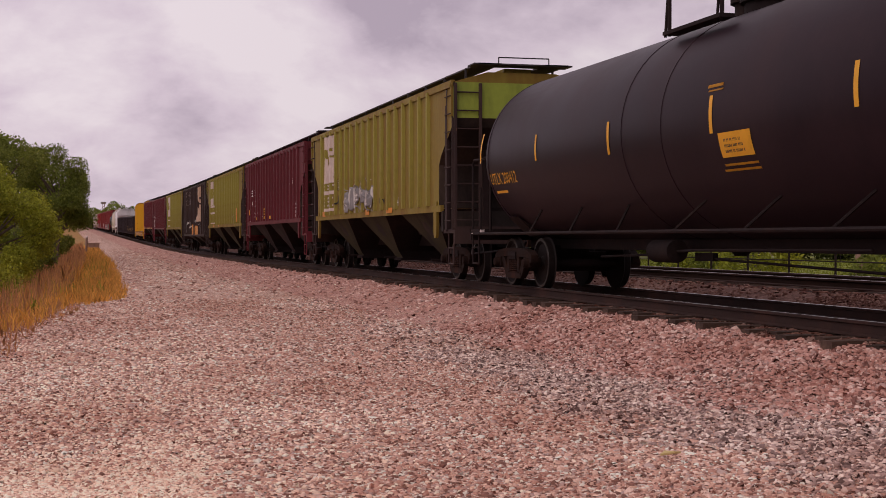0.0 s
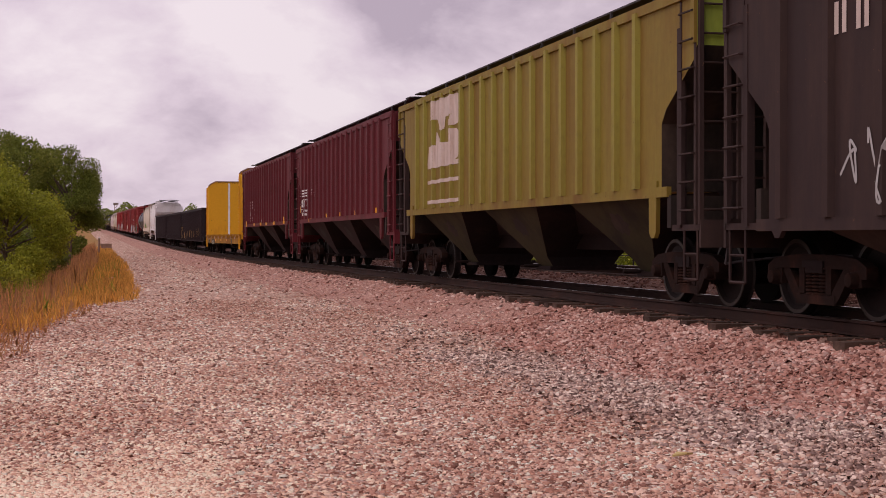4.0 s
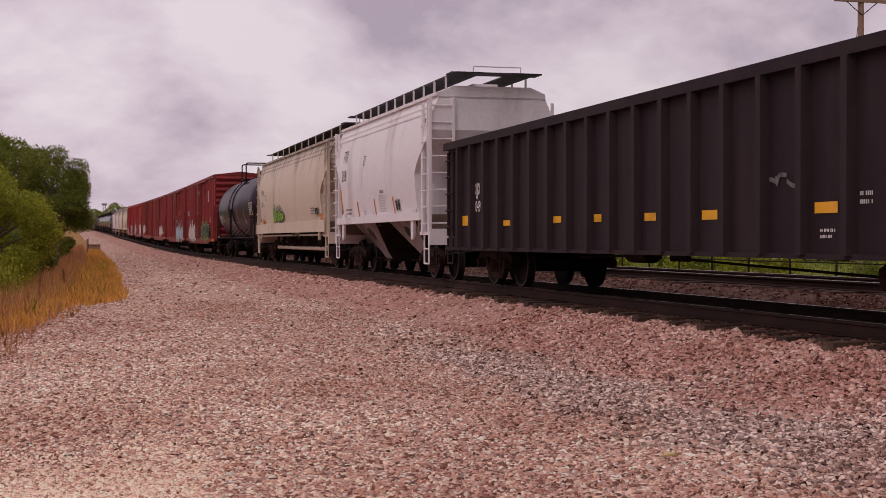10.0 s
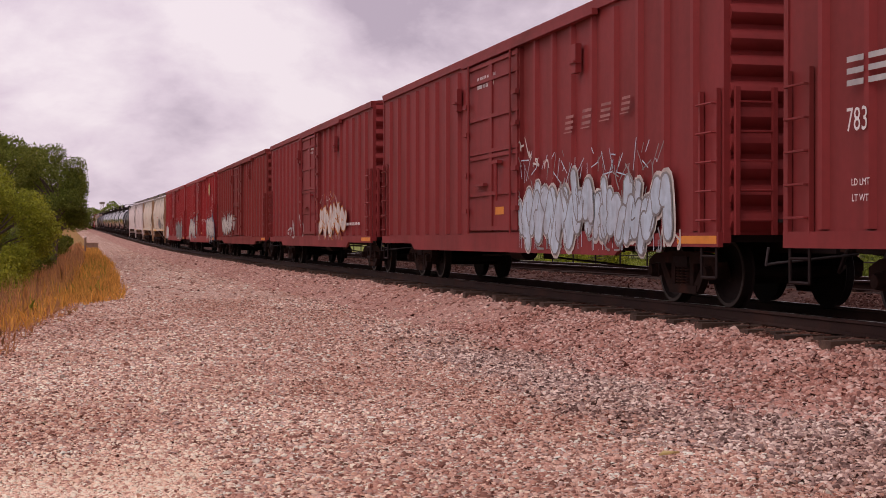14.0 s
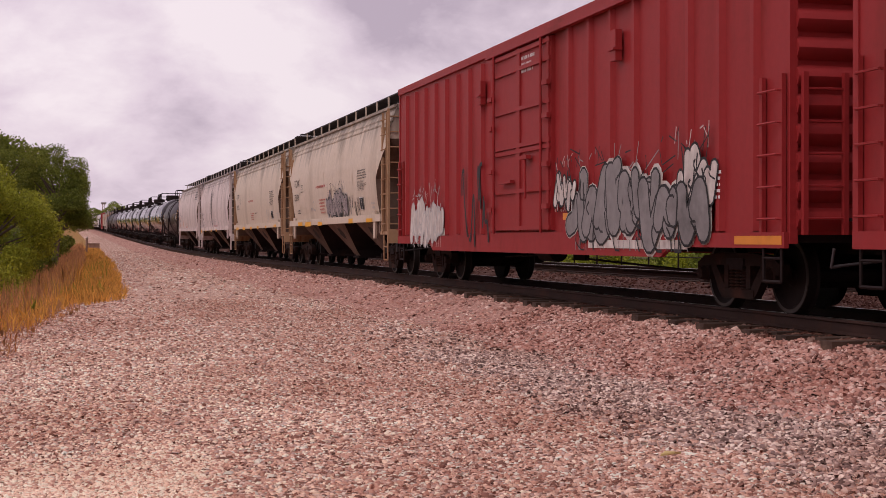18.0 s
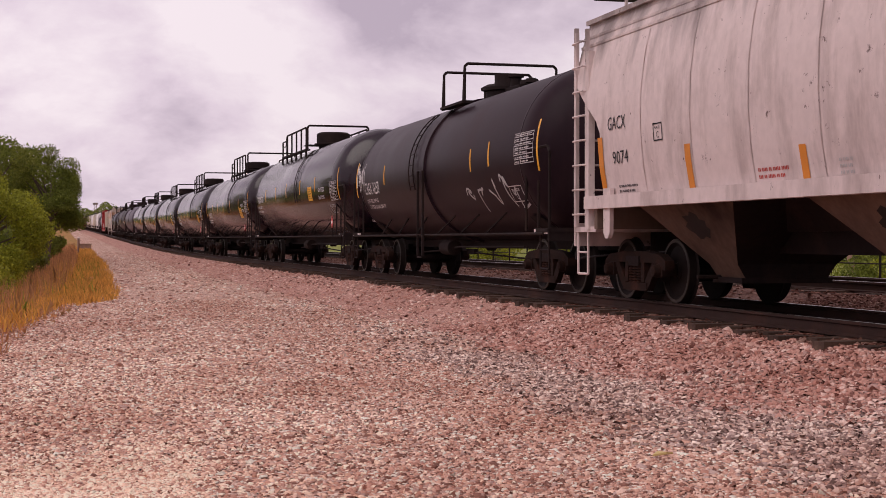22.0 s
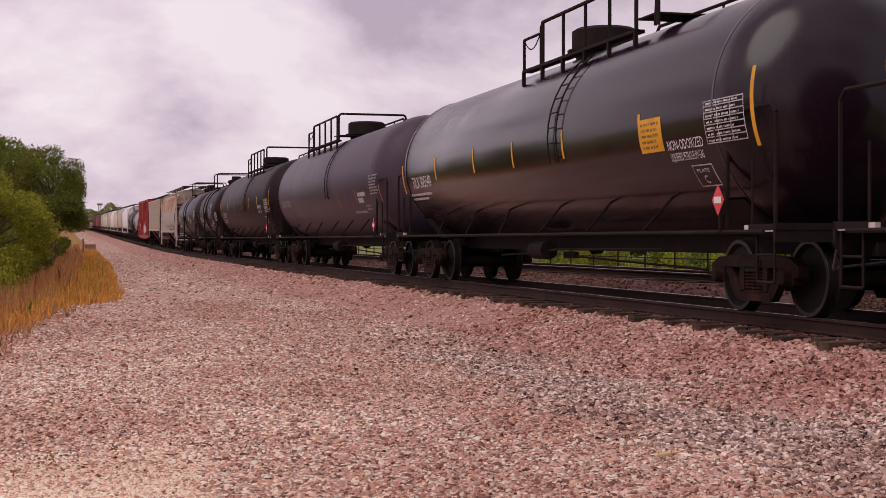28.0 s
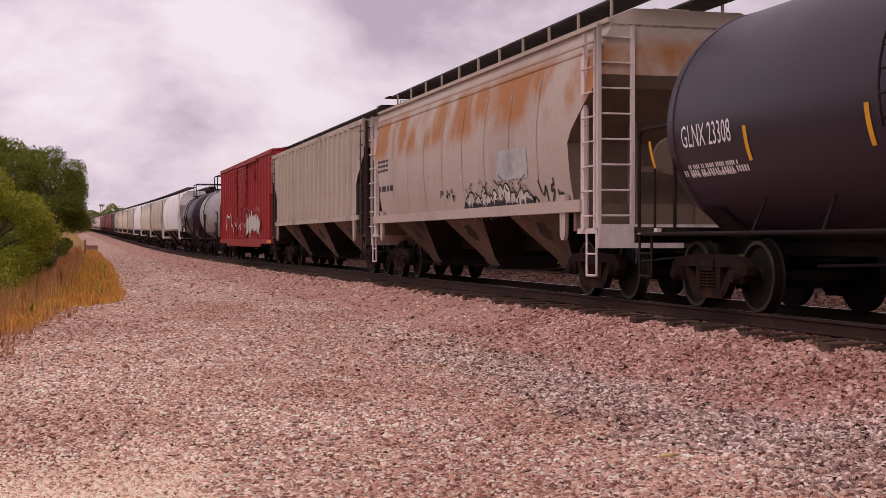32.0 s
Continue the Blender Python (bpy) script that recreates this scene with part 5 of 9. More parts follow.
def boxcar(L, mat, label="", top=4.48, ribs=8):
    car = thing("boxcar", label, "boxcar", "cars of the freight train")
    half = L / 2
    body = part("body", Shape().box(-1.46, 1.46, -half, half, 0.95, top), mat, car, angle=0)
    part("roof", Shape().prism([(-1.52, top - 0.03), (-1.52, top + 0.03), (0, top + 0.20), (1.52, top + 0.03), (1.52, top - 0.03)], -half - 0.03, half + 0.03, "y"), mat, car)
    for i in range(14):
        y = -half + (i + 0.5) * L / 14
        part("roof_rib", Shape().prism([(-1.2, top + 0.06), (0, top + 0.20), (1.2, top + 0.06), (1.15, top + 0.09), (0, top + 0.235), (-1.15, top + 0.09)], y - 0.05, y + 0.05, "y"), mat, car)
    for flip in (pose(0, 0, 0), TURN):
        part("side_sill", Shape().prism([(-half, 0.98), (half, 0.98), (half, 0.80), (half - 3.1, 0.80), (half - 3.4, 0.66), (-half + 3.4, 0.66), (-half + 3.1, 0.80), (-half, 0.80)], -1.53, -1.47, "x"), mat, body, at=flip)
    rib = Shape().prism([(-1.525, -0.045), (-1.455, -0.10), (-1.455, 0.10), (-1.525, 0.045)], 1.0, top - 0.2, "z").mesh("side_post", mat)
    for k in (-1, 1):
        for i in range(ribs):
            y = k * (2.15 + (half - 2.35) * (i + 0.35) / ribs)
            for m in (pose(0, y, 0), TURN @ pose(0, y, 0)):
                part("side_post", rib, mat, body, at=m)
    part("eave_plate", Shape().box(-1.52, -1.455, -half, half, top - 0.12, top - 0.03), mat, body)
    door = part("door", Shape().box(-1.53, -1.45, -1.70, 1.70, 1.05, top - 0.22), mat, car, "plug door with locking bars")
    for y in (-1.6, -0.05, 0.05, 1.6):
        part("door_stile", Shape().box(-1.565, -1.525, y - 0.05, y + 0.05, 1.05, top - 0.22), mat, door)
    for z in (1.1, 1.75, 2.45, 2.55, 3.2, 3.9, top - 0.28):
        part("door_rail", Shape().box(-1.57, -1.528, -1.68, 1.68, z - 0.035, z + 0.035), mat, door)
    for y in (-1.35, 1.35):
        part("locking_bar", Shape().rod((-1.60, y, 1.0), (-1.60, y, top - 0.2), 0.022, 7), mat, door)
    for z in (1.45, 2.15, 2.95, 3.5):
        for y in (-1.585, 1.585):
            part("hinge_bracket", Shape().box(-1.62, -1.55, y - 0.135, y + 0.135, z - 0.04, z + 0.04), mat, door)
    part("door_handle", Shape().box(-1.66, -1.56, -0.75, -0.35, 2.28, 2.34).rod((-1.62, -0.6, 1.6), (-1.62, -0.6, 2.3), 0.02), mat, door)
    part("door_lever", Shape().box(-1.64, -1.56, 0.2, 0.9, 1.9, 1.95), mat, door)
    part("door_track", Shape().box(-1.60, -1.50, -5.4, 1.9, top - 0.20, top - 0.11), mat, car)
    part("door_track", Shape().box(-1.533, -1.47, -5.4, 1.9, 0.96, 1.02), mat, car)
    for y in (-4.6, 2.3):
        part("door_stop", Shape().box(-1.6, -1.5, y - 0.1, y + 0.1, top - 1.0, top - 0.55).box(-1.64, -1.5, y - 0.12, y + 0.12, top - 0.85, top - 0.82), mat, body)
    n = 11
    for k in (-1, 1):
        for i in range(n):
            z = 1.12 + (top - 1.3) * i / (n - 1)
            part("end_corrugation", Shape().prism([(k * half, z - 0.13), (k * (half + 0.07), z - 0.08), (k * (half + 0.10), z), (k * (half + 0.07), z + 0.08), (k * half, z + 0.13)], -1.40, 1.40, "x"), mat, body)
        part("end_post", Shape().box(-1.48, -1.38, k * half - 0.02, k * (half + 0.06) + 0.02, 0.85, top), mat, body)
        part("end_post", Shape().box(1.38, 1.48, k * half - 0.02, k * (half + 0.06) + 0.02, 0.85, top), mat, body)
        ladder(car, -1.52, k * (half - 0.08), k * (half - 0.55), 0.95, 2.75, 5, mat, name="side_ladder")
        ladder_across(car, k * (half + 0.14), -1.35, -0.85, 0.95, 2.75, 5, mat)
        step_iron(car, -1.5, k * (half - 0.32), 0.42, 0.95, M_STEEL)
        part("crossover_platform", Shape().box(-0.8, 0.8, min(k * half, k * (half + 0.42)), max(k * half, k * (half + 0.42)), 1.10, 1.14), M_STEEL, car)
        truck(car, k * (half - 2.1), 0.88)
    part("end_stripe", Shape().box(-1.536, -1.53, -half + 0.05, -half + 1.2, 0.84, 0.94), M_ORANGE, body, "orange reflector strip")
    part("floor_frame", Shape().box(-1.3, 1.3, -half + 0.1, half - 0.1, 0.86, 0.97), M_STEEL, car)
    underframe(car, L + 1.0)
    brake_gear(car, 0.9, 0.66)
    return car


# ---- gondolas, bulkhead flat car ----


def gondola(L, mat, label="", top=2.84):
    car = thing("gondola_car", label, "gondola car", "cars of the freight train")
    half = L / 2
    body = part("body", Shape().box(-1.45, 1.45, -half + 0.01, half - 0.01, 0.98, 1.06), mat, car, "gondola floor and walls", angle=0)
    part("side_wall", Shape().box(-1.46, -1.40, -half, half, 0.74, top), mat, body, angle=0)
    part("side_wall", Shape().box(1.40, 1.46, -half, half, 0.74, top), mat, body, angle=0)
    part("end_wall", Shape().box(-1.40, 1.40, -half, -half + 0.06, 1.0, top), mat, body, angle=0)
    part("end_wall", Shape().box(-1.40, 1.40, half - 0.06, half, 1.0, top), mat, body, angle=0)
    for x in (-1.5, 1.5):
        part("top_chord", Shape().box(x - 0.07, x + 0.07, -half - 0.02, half + 0.02, top - 0.05, top + 0.10), mat, body)
        part("side_sill", Shape().box(x - 0.03, x + 0.03, -half, half, 0.70, 0.76), mat, body)
    for k in (-1, 1):
        part("end_chord", Shape().box(-1.5, 1.5, k * half - 0.06, k * half + 0.06, top - 0.05, top + 0.10), mat, body)
        for x in (-0.9, -0.3, 0.3, 0.9):
            part("end_rib", Shape().box(x - 0.06, x + 0.06, min(k * half, k * (half + 0.1)), max(k * half, k * (half + 0.1)), 1.0, top), mat, body)
        for z in (1.4, 1.9, 2.4):
            part("end_rib", Shape().box(-1.45, 1.45, min(k * half, k * (half + 0.07)), max(k * half, k * (half + 0.07)), z - 0.07, z + 0.07), mat, body)
        ladder(car, -1.5, k * (half - 0.10), k * (half - 0.50), 1.0, top - 0.1, 5, mat, name="side_ladder")
        ladder_across(car, k * (half + 0.14), -1.4, -0.95, 1.0, top - 0.1, 5, mat)
        step_iron(car, -1.5, k * (half - 0.32), 0.42, 0.95, mat)
        truck(car, k * (half - 2.05))
    rib = Shape().prism([(-1.58, -0.06), (-1.455, -0.085), (-1.455, 0.085), (-1.58, 0.06)], 0.74, top - 0.05, "z").mesh("side_rib", mat)
    for i in range(19):
        y = -8.37 + 0.933 * i
        for m in (pose(0, y, 0), TURN @ pose(0, y, 0)):
            part("side_rib", rib, mat, body, at=m)
    underframe(car, L + 0.5)
    brake_gear(car, 1.0, 0.72)
    return car


def bulkhead_flat(L, mat, label="", top=4.52):
    car = thing("bulkhead_flat_car", label, "flat car", "cars of the freight train")
    half, short = L / 2, 1.05
    rear = half - short
    deck = part("deck", Shape().box(-1.45, 1.45, -half, rear, 1.08, 1.14), M_POLE, car, "worn timber deck")
    for flip, lo, hi in ((pose(0, 0, 0), -half, rear), (TURN, -rear, half)):
        sill = part("side_sill", Shape().prism([(lo, 1.12), (hi, 1.12), (hi, 0.72), (hi - 0.5, 0.66), (lo + 0.5, 0.66), (lo, 0.72)], -1.50, -1.44, "x"), M_OCHRESILL, car, "grimy ochre side sill with painted-in shade", at=flip)
        part("sill_flange", Shape().box(-1.56, -1.44, lo, hi, 1.09, 1.15), M_OCHRESILL, sill)
        pocket = Shape().box(-1.58, -1.50, -0.08, 0.08, 0.98, 1.10).box(-1.60, -1.56, -0.10, 0.10, 1.03, 1.16).mesh("stake_pocket", M_OCHRESILL)
        for i in range(24):
            part("stake_pocket", pocket, M_OCHRESILL, sill, at=pose(0, lo + 1.2 + (hi - lo - 2.4) * i / 23, 0))
        strap = Shape().pipe([(-1.60, 0.0, 1.04), (-1.61, 0.02, 0.98), (-1.60, 0.05, 0.92)], 0.02, 5).mesh("tie_down_strap", M_GREYWHITE)
        for i in range(8):
            part("tie_down_strap", strap, M_GREYWHITE, sill, at=pose(0, lo + 1.5 + (hi - lo - 3) * i / 7.3, 0))
    for k, end in ((-1, half), (1, rear)):
        y0, y1 = k * (end - 0.95), k * end
        a, b = min(y0, y1), max(y0, y1)
        ch = [(-1.46, 1.12), (-1.46, top - 0.30), (-1.36, top - 0.18), (-1.02, top), (1.02, top), (1.36, top - 0.18), (1.46, top - 0.30), (1.46, 1.12)]
        inner = y0 - k * 0.0
        head = part("bulkhead", Shape().prism(ch, min(inner, inner + k * 0.12), max(inner, inner + k * 0.12), "y"), mat, car, "yellow steel end bulkhead with chamfered top corners")
        part("top_cap", Shape().prism([(x * 1.005, z + 0.012) for x, z in ch[1:-1]] + [(x * 0.98, z - 0.04) for x, z in reversed(ch[1:-1])], min(inner, inner + k * 0.14) - 0.02, max(inner, inner + k * 0.14) + 0.02, "y"), M_POLE, head, "brown worn edge")
        for x in (-1.42, -0.5, 0.5, 1.42):
            part("rear_brace", Shape().prism([(y0 + k * 0.12, 1.12), (y0 + k * 0.12, top - 0.35), (y0 + k * 0.32, top - 0.35), (y1, 1.12)] if abs(x) < 1 else [(y0 + k * 0.12, 1.12), (y0 + k * 0.12, top - 0.32), (y0 + k * 0.62, top - 0.42), (y1, top - 0.9), (y1, 1.12)], x - 0.05, x + 0.05, "x"), mat, head)
        for z in (1.9, 2.7, 3.5):
            part("cross_brace", Shape().box(-1.4, 1.4, min(y0 + k * 0.12, y0 + k * 0.3), max(y0 + k * 0.12, y0 + k * 0.3), z - 0.06, z + 0.06), mat, head)
        ladder(car, -1.5, k * (end - 0.05), k * (end - 0.50), 0.9, top - 0.4, 9, mat, name="bulkhead_ladder")
        ladder_across(car, k * (end + 0.05), -1.4, -0.95, 0.9, 3.0, 6, mat)
        step_iron(car, -1.5, k * (end - 0.32), 0.42, 0.9, mat)
        truck(car, k * (end - 2.3))
    underframe(car, L + 0.4)
    brake_gear(car, 1.0, 0.62)
    part("fish_belly_sill", Shape().prism([(-9.0, 0.98), (9.0, 0.98), (9.0, 0.80), (6.6, 0.36), (-6.6, 0.36), (-9.0, 0.80)], -0.34, 0.34, "x"), M_STEEL, car, "deep black centre sill")
    part("cross_bearer", Shape().box(-1.4, 1.4, -0.1, 0.1, 0.70, 1.06).box(-1.4, 1.4, -4.1, -3.9, 0.72, 1.06).box(-1.4, 1.4, 3.9, 4.1, 0.72, 1.06), M_STEEL, car)
    return car


# ---- cars that stay far off, with fewer parts ----


def far_hopper(L, mat, label):
    car = thing("covered_hopper_car", label, "hopper car", "cars of the freight train")
    half = L / 2
    part("body", hopper_body(PROFILE_ROUND, half, 1.5, 4.16), mat, car, angle=25)
    part("roof", Shape().prism([(-1.26, 4.12), (-0.9, 4.40), (0.9, 4.40), (1.26, 4.12)], -half, half, "y"), mat, car)
    part("roof_walkway", Shape().box(-0.95, -0.35, -half - 0.3, half + 0.3, 4.62, 4.66).box(0.35, 0.95, -half - 0.3, half + 0.3, 4.62, 4.66), M_MESHDECK, car)
    chutes(car, half, 3, M_SOOTSHADE, 1.5, 1.05)
    for k in (-1, 1):
        part("end_platform", Shape().box(-1.48, 1.48, min(k * half, k * (half - 0.9)), max(k * half, k * (half - 0.9)), 0.95, 1.10), mat, car)
        ladder(car, -1.5, k * (half - 0.55), k * (half - 0.10), 1.1, 4.2, 8, mat)
        truck(car, k * (half - 1.75))
    part("centre_sill", Shape().box(-0.22, 0.22, -half - 0.6, half + 0.6, 0.72, 1.06), M_STEEL, car)
    return car


def far_tank(L, mat, label):
    car = thing("tank_car", label, "tank car", "cars of the freight train")
    T = L / 2
    part("tank", Shape().lathe([(-T, 0.3), (-T + 0.2, 1.0), (-T + 0.75, 1.5), (T - 0.75, 1.5), (T - 0.2, 1.0), (T, 0.3)], 32, "y", (0, 0, 2.4)), mat, car)
    part("valve_dome", Shape().lathe([(3.8, 0.55), (4.3, 0.55), (4.32, 0.1)], 16, "z"), M_STEEL, car)
    part("railing", Shape().pipe([(-1, -2, 3.8), (-1, -2, 4.8), (-1, 2, 4.8), (-1, 2, 3.8)], 0.03), M_STEEL, car)
    part("centre_sill", Shape().box(-1.4, 1.4, -T - 0.7, T + 0.7, 0.95, 1.06), M_STEEL, car)
    for k in (-1, 1):
        truck(car, k * (T - 1.6))
    return car
# ---- marks that only some cars carry ----
M_DIRTSTREAK = material("dark_running_dirt", (0.15, 0.12, 0.12), 0.8, tint=(0.33, 0.28, 0.28), amount=0.8, scale=3, stretch=(1, 3, 0.6), fine=10, spread=0.2)
M_FADEDORANGE = material("faded_orange_tape", (0.40, 0.13, 0.03), 0.7, fine=8, spread=0.15)
M_TANKGREY = paint("pale_grey_tank_paint", (0.34, 0.31, 0.32), (0.2, 0.17, 0.17), 0.5, 0.55)
ON_LPG = on_tank(1.6, 2.56)
ROUND_W = on_profile([(w, 1.50 + (z - 1.56) * (4.20 - 1.50) / 2.6) for w, z in PROFILE_ROUND])
ROUND_M = on_profile([(w, 1.50 + (z - 1.56) * (4.12 - 1.50) / 2.6) for w, z in PROFILE_ROUND])
ROUND_N = on_profile([(w, 1.50 + (z - 1.56) * (4.02 - 1.50) / 2.6) for w, z in PROFILE_ROUND], 0.04)


def brand_bars(car, put, u0, u1, v0, v1, mat, slant, count=4):
    """A row of painted bars on a car's side."""
    w, h = (u1 - u0) / count, v1 - v0
    s = Shape()
    for i in range(count):
        a = u0 + i * w
        lo = v0 + (0.22 if slant else 0.0) * h
        tilt = lambda u, v, k=0, lo=lo: put(u + slant * (v - lo), v, k)
        n = 3 if count in (1, 4) else 2
        for j in range(n):
            if count in (1, 4):
                t = (v1 - lo) / 5
                grid_mark(s, tilt, a, a + 0.78 * w, lo + 2 * j * t, lo + (2 * j + 1) * t)
            else:
                grid_mark(s, tilt, a + 0.36 * j * w, a + (0.36 * j + 0.2) * w, lo, v1)
        if slant:
            grid_mark(s, put, a - 0.05, a + 0.7 * w, v0 + 0.03 * h, v0 + 0.10 * h)
    part("owner_mark", s, mat, car, "pale painted bars", angle=0)


UPPER_SLAB = [(0.1, 1.0), (0.92, 1.0), (0.98, 0.97), (1.0, 0.93), (1.0, 0.59), (0.97, 0.56), (0.88, 0.53), (0.7, 0.53), (0.71, 0.63), (0.78, 0.63), (0.81, 0.7), (0.58, 0.7), (0.53, 0.49), (0.41, 0.53), (0.32, 0.7), (0.1, 0.71)]
LOWER_SLAB = [(0.3, 0.51), (0.44, 0.31), (0.7, 0.29), (0.68, 0.49), (0.9, 0.47), (0.96, 0.42), (0.99, 0.36), (0.99, 0.16), (0.94, 0.04), (0.85, 0.0), (0.0, 0.0), (0.05, 0.29), (0.14, 0.29), (0.27, 0.29)]


def slab_emblem(car, half, u0, u1, v0, v1, mat):
    """A large emblem of the owner: two slabs with a slanting gap between."""
    polys = [[(u0 + a * (u1 - u0), v0 + b * (v1 - v0)) for a, b in p] for p in (UPPER_SLAB, LOWER_SLAB)]
    ribbed_paint(car, "emblem", half, polys, mat, "pale slab-shaped emblem, dirt-streaked")


def ribbed_bars(car, half, rects, mat):
    ribbed_paint(car, "stencil_line", half, [[(a, c), (b, c), (b, d), (a, d)] for a, b, c, d in rects], mat)


def rust_dome(car, half, u0, u1, v0, v1, seed):
    """Bare rust that has eaten up from the sill, with a darker rim."""
    rng = random.Random(seed)
    n = 14
    top = [(u0 + (u1 - u0) * i / n, v0 + (v1 - v0) * (1 - abs(2 * i / n - 1) ** 2.6) * rng.uniform(0.72, 1.0)) for i in range(n + 1)]
    ribbed_paint(car, "rust_patch", half, [[(u0, v0 - 0.001)] + top + [(u1, v0 - 0.001)]], M_RUSTPALE, "peeled orange rust patch")
    ribbed_paint(car, "rust_rim", half, [top + [(u, v + 0.03 + 0.05 * rng.random()) for u, v in reversed(top)]], M_RUSTPATCH)


M_RUSTPALE = material("peeled_orange_primer", (0.52, 0.22, 0.06), 0.85, tint=(0.62, 0.38, 0.20), amount=0.8, scale=3, stretch=(1, 1, 0.3), fine=14, spread=0.2)


def outline_box(car, put, u0, u1, v0, v1, mat):
    t = 0.018
    mark(car, "stencil_box", put, [(u0, u1, v0, v0 + t), (u0, u1, v1 - t, v1), (u0, u0 + t, v0 + t, v1 - t), (u1 - t, u1, v0 + t, v1 - t)], mat)
    w, h = u1 - u0, v1 - v0
    lettering(car, put, "PLATE", u0 + 0.16 * w, v0 + 0.66 * h, 0.16 * h, mat, 0.68 * w / (5 * 0.62 * 0.16 * h / 0.69 * 0.98))
    lettering(car, put, "C", u0 + 0.34 * w, v0 + 0.16 * h, 0.36 * h, mat, 1.0)


def data_table(car, put, u0, u1, v0, v1, mat, seed):
    """A ruled stencil table with print in its rows."""
    t, n, h = 0.014, 7, (v1 - v0) / 7
    rules = [(u0, u1, v0 + i * h, v0 + i * h + t) for i in range(n)] + [(u0, u1, v1 - t, v1)]
    posts = [(u0 + k * (u1 - u0) - t / 2, u0 + k * (u1 - u0) + t / 2, v0, v1) for k in (0.0, 0.34, 0.67, 1.0)]
    mark(car, "stencil", put, rules + posts, mat)
    lines_of_print(car, put, u0 + 0.03, u1 - 0.03, v0, v1, n, mat, seed, 0.62)


def notice_plate(car, put, u0, u1, v0, v1):
    p = mark(car, "notice_plate", put, [(u0, u1, v0, v1)], M_INK, "black stencil panel with white frame", 0.002)
    t = 0.025
    mark(p, "frame", put, [(u0, u1, v0, v0 + t), (u0, u1, v1 - t, v1), (u0, u0 + t, v0 + t, v1 - t), (u1 - t, u1, v0 + t, v1 - t), ((u0 + u1) / 2 - t / 2, (u0 + u1) / 2 + t / 2, v0 + t, v1 - t)], M_LETTER, "", 0.005)


def ellipse(put, u0, u1, v0, v1, k, hole=0.0, n=40):
    s = Shape()
    cu, cv, a, b = (u0 + u1) / 2, (v0 + v1) / 2, (u1 - u0) / 2, (v1 - v0) / 2
    pts = [(math.cos(i * math.tau / n), math.sin(i * math.tau / n)) for i in range(n)]
    s.v = [put(cu + a * x, cv + b * y, k) for x, y in pts] + [put(cu + a * x * hole, cv + b * y * hole, k) for x, y in pts]
    s.f = [(i, (i + 1) % n, n + (i + 1) % n, n + i) for i in range(n)]
    return s


def round_emblem(car, put, u0, u1, v0, v1):
    e = part("emblem", ellipse(put, u0, u1, v0, v1, 0.004, 0.78), M_LETTER, car, "white ring emblem with a cross", angle=0)
    cu, cv, w, h = (u0 + u1) / 2, (v0 + v1) / 2, u1 - u0, v1 - v0
    mark(e, "cross", put, [(cu - 0.14 * w, cu + 0.14 * w, cv - 0.38 * h, cv - 0.1 * h), (cu - 0.14 * w, cu + 0.14 * w, cv + 0.1 * h, cv + 0.38 * h), (cu - 0.38 * w, cu + 0.38 * w, cv - 0.07 * h, cv + 0.07 * h)], M_LETTER, "", 0.005)


def oval_spot(car, put, u0, u1, v0, v1):
    part("emblem", ellipse(put, u0, u1, v0, v1, 0.004, 0.02), M_STRIPEPALE, car, "faded cream oval", angle=0)


M_STRIPEPALE = material("faded_cream_paint", (0.55, 0.42, 0.18), 0.6, fine=8, spread=0.1)


def hazard_placard(car, u, v):
    """A red diamond, upright in a holder beside the tank's foot."""
    s = Shape()
    s.prism([(-u, v + 0.19), (-u + 0.16, v), (-u, v - 0.19), (-u - 0.16, v)], -1.575, -1.57, "x")
    p = part("hazard_placard", s, M_PLACARD, car, "red diamond hazard placard", angle=0)
    put = on_side(-1.575, 0.002)
    mark(p, "legend", put, [(u - 0.10, u + 0.10, v - 0.04, v + 0.04)], M_LETTER, "", 0.003)
    part("holder", Shape().box(-1.568, -1.555, -u - 0.06, -u + 0.06, v - 0.16, v + 0.16).rod((-1.55, -u, 1.0), (-1.55, -u, v), 0.02, 6), M_STEEL, p)


def flat_car_marks(car):
    """The notice and the white stripe on the rear bulkhead's face."""
    face = max((o for o in car.children if o.name.startswith("bulkhead") and "ladder" not in o.name), key=lambda o: max(v.co.y for v in o.data.vertices))
    y = min(v.co.y for v in face.data.vertices) - 0.006
    put = lambda u, v, k=0: (u, y - k, v)
    mark(face, "centre_stripe", put, [(-0.24, -0.11, 1.16, 4.40)], M_LETTER, "white centre stripe")
    lettering(face, put, "CAR NOT TO BE LOADED ABOVE BULKHEAD", -0.96, 4.405, 0.085, M_LETTERDARK, 0.84)
    s = Shape()
    for x in (-1.28, -0.42, 0.82, 0.98, 1.32):
        for z in (1.45, 2.05):
            s.box(x - 0.018, x + 0.018, y - 0.004, y + 0.004, z - 0.018, z + 0.018)
    part("bolts", s, M_STEEL, face)["kind"] = "stuff"


def again(car, label="", was=None, now=None, more=None):
    """A copy of a bare car, painted anew where told."""
    c = copy_bare(car)
    if label:
        c["label"] = label
    swap = dict(more or {})
    if was is not None:
        swap[was] = now
    for o in c.children_recursive:
        for slot in o.material_slots:
            if slot.material in swap:
                paint_now = swap[slot.material]
                slot.link = "OBJECT"
                slot.material = paint_now
    return c


MARKS = ("reflector", "stencil", "lettering", "small_print", "graffiti", "orange_patch", "owner_mark", "emblem", "notice_plate", "warning_panel", "hazard", "painted_panel", "paint_", "rust_", "chalk_", "dirt_", "stencil_panel")


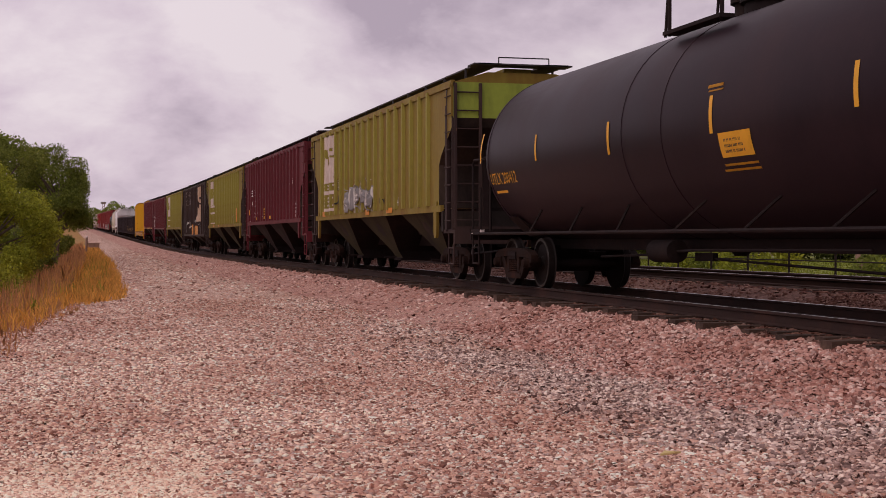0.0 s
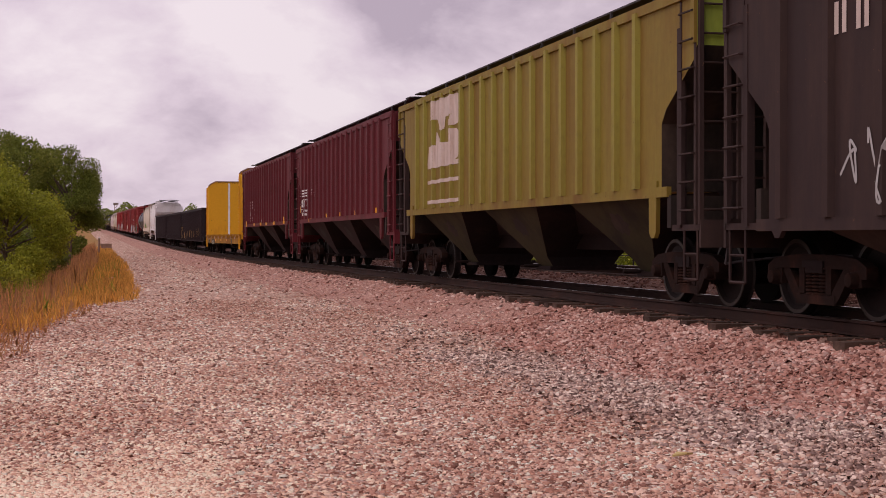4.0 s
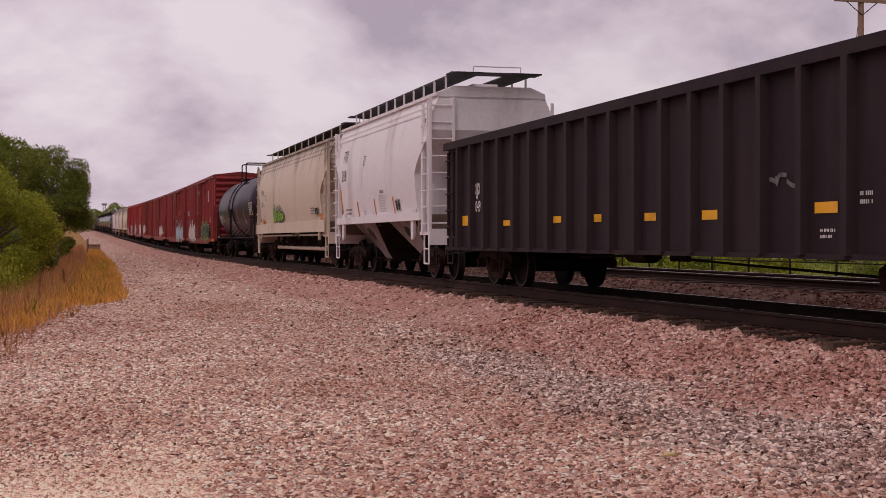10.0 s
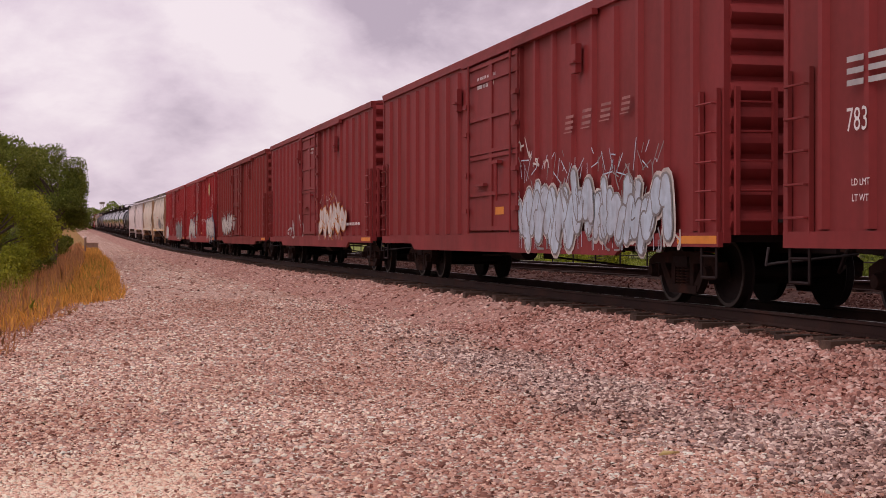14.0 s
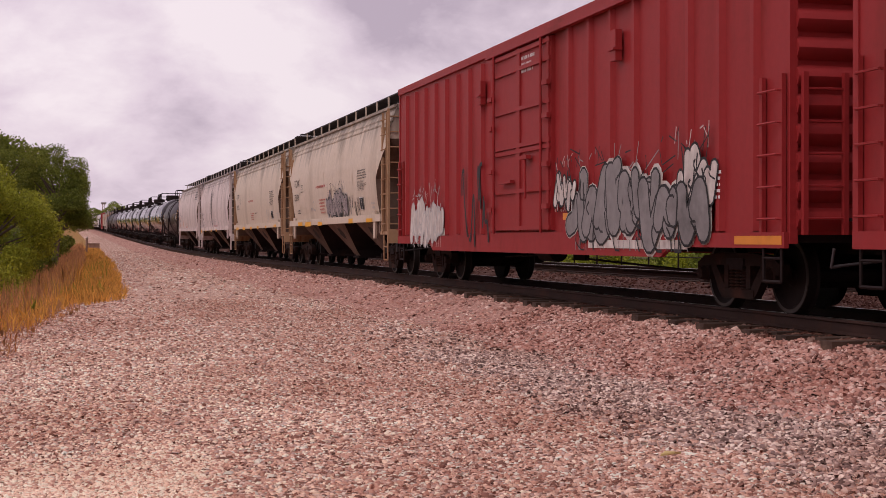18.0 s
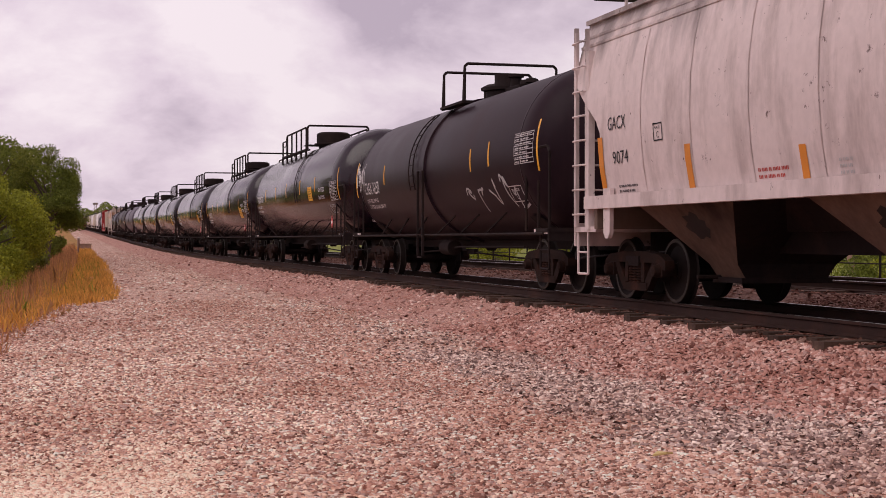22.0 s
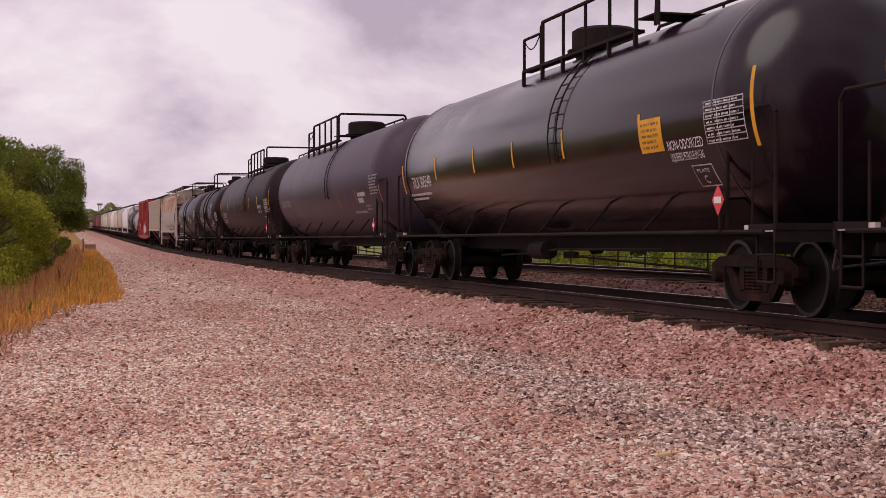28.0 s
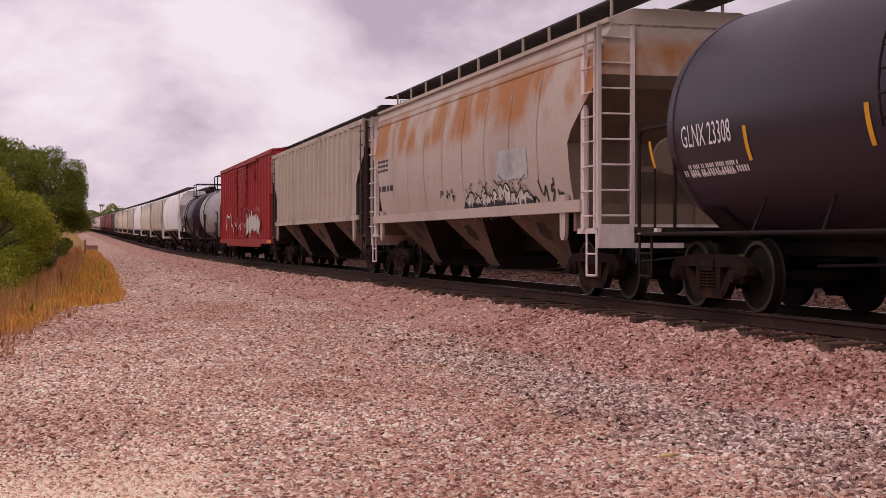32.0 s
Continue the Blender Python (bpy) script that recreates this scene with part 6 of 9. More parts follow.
def copy_bare(car):
    """copy_thing() without the marks that are painted on that car alone."""
    c = copy_thing(car, pose(0, 0, 0))
    for o in list(c.children):
        if o.name.startswith(MARKS):
            for q in list(o.children_recursive):
                bpy.data.objects.remove(q)
            bpy.data.objects.remove(o)
    return c


# ---- the cars in their order, each with the place of its middle at the start ----
TRAIN = []
car_a = tank_car(17.56, M_TANKBROWN, style="plain", label="grimy brown-black tank car with amber reflector stripes", tank_len=16.60)
TRAIN.append((car_a, 18.27))
mark(car_a, "reflector_tape", on_tank(), [(-7.86, -7.78, 2.35, 2.92), (-4.57, -4.49, 2.23, 2.67), (-1.24, -1.15, 2.14, 2.62), (2.20, 2.29, 2.20, 2.67), (5.54, 5.63, 2.23, 2.70)], M_STRIPE)
lettering(car_a, on_tank(), "UTLX 200412", -7.32, 1.91, 0.21, M_STRIPE, 0.89)
mark(car_a, "warning_panel", on_tank(), [(2.41, 3.25, 1.88, 2.19)], M_STRIPE, "yellow warning panel")
lines_of_print(car_a, on_tank(), 2.51, 3.17, 1.92, 2.13, 3, M_LETTERDARK, 2)
mark(car_a, "stencil", on_tank(), [(2.40, 3.27, 1.77, 1.80), (2.34, 3.28, 1.70, 1.73), (2.11, 2.53, 2.77, 2.81), (2.14, 2.55, 2.72, 2.74), (-7.19, -6.52, 1.73, 1.78)], M_STRIPE)
car_b = ribbed_hopper(17.70, M_BNGREEN, M_DARKCAR, "olive green ribbed covered hopper car, faded and grimy", chute_mat=M_CHUTEGREEN, rib_mat=M_RIBGREEN, end_paint=M_ENDGREEN)
TRAIN.append((car_b, 37.10))
slab_emblem(car_b, 18, -6.51, -4.67, 2.75, 4.02, M_PINKPAINT)
ribbed_bars(car_b, 18, [(-6.54, -4.62, 2.60, 2.75), (-6.54, -4.62, 2.25, 2.36), (-6.54, -4.62, 1.74, 1.83)], M_PINKPAINT)
lines_of_print(car_b, on_side(-1.505), -6.48, -4.67, 2.38, 2.57, 2, M_LETTER, 1)
lines_of_print(car_b, on_side(-1.505), -6.48, -4.67, 1.87, 2.20, 3, M_LETTER, 5)
graffiti(car_b, on_ribs(18), -3.0, 0.5, 1.62, 2.46, 4, M_CHALK, M_DARKGREY, 33, label="faded white sprayed graffiti with dark outlines")
scribble(car_b, on_ribs(18), 1.81, 2.25, 1.77, 1.99, M_INK, 4, 2, 0.035)
scribble(car_b, on_ribs(18), -4.37, -3.46, 1.70, 2.21, M_INK, 5, 2, 0.05)
mark(car_b, "orange_patch", on_side(-1.545), [(2.62, 3.30, 1.54, 1.67), (0.07, 0.54, 1.53, 1.67), (-6.54, -6.01, 1.58, 1.73)], M_ORANGE)
outline_box(car_b, on_side(-1.505), -4.22, -3.88, 2.35, 2.64, M_LETTER)
lettering(car_b, on_side(-1.505), "X4", 3.51, 1.70, 0.22, M_LETTER, 0.78)
car_c = ribbed_hopper(16.70, M_MAROON, None, "maroon ribbed covered hopper car with white markings", chute_mat=M_CHUTERED)
TRAIN.append((car_c, 55.52))
mark(car_c, "reflector_square", on_side(-1.545), [(-6.85, -6.46, 1.92, 2.15), (-4.62, -4.19, 1.68, 1.80), (-2.19, -1.69, 2.07, 2.13), (-2.19, -1.69, 1.97, 2.03), (-2.19, -1.69, 1.87, 1.92), (-2.19, -1.69, 1.70, 1.81), (-0.33, 0.12, 1.69, 1.81)], M_STRIPE)
brand_bars(car_c, on_ribs(18), -5.92, -4.70, 2.72, 2.98, M_LETTER, 0, 4)
lettering(car_c, on_ribs(18), "46", -5.92, 2.26, 0.27, M_LETTER, 0.85)
lettering(car_c, on_ribs(18), "25", -5.10, 2.26, 0.27, M_LETTER, 0.85)
outline_box(car_c, on_side(-1.505), -3.77, -3.48, 2.52, 2.79, M_LETTER)
lines_of_print(car_c, on_side(-1.505), -5.42, -4.19, 1.75, 2.05, 2, M_LETTER, 1)
lines_of_print(car_c, on_side(-1.505), -3.04, -2.54, 1.68, 1.85, 2, M_LETTER, 1)
lines_of_print(car_c, on_side(-1.505), -7.10, -6.46, 1.55, 1.68, 2, M_LETTER, 1)
brand_bars(car_c, on_side(-1.505), 3.14, 3.67, 2.77, 2.98, M_LETTER, 0.22, 1)
brand_bars(car_c, on_side(-1.505), 3.93, 4.45, 2.80, 3.00, M_LETTER, 0.22, 1)
brand_bars(car_c, on_side(-1.505), 4.70, 5.18, 2.83, 3.03, M_LETTER, 0.22, 1)
brand_bars(car_c, on_side(-1.505), 5.42, 5.89, 2.86, 3.05, M_LETTER, 0.22, 1)
lines_of_print(car_c, on_side(-1.505), 5.56, 6.69, 1.65, 2.20, 4, M_LETTER, 1)
car_d = again(car_b, "olive green ribbed covered hopper car, faded and grimy")
TRAIN.append((car_d, 73.44))
slab_emblem(car_d, 18, -6.25, -4.40, 2.70, 4.02, M_PINKPAINT)
ribbed_bars(car_d, 18, [(-6.30, -4.32, 2.59, 2.68), (-6.30, -4.32, 2.23, 2.33), (-6.30, -4.31, 1.69, 1.76)], M_PINKPAINT)
lettering(car_d, on_side(-1.505), "46789", -5.62, 2.33, 0.21, M_LETTER, 1.21)
lettering(car_d, on_side(-1.505), "LD LMT", -6.27, 2.13, 0.08, M_LETTER, 0.90)
lettering(car_d, on_side(-1.505), "LT WT", -6.27, 1.97, 0.09, M_LETTER, 0.91)
lettering(car_d, on_side(-1.505), "900", -4.54, 2.14, 0.08, M_LETTER, 1.13)
lettering(car_d, on_side(-1.505), "64100", -4.72, 1.98, 0.09, M_LETTER, 1.05)
lines_of_print(car_d, on_side(-1.505), -6.27, -5.02, 1.80, 1.92, 2, M_LETTER, 1)
outline_box(car_d, on_side(-1.505), -3.69, -3.41, 2.36, 2.62, M_LETTER)
mark(car_d, "orange_patch", on_side(-1.545), [(-7.02, -6.64, 1.91, 2.12), (-4.75, -4.29, 1.51, 1.66), (-2.08, -1.79, 1.52, 1.65)], M_ORANGE)
notice_plate(car_d, on_side(-1.505), 4.51, 5.12, 1.74, 2.09)
mark(car_d, "orange_patch", on_side(-1.545), [(5.89, 6.44, 1.70, 2.33)], M_ORANGE)
car_e = ribbed_hopper(16.70, M_DARKCAR, None, "sooty brown-black ribbed hopper car with rust patches", low=1.08, end_paint=M_ENDGREEN, ribs=14)
TRAIN.append((car_e, 91.36))
slab_emblem(car_e, 14, 2.61, 5.58, 1.91, 4.02, M_TANPAINT)
brand_bars(car_e, on_side(-1.505), -5.67, -1.47, 3.59, 3.96, M_PINKPAINT, 0, 10)
brand_bars(car_e, on_side(-1.505), -5.67, -2.19, 3.06, 3.40, M_PINKPAINT, 0, 8)
rust_dome(car_e, 14, -0.83, 0.42, 1.11, 1.90, 1144)
rust_dome(car_e, 14, 0.68, 3.71, 1.11, 1.73, 1108)
scribble(car_e, on_ribs(14), -4.02, -1.07, 1.46, 2.20, M_CHALK, 11, 3, 0.09)
scribble(car_e, on_ribs(14), -5.55, -4.02, 1.22, 2.18, M_GREY, 12, 3, 0.035)
scribble(car_e, on_ribs(14), 1.53, 2.22, 1.83, 2.16, M_GREY, 13, 2, 0.035)
mark(car_e, "reflector_tape", on_side(-1.505), [(6.50, 6.67, 1.12, 2.07)], M_ORANGE)
outline_box(car_e, on_side(-1.505), 6.06, 6.69, 1.26, 1.68, M_LETTER)
lines_of_print(car_e, on_side(-1.505), 5.05, 5.83, 1.32, 1.91, 5, M_LETTER, 1)
scribble(car_e, on_ribs(14), 3.71, 5.05, 1.14, 1.97, M_GREY, 14, 4, 0.035)
car_f = again(car_b, "olive green ribbed covered hopper car, faded and grimy")
TRAIN.append((car_f, 109.28))
slab_emblem(car_f, 18, -5.85, -2.98, 2.61, 4.01, M_PINKPAINT)
ribbed_bars(car_f, 18, [(-5.85, -2.98, 2.51, 2.61), (-5.85, -2.98, 2.16, 2.24), (-5.86, -2.99, 1.71, 1.79)], M_PINKPAINT)
car_g = again(car_c, "maroon ribbed covered hopper car with white markings")
TRAIN.append((car_g, 127.20))
SIDE = on_ribs(18)
brand_bars(car_g, SIDE, -6.82, -5.74, 2.42, 2.66, M_LETTER, 0, 4)
lettering(car_g, SIDE, "47", -6.84, 2.05, 0.30, M_LETTER, 0.85)
lettering(car_g, SIDE, "471", -6.26, 2.05, 0.30, M_LETTER, 0.85)
lettering(car_g, SIDE, "LD LMT", -6.82, 1.88, 0.10, M_LETTER, 0.9)
lettering(car_g, SIDE, "LT WT", -6.82, 1.74, 0.10, M_LETTER, 0.9)
lines_of_print(car_g, SIDE, -6.2, -5.7, 1.72, 1.99, 2, M_LETTER, 3)
outline_box(car_g, SIDE, -4.53, -4.27, 2.38, 2.67, M_LETTER)
mark(car_g, "reflector_square", SIDE, [(-7.42, -7.12, 1.86, 2.10), (-5.28, -4.90, 1.51, 1.63), (-1.9, -1.5, 1.62, 1.74), (0.6, 1.0, 1.62, 1.74), (3.1, 3.5, 1.62, 1.74), (5.9, 6.3, 1.62, 1.76)], M_STRIPE)
car_h = again(car_c, "maroon ribbed covered hopper car with white markings")
TRAIN.append((car_h, 145.12))
brand_bars(car_h, on_side(-1.505), 3.15, 3.61, 2.77, 3.10, M_LETTER, 0.22, 1)
brand_bars(car_h, on_side(-1.505), 3.91, 4.33, 2.80, 3.12, M_LETTER, 0.22, 1)
brand_bars(car_h, on_side(-1.505), 4.72, 5.13, 2.83, 3.13, M_LETTER, 0.22, 1)
brand_bars(car_h, on_side(-1.505), 5.55, 5.87, 2.85, 3.11, M_LETTER, 0.22, 1)
brand_bars(car_h, on_side(-1.505), -5.32, -4.00, 2.32, 2.66, M_LETTER, 0, 4)
lettering(car_h, on_side(-1.505), "467161", -5.32, 1.97, 0.31, M_LETTER, 0.75)
lines_of_print(car_h, on_side(-1.505), -5.32, -4.00, 1.70, 1.95, 2, M_LETTER, 1)
mark(car_h, "reflector_square", on_side(-1.545), [(-3.59, -3.13, 1.53, 1.64), (-1.19, -0.64, 1.51, 1.64), (0.79, 1.27, 1.51, 1.63), (3.21, 3.73, 1.51, 1.65), (6.29, 6.72, 1.66, 1.79), (6.20, 6.69, 1.52, 1.65), (-6.70, -6.24, 1.50, 1.76)], M_STRIPE)
notice_plate(car_h, on_side(-1.505), 4.79, 5.28, 1.67, 2.00)
lines_of_print(car_h, on_side(-1.505), -0.21, 0.38, 1.69, 2.03, 3, M_LETTER, 1)
lines_of_print(car_h, on_side(-1.505), -1.19, -0.57, 1.69, 1.82, 2, M_LETTER, 1)
lines_of_print(car_h, on_side(-1.505), 5.69, 5.96, 1.73, 1.97, 3, M_LETTER, 1)
lines_of_print(car_h, on_side(-1.505), 6.23, 6.69, 1.81, 2.11, 3, M_LETTER, 1)
outline_box(car_h, on_side(-1.505), -3.62, -3.22, 2.03, 2.29, M_LETTER)
lines_of_print(car_h, on_side(-1.505), 0.69, 1.27, 1.68, 1.80, 2, M_LETTER, 1)
car_i = bulkhead_flat(20.67, M_YELLOW, "yellow bulkhead flat car, empty, with timber deck")
TRAIN.append((car_i, 165.22))
flat_car_marks(car_i)
mark(car_i, "stencil_panel", on_side(-1.5), [(-5.64, -3.61, 0.58, 0.87)], M_INK)
lettering(car_i, on_side(-1.5, 0.012), "TTPX 81814", -5.51, 0.61, 0.23, M_LETTER, 0.87)
brand_bars(car_i, on_side(-1.5), 4.00, 4.70, 0.68, 0.95, M_BOXBROWN, 0, 3)
lettering(car_i, on_side(-1.5), "TSH7C", 2.27, 0.60, 0.11, M_LETTERDARK, 0.91)
notice_plate(car_i, on_side(-1.5), 5.94, 6.42, 0.61, 0.93)
notice_plate(car_i, on_side(-1.5), -7.56, -6.72, 0.62, 0.90)
mark(car_i, "reflector_square", on_side(-1.5), [(-3.44, -2.52, 0.76, 0.91), (0.03, 0.57, 0.78, 0.91), (3.20, 3.68, 0.80, 0.90)], M_STRIPE)
car_j = gondola(19.00, M_GONDOLA, "dusty black ribbed gondola car with chalky graffiti")
TRAIN.append((car_j, 186.70))
mark(car_j, "reflector_tape", on_side(-1.583), [(-9.32, -9.14, 0.85, 1.80), (-6.51, -6.32, 0.86, 1.31), (-4.89, -4.75, 0.84, 1.29), (-3.06, -2.91, 0.96, 1.43), (-1.21, -1.04, 0.97, 1.46), (0.84, 0.99, 0.96, 1.42), (2.73, 2.87, 0.98, 1.45), (5.53, 5.68, 1.03, 1.52), (7.17, 7.30, 1.10, 1.60)], M_STRIPE)
lettering(car_j, on_side(-1.465), "DJJX", -7.13, 1.68, 0.25, M_LETTER, 0.65)
lettering(car_j, on_side(-1.465), "8804", -7.13, 1.35, 0.25, M_LETTER, 0.65)
scribble(car_j, on_side(-1.465), -5.30, -3.82, 1.16, 1.87, M_FAINT, 20, 6, 0.045)
scribble(car_j, on_side(-1.465), -3.36, -1.29, 1.41, 1.87, M_FAINT, 21, 6, 0.045)
scribble(car_j, on_side(-1.465), 0.24, 0.78, 1.03, 1.52, M_FAINT, 22, 6, 0.045)
scribble(car_j, on_side(-1.465), 1.19, 2.59, 1.13, 1.93, M_FAINT, 23, 6, 0.045)
scribble(car_j, on_side(-1.465), 3.10, 4.61, 0.94, 2.03, M_FAINT, 24, 6, 0.045)
scribble(car_j, on_side(-1.465), 4.95, 5.53, 1.31, 1.91, M_FAINT, 25, 6, 0.045)
scribble(car_j, on_side(-1.465), 5.90, 6.24, 1.59, 1.89, M_FAINT, 26, 6, 0.045)
scribble(car_j, on_side(-1.465), 6.68, 7.23, 1.27, 2.12, M_FAINT, 27, 6, 0.045)
mark(car_j, "chalk_smear", on_side(-1.465), [(4.04, 4.55, 0.70, 0.79), (5.35, 6.07, 0.70, 0.79)], M_CHALK)
lines_of_print(car_j, on_side(-1.465), 6.05, 6.55, 0.88, 1.08, 3, M_LETTER, 1)
lines_of_print(car_j, on_side(-1.465), 0.35, 1.68, 0.85, 0.91, 1, M_LETTER, 1)
car_k = again(car_j)
TRAIN.append((car_k, 207.50))
mark(car_k, "reflector_square", on_side(-1.465), [(-9.00, -8.56, 0.92, 1.14), (-4.45, -4.13, 0.96, 1.07), (-1.67, -1.33, 0.91, 1.04), (1.23, 1.62, 0.92, 1.04), (3.97, 4.43, 0.88, 0.99), (6.70, 7.04, 0.95, 1.06), (-6.95, -6.64, 1.20, 1.31)], M_STRIPE)
lettering(car_k, on_side(-1.465), "DJJX", -7.31, 1.78, 0.25, M_LETTER, 0.69)
lettering(car_k, on_side(-1.465), "8049", -7.39, 1.37, 0.25, M_LETTER, 0.77)
lines_of_print(car_k, on_side(-1.465), 5.93, 6.31, 0.90, 1.05, 3, M_LETTER, 1)
scribble(car_k, on_side(-1.465), -5.43, -3.27, 1.35, 1.90, M_FAINT, 40, 6, 0.045)
scribble(car_k, on_side(-1.465), -1.88, -1.36, 1.40, 1.75, M_FAINT, 41, 6, 0.045)
scribble(car_k, on_side(-1.465), 1.21, 1.66, 1.41, 1.99, M_FAINT, 42, 6, 0.05)
scribble(car_k, on_side(-1.465), 1.88, 3.29, 1.27, 2.25, M_FAINT, 43, 6, 0.045)
scribble(car_k, on_side(-1.465), 3.85, 4.39, 1.24, 2.07, M_FAINT, 44, 6, 0.045)
scribble(car_k, on_side(-1.465), 4.71, 5.41, 1.16, 2.06, M_FAINT, 45, 6, 0.045)
scribble(car_k, on_side(-1.465), 5.73, 6.44, 1.29, 1.97, M_FAINT, 46, 6, 0.05)
scribble(car_k, on_side(-1.465), -0.05, 0.71, 0.78, 1.11, M_FAINT, 47, 6, 0.045)
car_l = again(car_j)
TRAIN.append((car_l, 228.40))
mark(car_l, "reflector_square", on_side(-1.465), [(-8.35, -7.92, 1.20, 1.40), (-5.57, -5.12, 1.17, 1.27), (-2.75, -2.36, 1.19, 1.30), (-0.92, -0.56, 1.18, 1.30), (1.09, 1.49, 1.17, 1.28), (2.94, 3.38, 1.16, 1.28), (5.74, 6.21, 1.19, 1.31)], M_STRIPE)
lettering(car_l, on_side(-1.465), "DJJX", -7.51, 1.79, 0.24, M_LETTER, 0.68)
lettering(car_l, on_side(-1.465), "8049", -7.51, 1.46, 0.22, M_LETTER, 0.75)
scribble(car_l, on_side(-1.465), 4.65, 5.39, 1.47, 1.68, M_FAINT, 51, 3, 0.05)
lines_of_print(car_l, on_side(-1.465), 5.84, 6.18, 0.91, 1.04, 2, M_LETTER, 1)
lines_of_print(car_l, on_side(-1.465), 6.62, 6.93, 1.25, 1.42, 2, M_LETTER, 1)
car_m = smooth_hopper(11.49, M_WHITE, "clean white two-bay covered hopper car", 2, 4.12, 3, ends=M_WHITE, dark=M_CHUTEGREY)
TRAIN.append((car_m, 245.20))
lettering(car_m, ROUND_M, "FTIX", -4.30, 3.14, 0.33, M_LETTERDARK, 0.66, slant=0.15)
lettering(car_m, ROUND_M, "2118", -4.39, 2.60, 0.31, M_LETTERDARK, 0.74)
outline_box(car_m, ROUND_M, -1.35, -1.08, 2.92, 3.17, M_LETTERDARK)
lettering(car_m, ROUND_M, "WARNING", 0.64, 2.10, 0.09, M_LETTERDARK, 0.82)
lines_of_print(car_m, ROUND_M, 0.53, 1.40, 1.62, 2.07, 7, M_GREY, 4)
lines_of_print(car_m, ROUND_M, -4.11, -3.15, 1.61, 1.82, 2, M_LETTERDARK, 1)
lines_of_print(car_m, ROUND_M, -1.64, -1.16, 1.60, 1.72, 2, M_GREY, 1)
lines_of_print(car_m, ROUND_M, -0.54, -0.17, 1.58, 1.67, 2, M_GREY, 1)
notice_plate(car_m, ROUND_M, 2.38, 2.86, 1.62, 1.90)
lines_of_print(car_m, ROUND_M, -0.38, 0.57, 1.25, 1.32, 1, M_LETTERDARK, 1)
mark(car_m, "reflector_tape", ROUND_M, [(-4.64, -4.48, 1.47, 2.38), (-2.35, -2.20, 1.51, 1.96), (-0.11, 0.01, 1.52, 1.98), (2.09, 2.20, 1.53, 1.99)], M_ORANGE)
car_n = smooth_hopper(16.98, M_CREAM, "cream pressure hopper car with lime graffiti", 4, 4.02, 4, bottom="pipe", ends=M_CREAM)
TRAIN.append((car_n, 260.66))
lettering(car_n, ROUND_N, "PMRX", -6.64, 2.71, 0.24, M_LETTERDARK, 0.84)
lettering(car_n, ROUND_N, "56604", -6.56, 2.24, 0.22, M_LETTERDARK, 0.67)
outline_box(car_n, ROUND_N, -5.31, -5.07, 2.48, 2.72, M_LETTERDARK)
mark(car_n, "orange_patch", ROUND_N, [(-6.74, -6.28, 1.54, 1.76), (-3.89, -3.42, 1.52, 1.64)], M_ORANGE)
lines_of_print(car_n, ROUND_N, -6.28, -5.63, 1.82, 2.01, 2, M_GREY, 1)
lines_of_print(car_n, ROUND_N, -7.48, -5.81, 1.24, 1.44, 2, M_GREY, 1)
lines_of_print(car_n, ROUND_N, -5.19, -4.60, 1.23, 1.36, 2, M_LETTERDARK, 1)
graffiti(car_n, ROUND_N, -3.27, -1.45, 1.51, 2.22, 3, M_LIME, M_INK, 61, M_CHALK)
graffiti(car_n, ROUND_N, -3.33, -1.13, 1.51, 2.16, 2, M_LIME, M_INK, 62)
graffiti(car_n, ROUND_N, 0.92, 2.60, 1.06, 1.37, 3, M_LIME, M_INK, 63)
notice_plate(car_n, ROUND_N, 6.26, 6.79, 1.71, 1.97)
mark(car_n, "orange_patch", ROUND_N, [(6.79, 7.62, 1.52, 1.74)], M_ORANGE)
lines_of_print(car_n, ROUND_N, 5.41, 6.22, 1.73, 2.00, 3, M_LETTERDARK, 1)
car_o = tank_car(15.88, M_TANKDULL, style="band", label="dull black tank car with white stencils", tank_len=14.92)
TRAIN.append((car_o, 278.29))
mark(car_o, "reflector_tape", on_tank(), [(-3.06, -2.98, 1.84, 2.20), (-0.33, -0.24, 1.82, 2.37), (1.71, 1.80, 1.87, 2.35), (4.39, 4.47, 1.90, 2.36), (7.57, 7.65, 2.00, 2.57)], M_STRIPE)
lettering(car_o, on_tank(), "ADMX 29202", -6.20, 1.82, 0.36, M_LETTER, 0.62)
lines_of_print(car_o, on_tank(), -6.32, -5.52, 1.44, 1.84, 3, M_LETTER, 1)
data_table(car_o, on_tank(), 6.41, 7.55, 2.00, 2.56, M_LETTER, 3)
outline_box(car_o, on_tank(), 5.99, 6.80, 1.51, 1.82, M_LETTER)
lines_of_print(car_o, on_tank(), 4.03, 4.62, 1.63, 1.81, 2, M_LETTER, 1)
lines_of_print(car_o, on_tank(), -1.13, -0.34, 1.57, 1.82, 2, M_LETTER, 1)
lines_of_print(car_o, on_tank(), 1.28, 1.67, 1.62, 1.83, 1, M_LETTER, 1)
car_p = boxcar(19.08, M_BOXRED, "oxide red boxcar with plug door and sprayed graffiti")
TRAIN.append((car_p, 297.26))
round_emblem(car_p, on_side(-1.532), 6.30, 6.94, 3.06, 3.71)
graffiti(car_p, on_side(-1.532), 1.47, 6.20, 0.71, 2.16, 4, M_INK, M_LIME, 71, M_VIOLET, thick=0.12)
graffiti(car_p, on_side(-1.532), -7.17, -1.89, 0.67, 2.09, 5, M_CHALK, M_DARKGREY, 72)
notice_plate(car_p, on_side(-1.532), 7.31, 7.84, 1.32, 1.69)
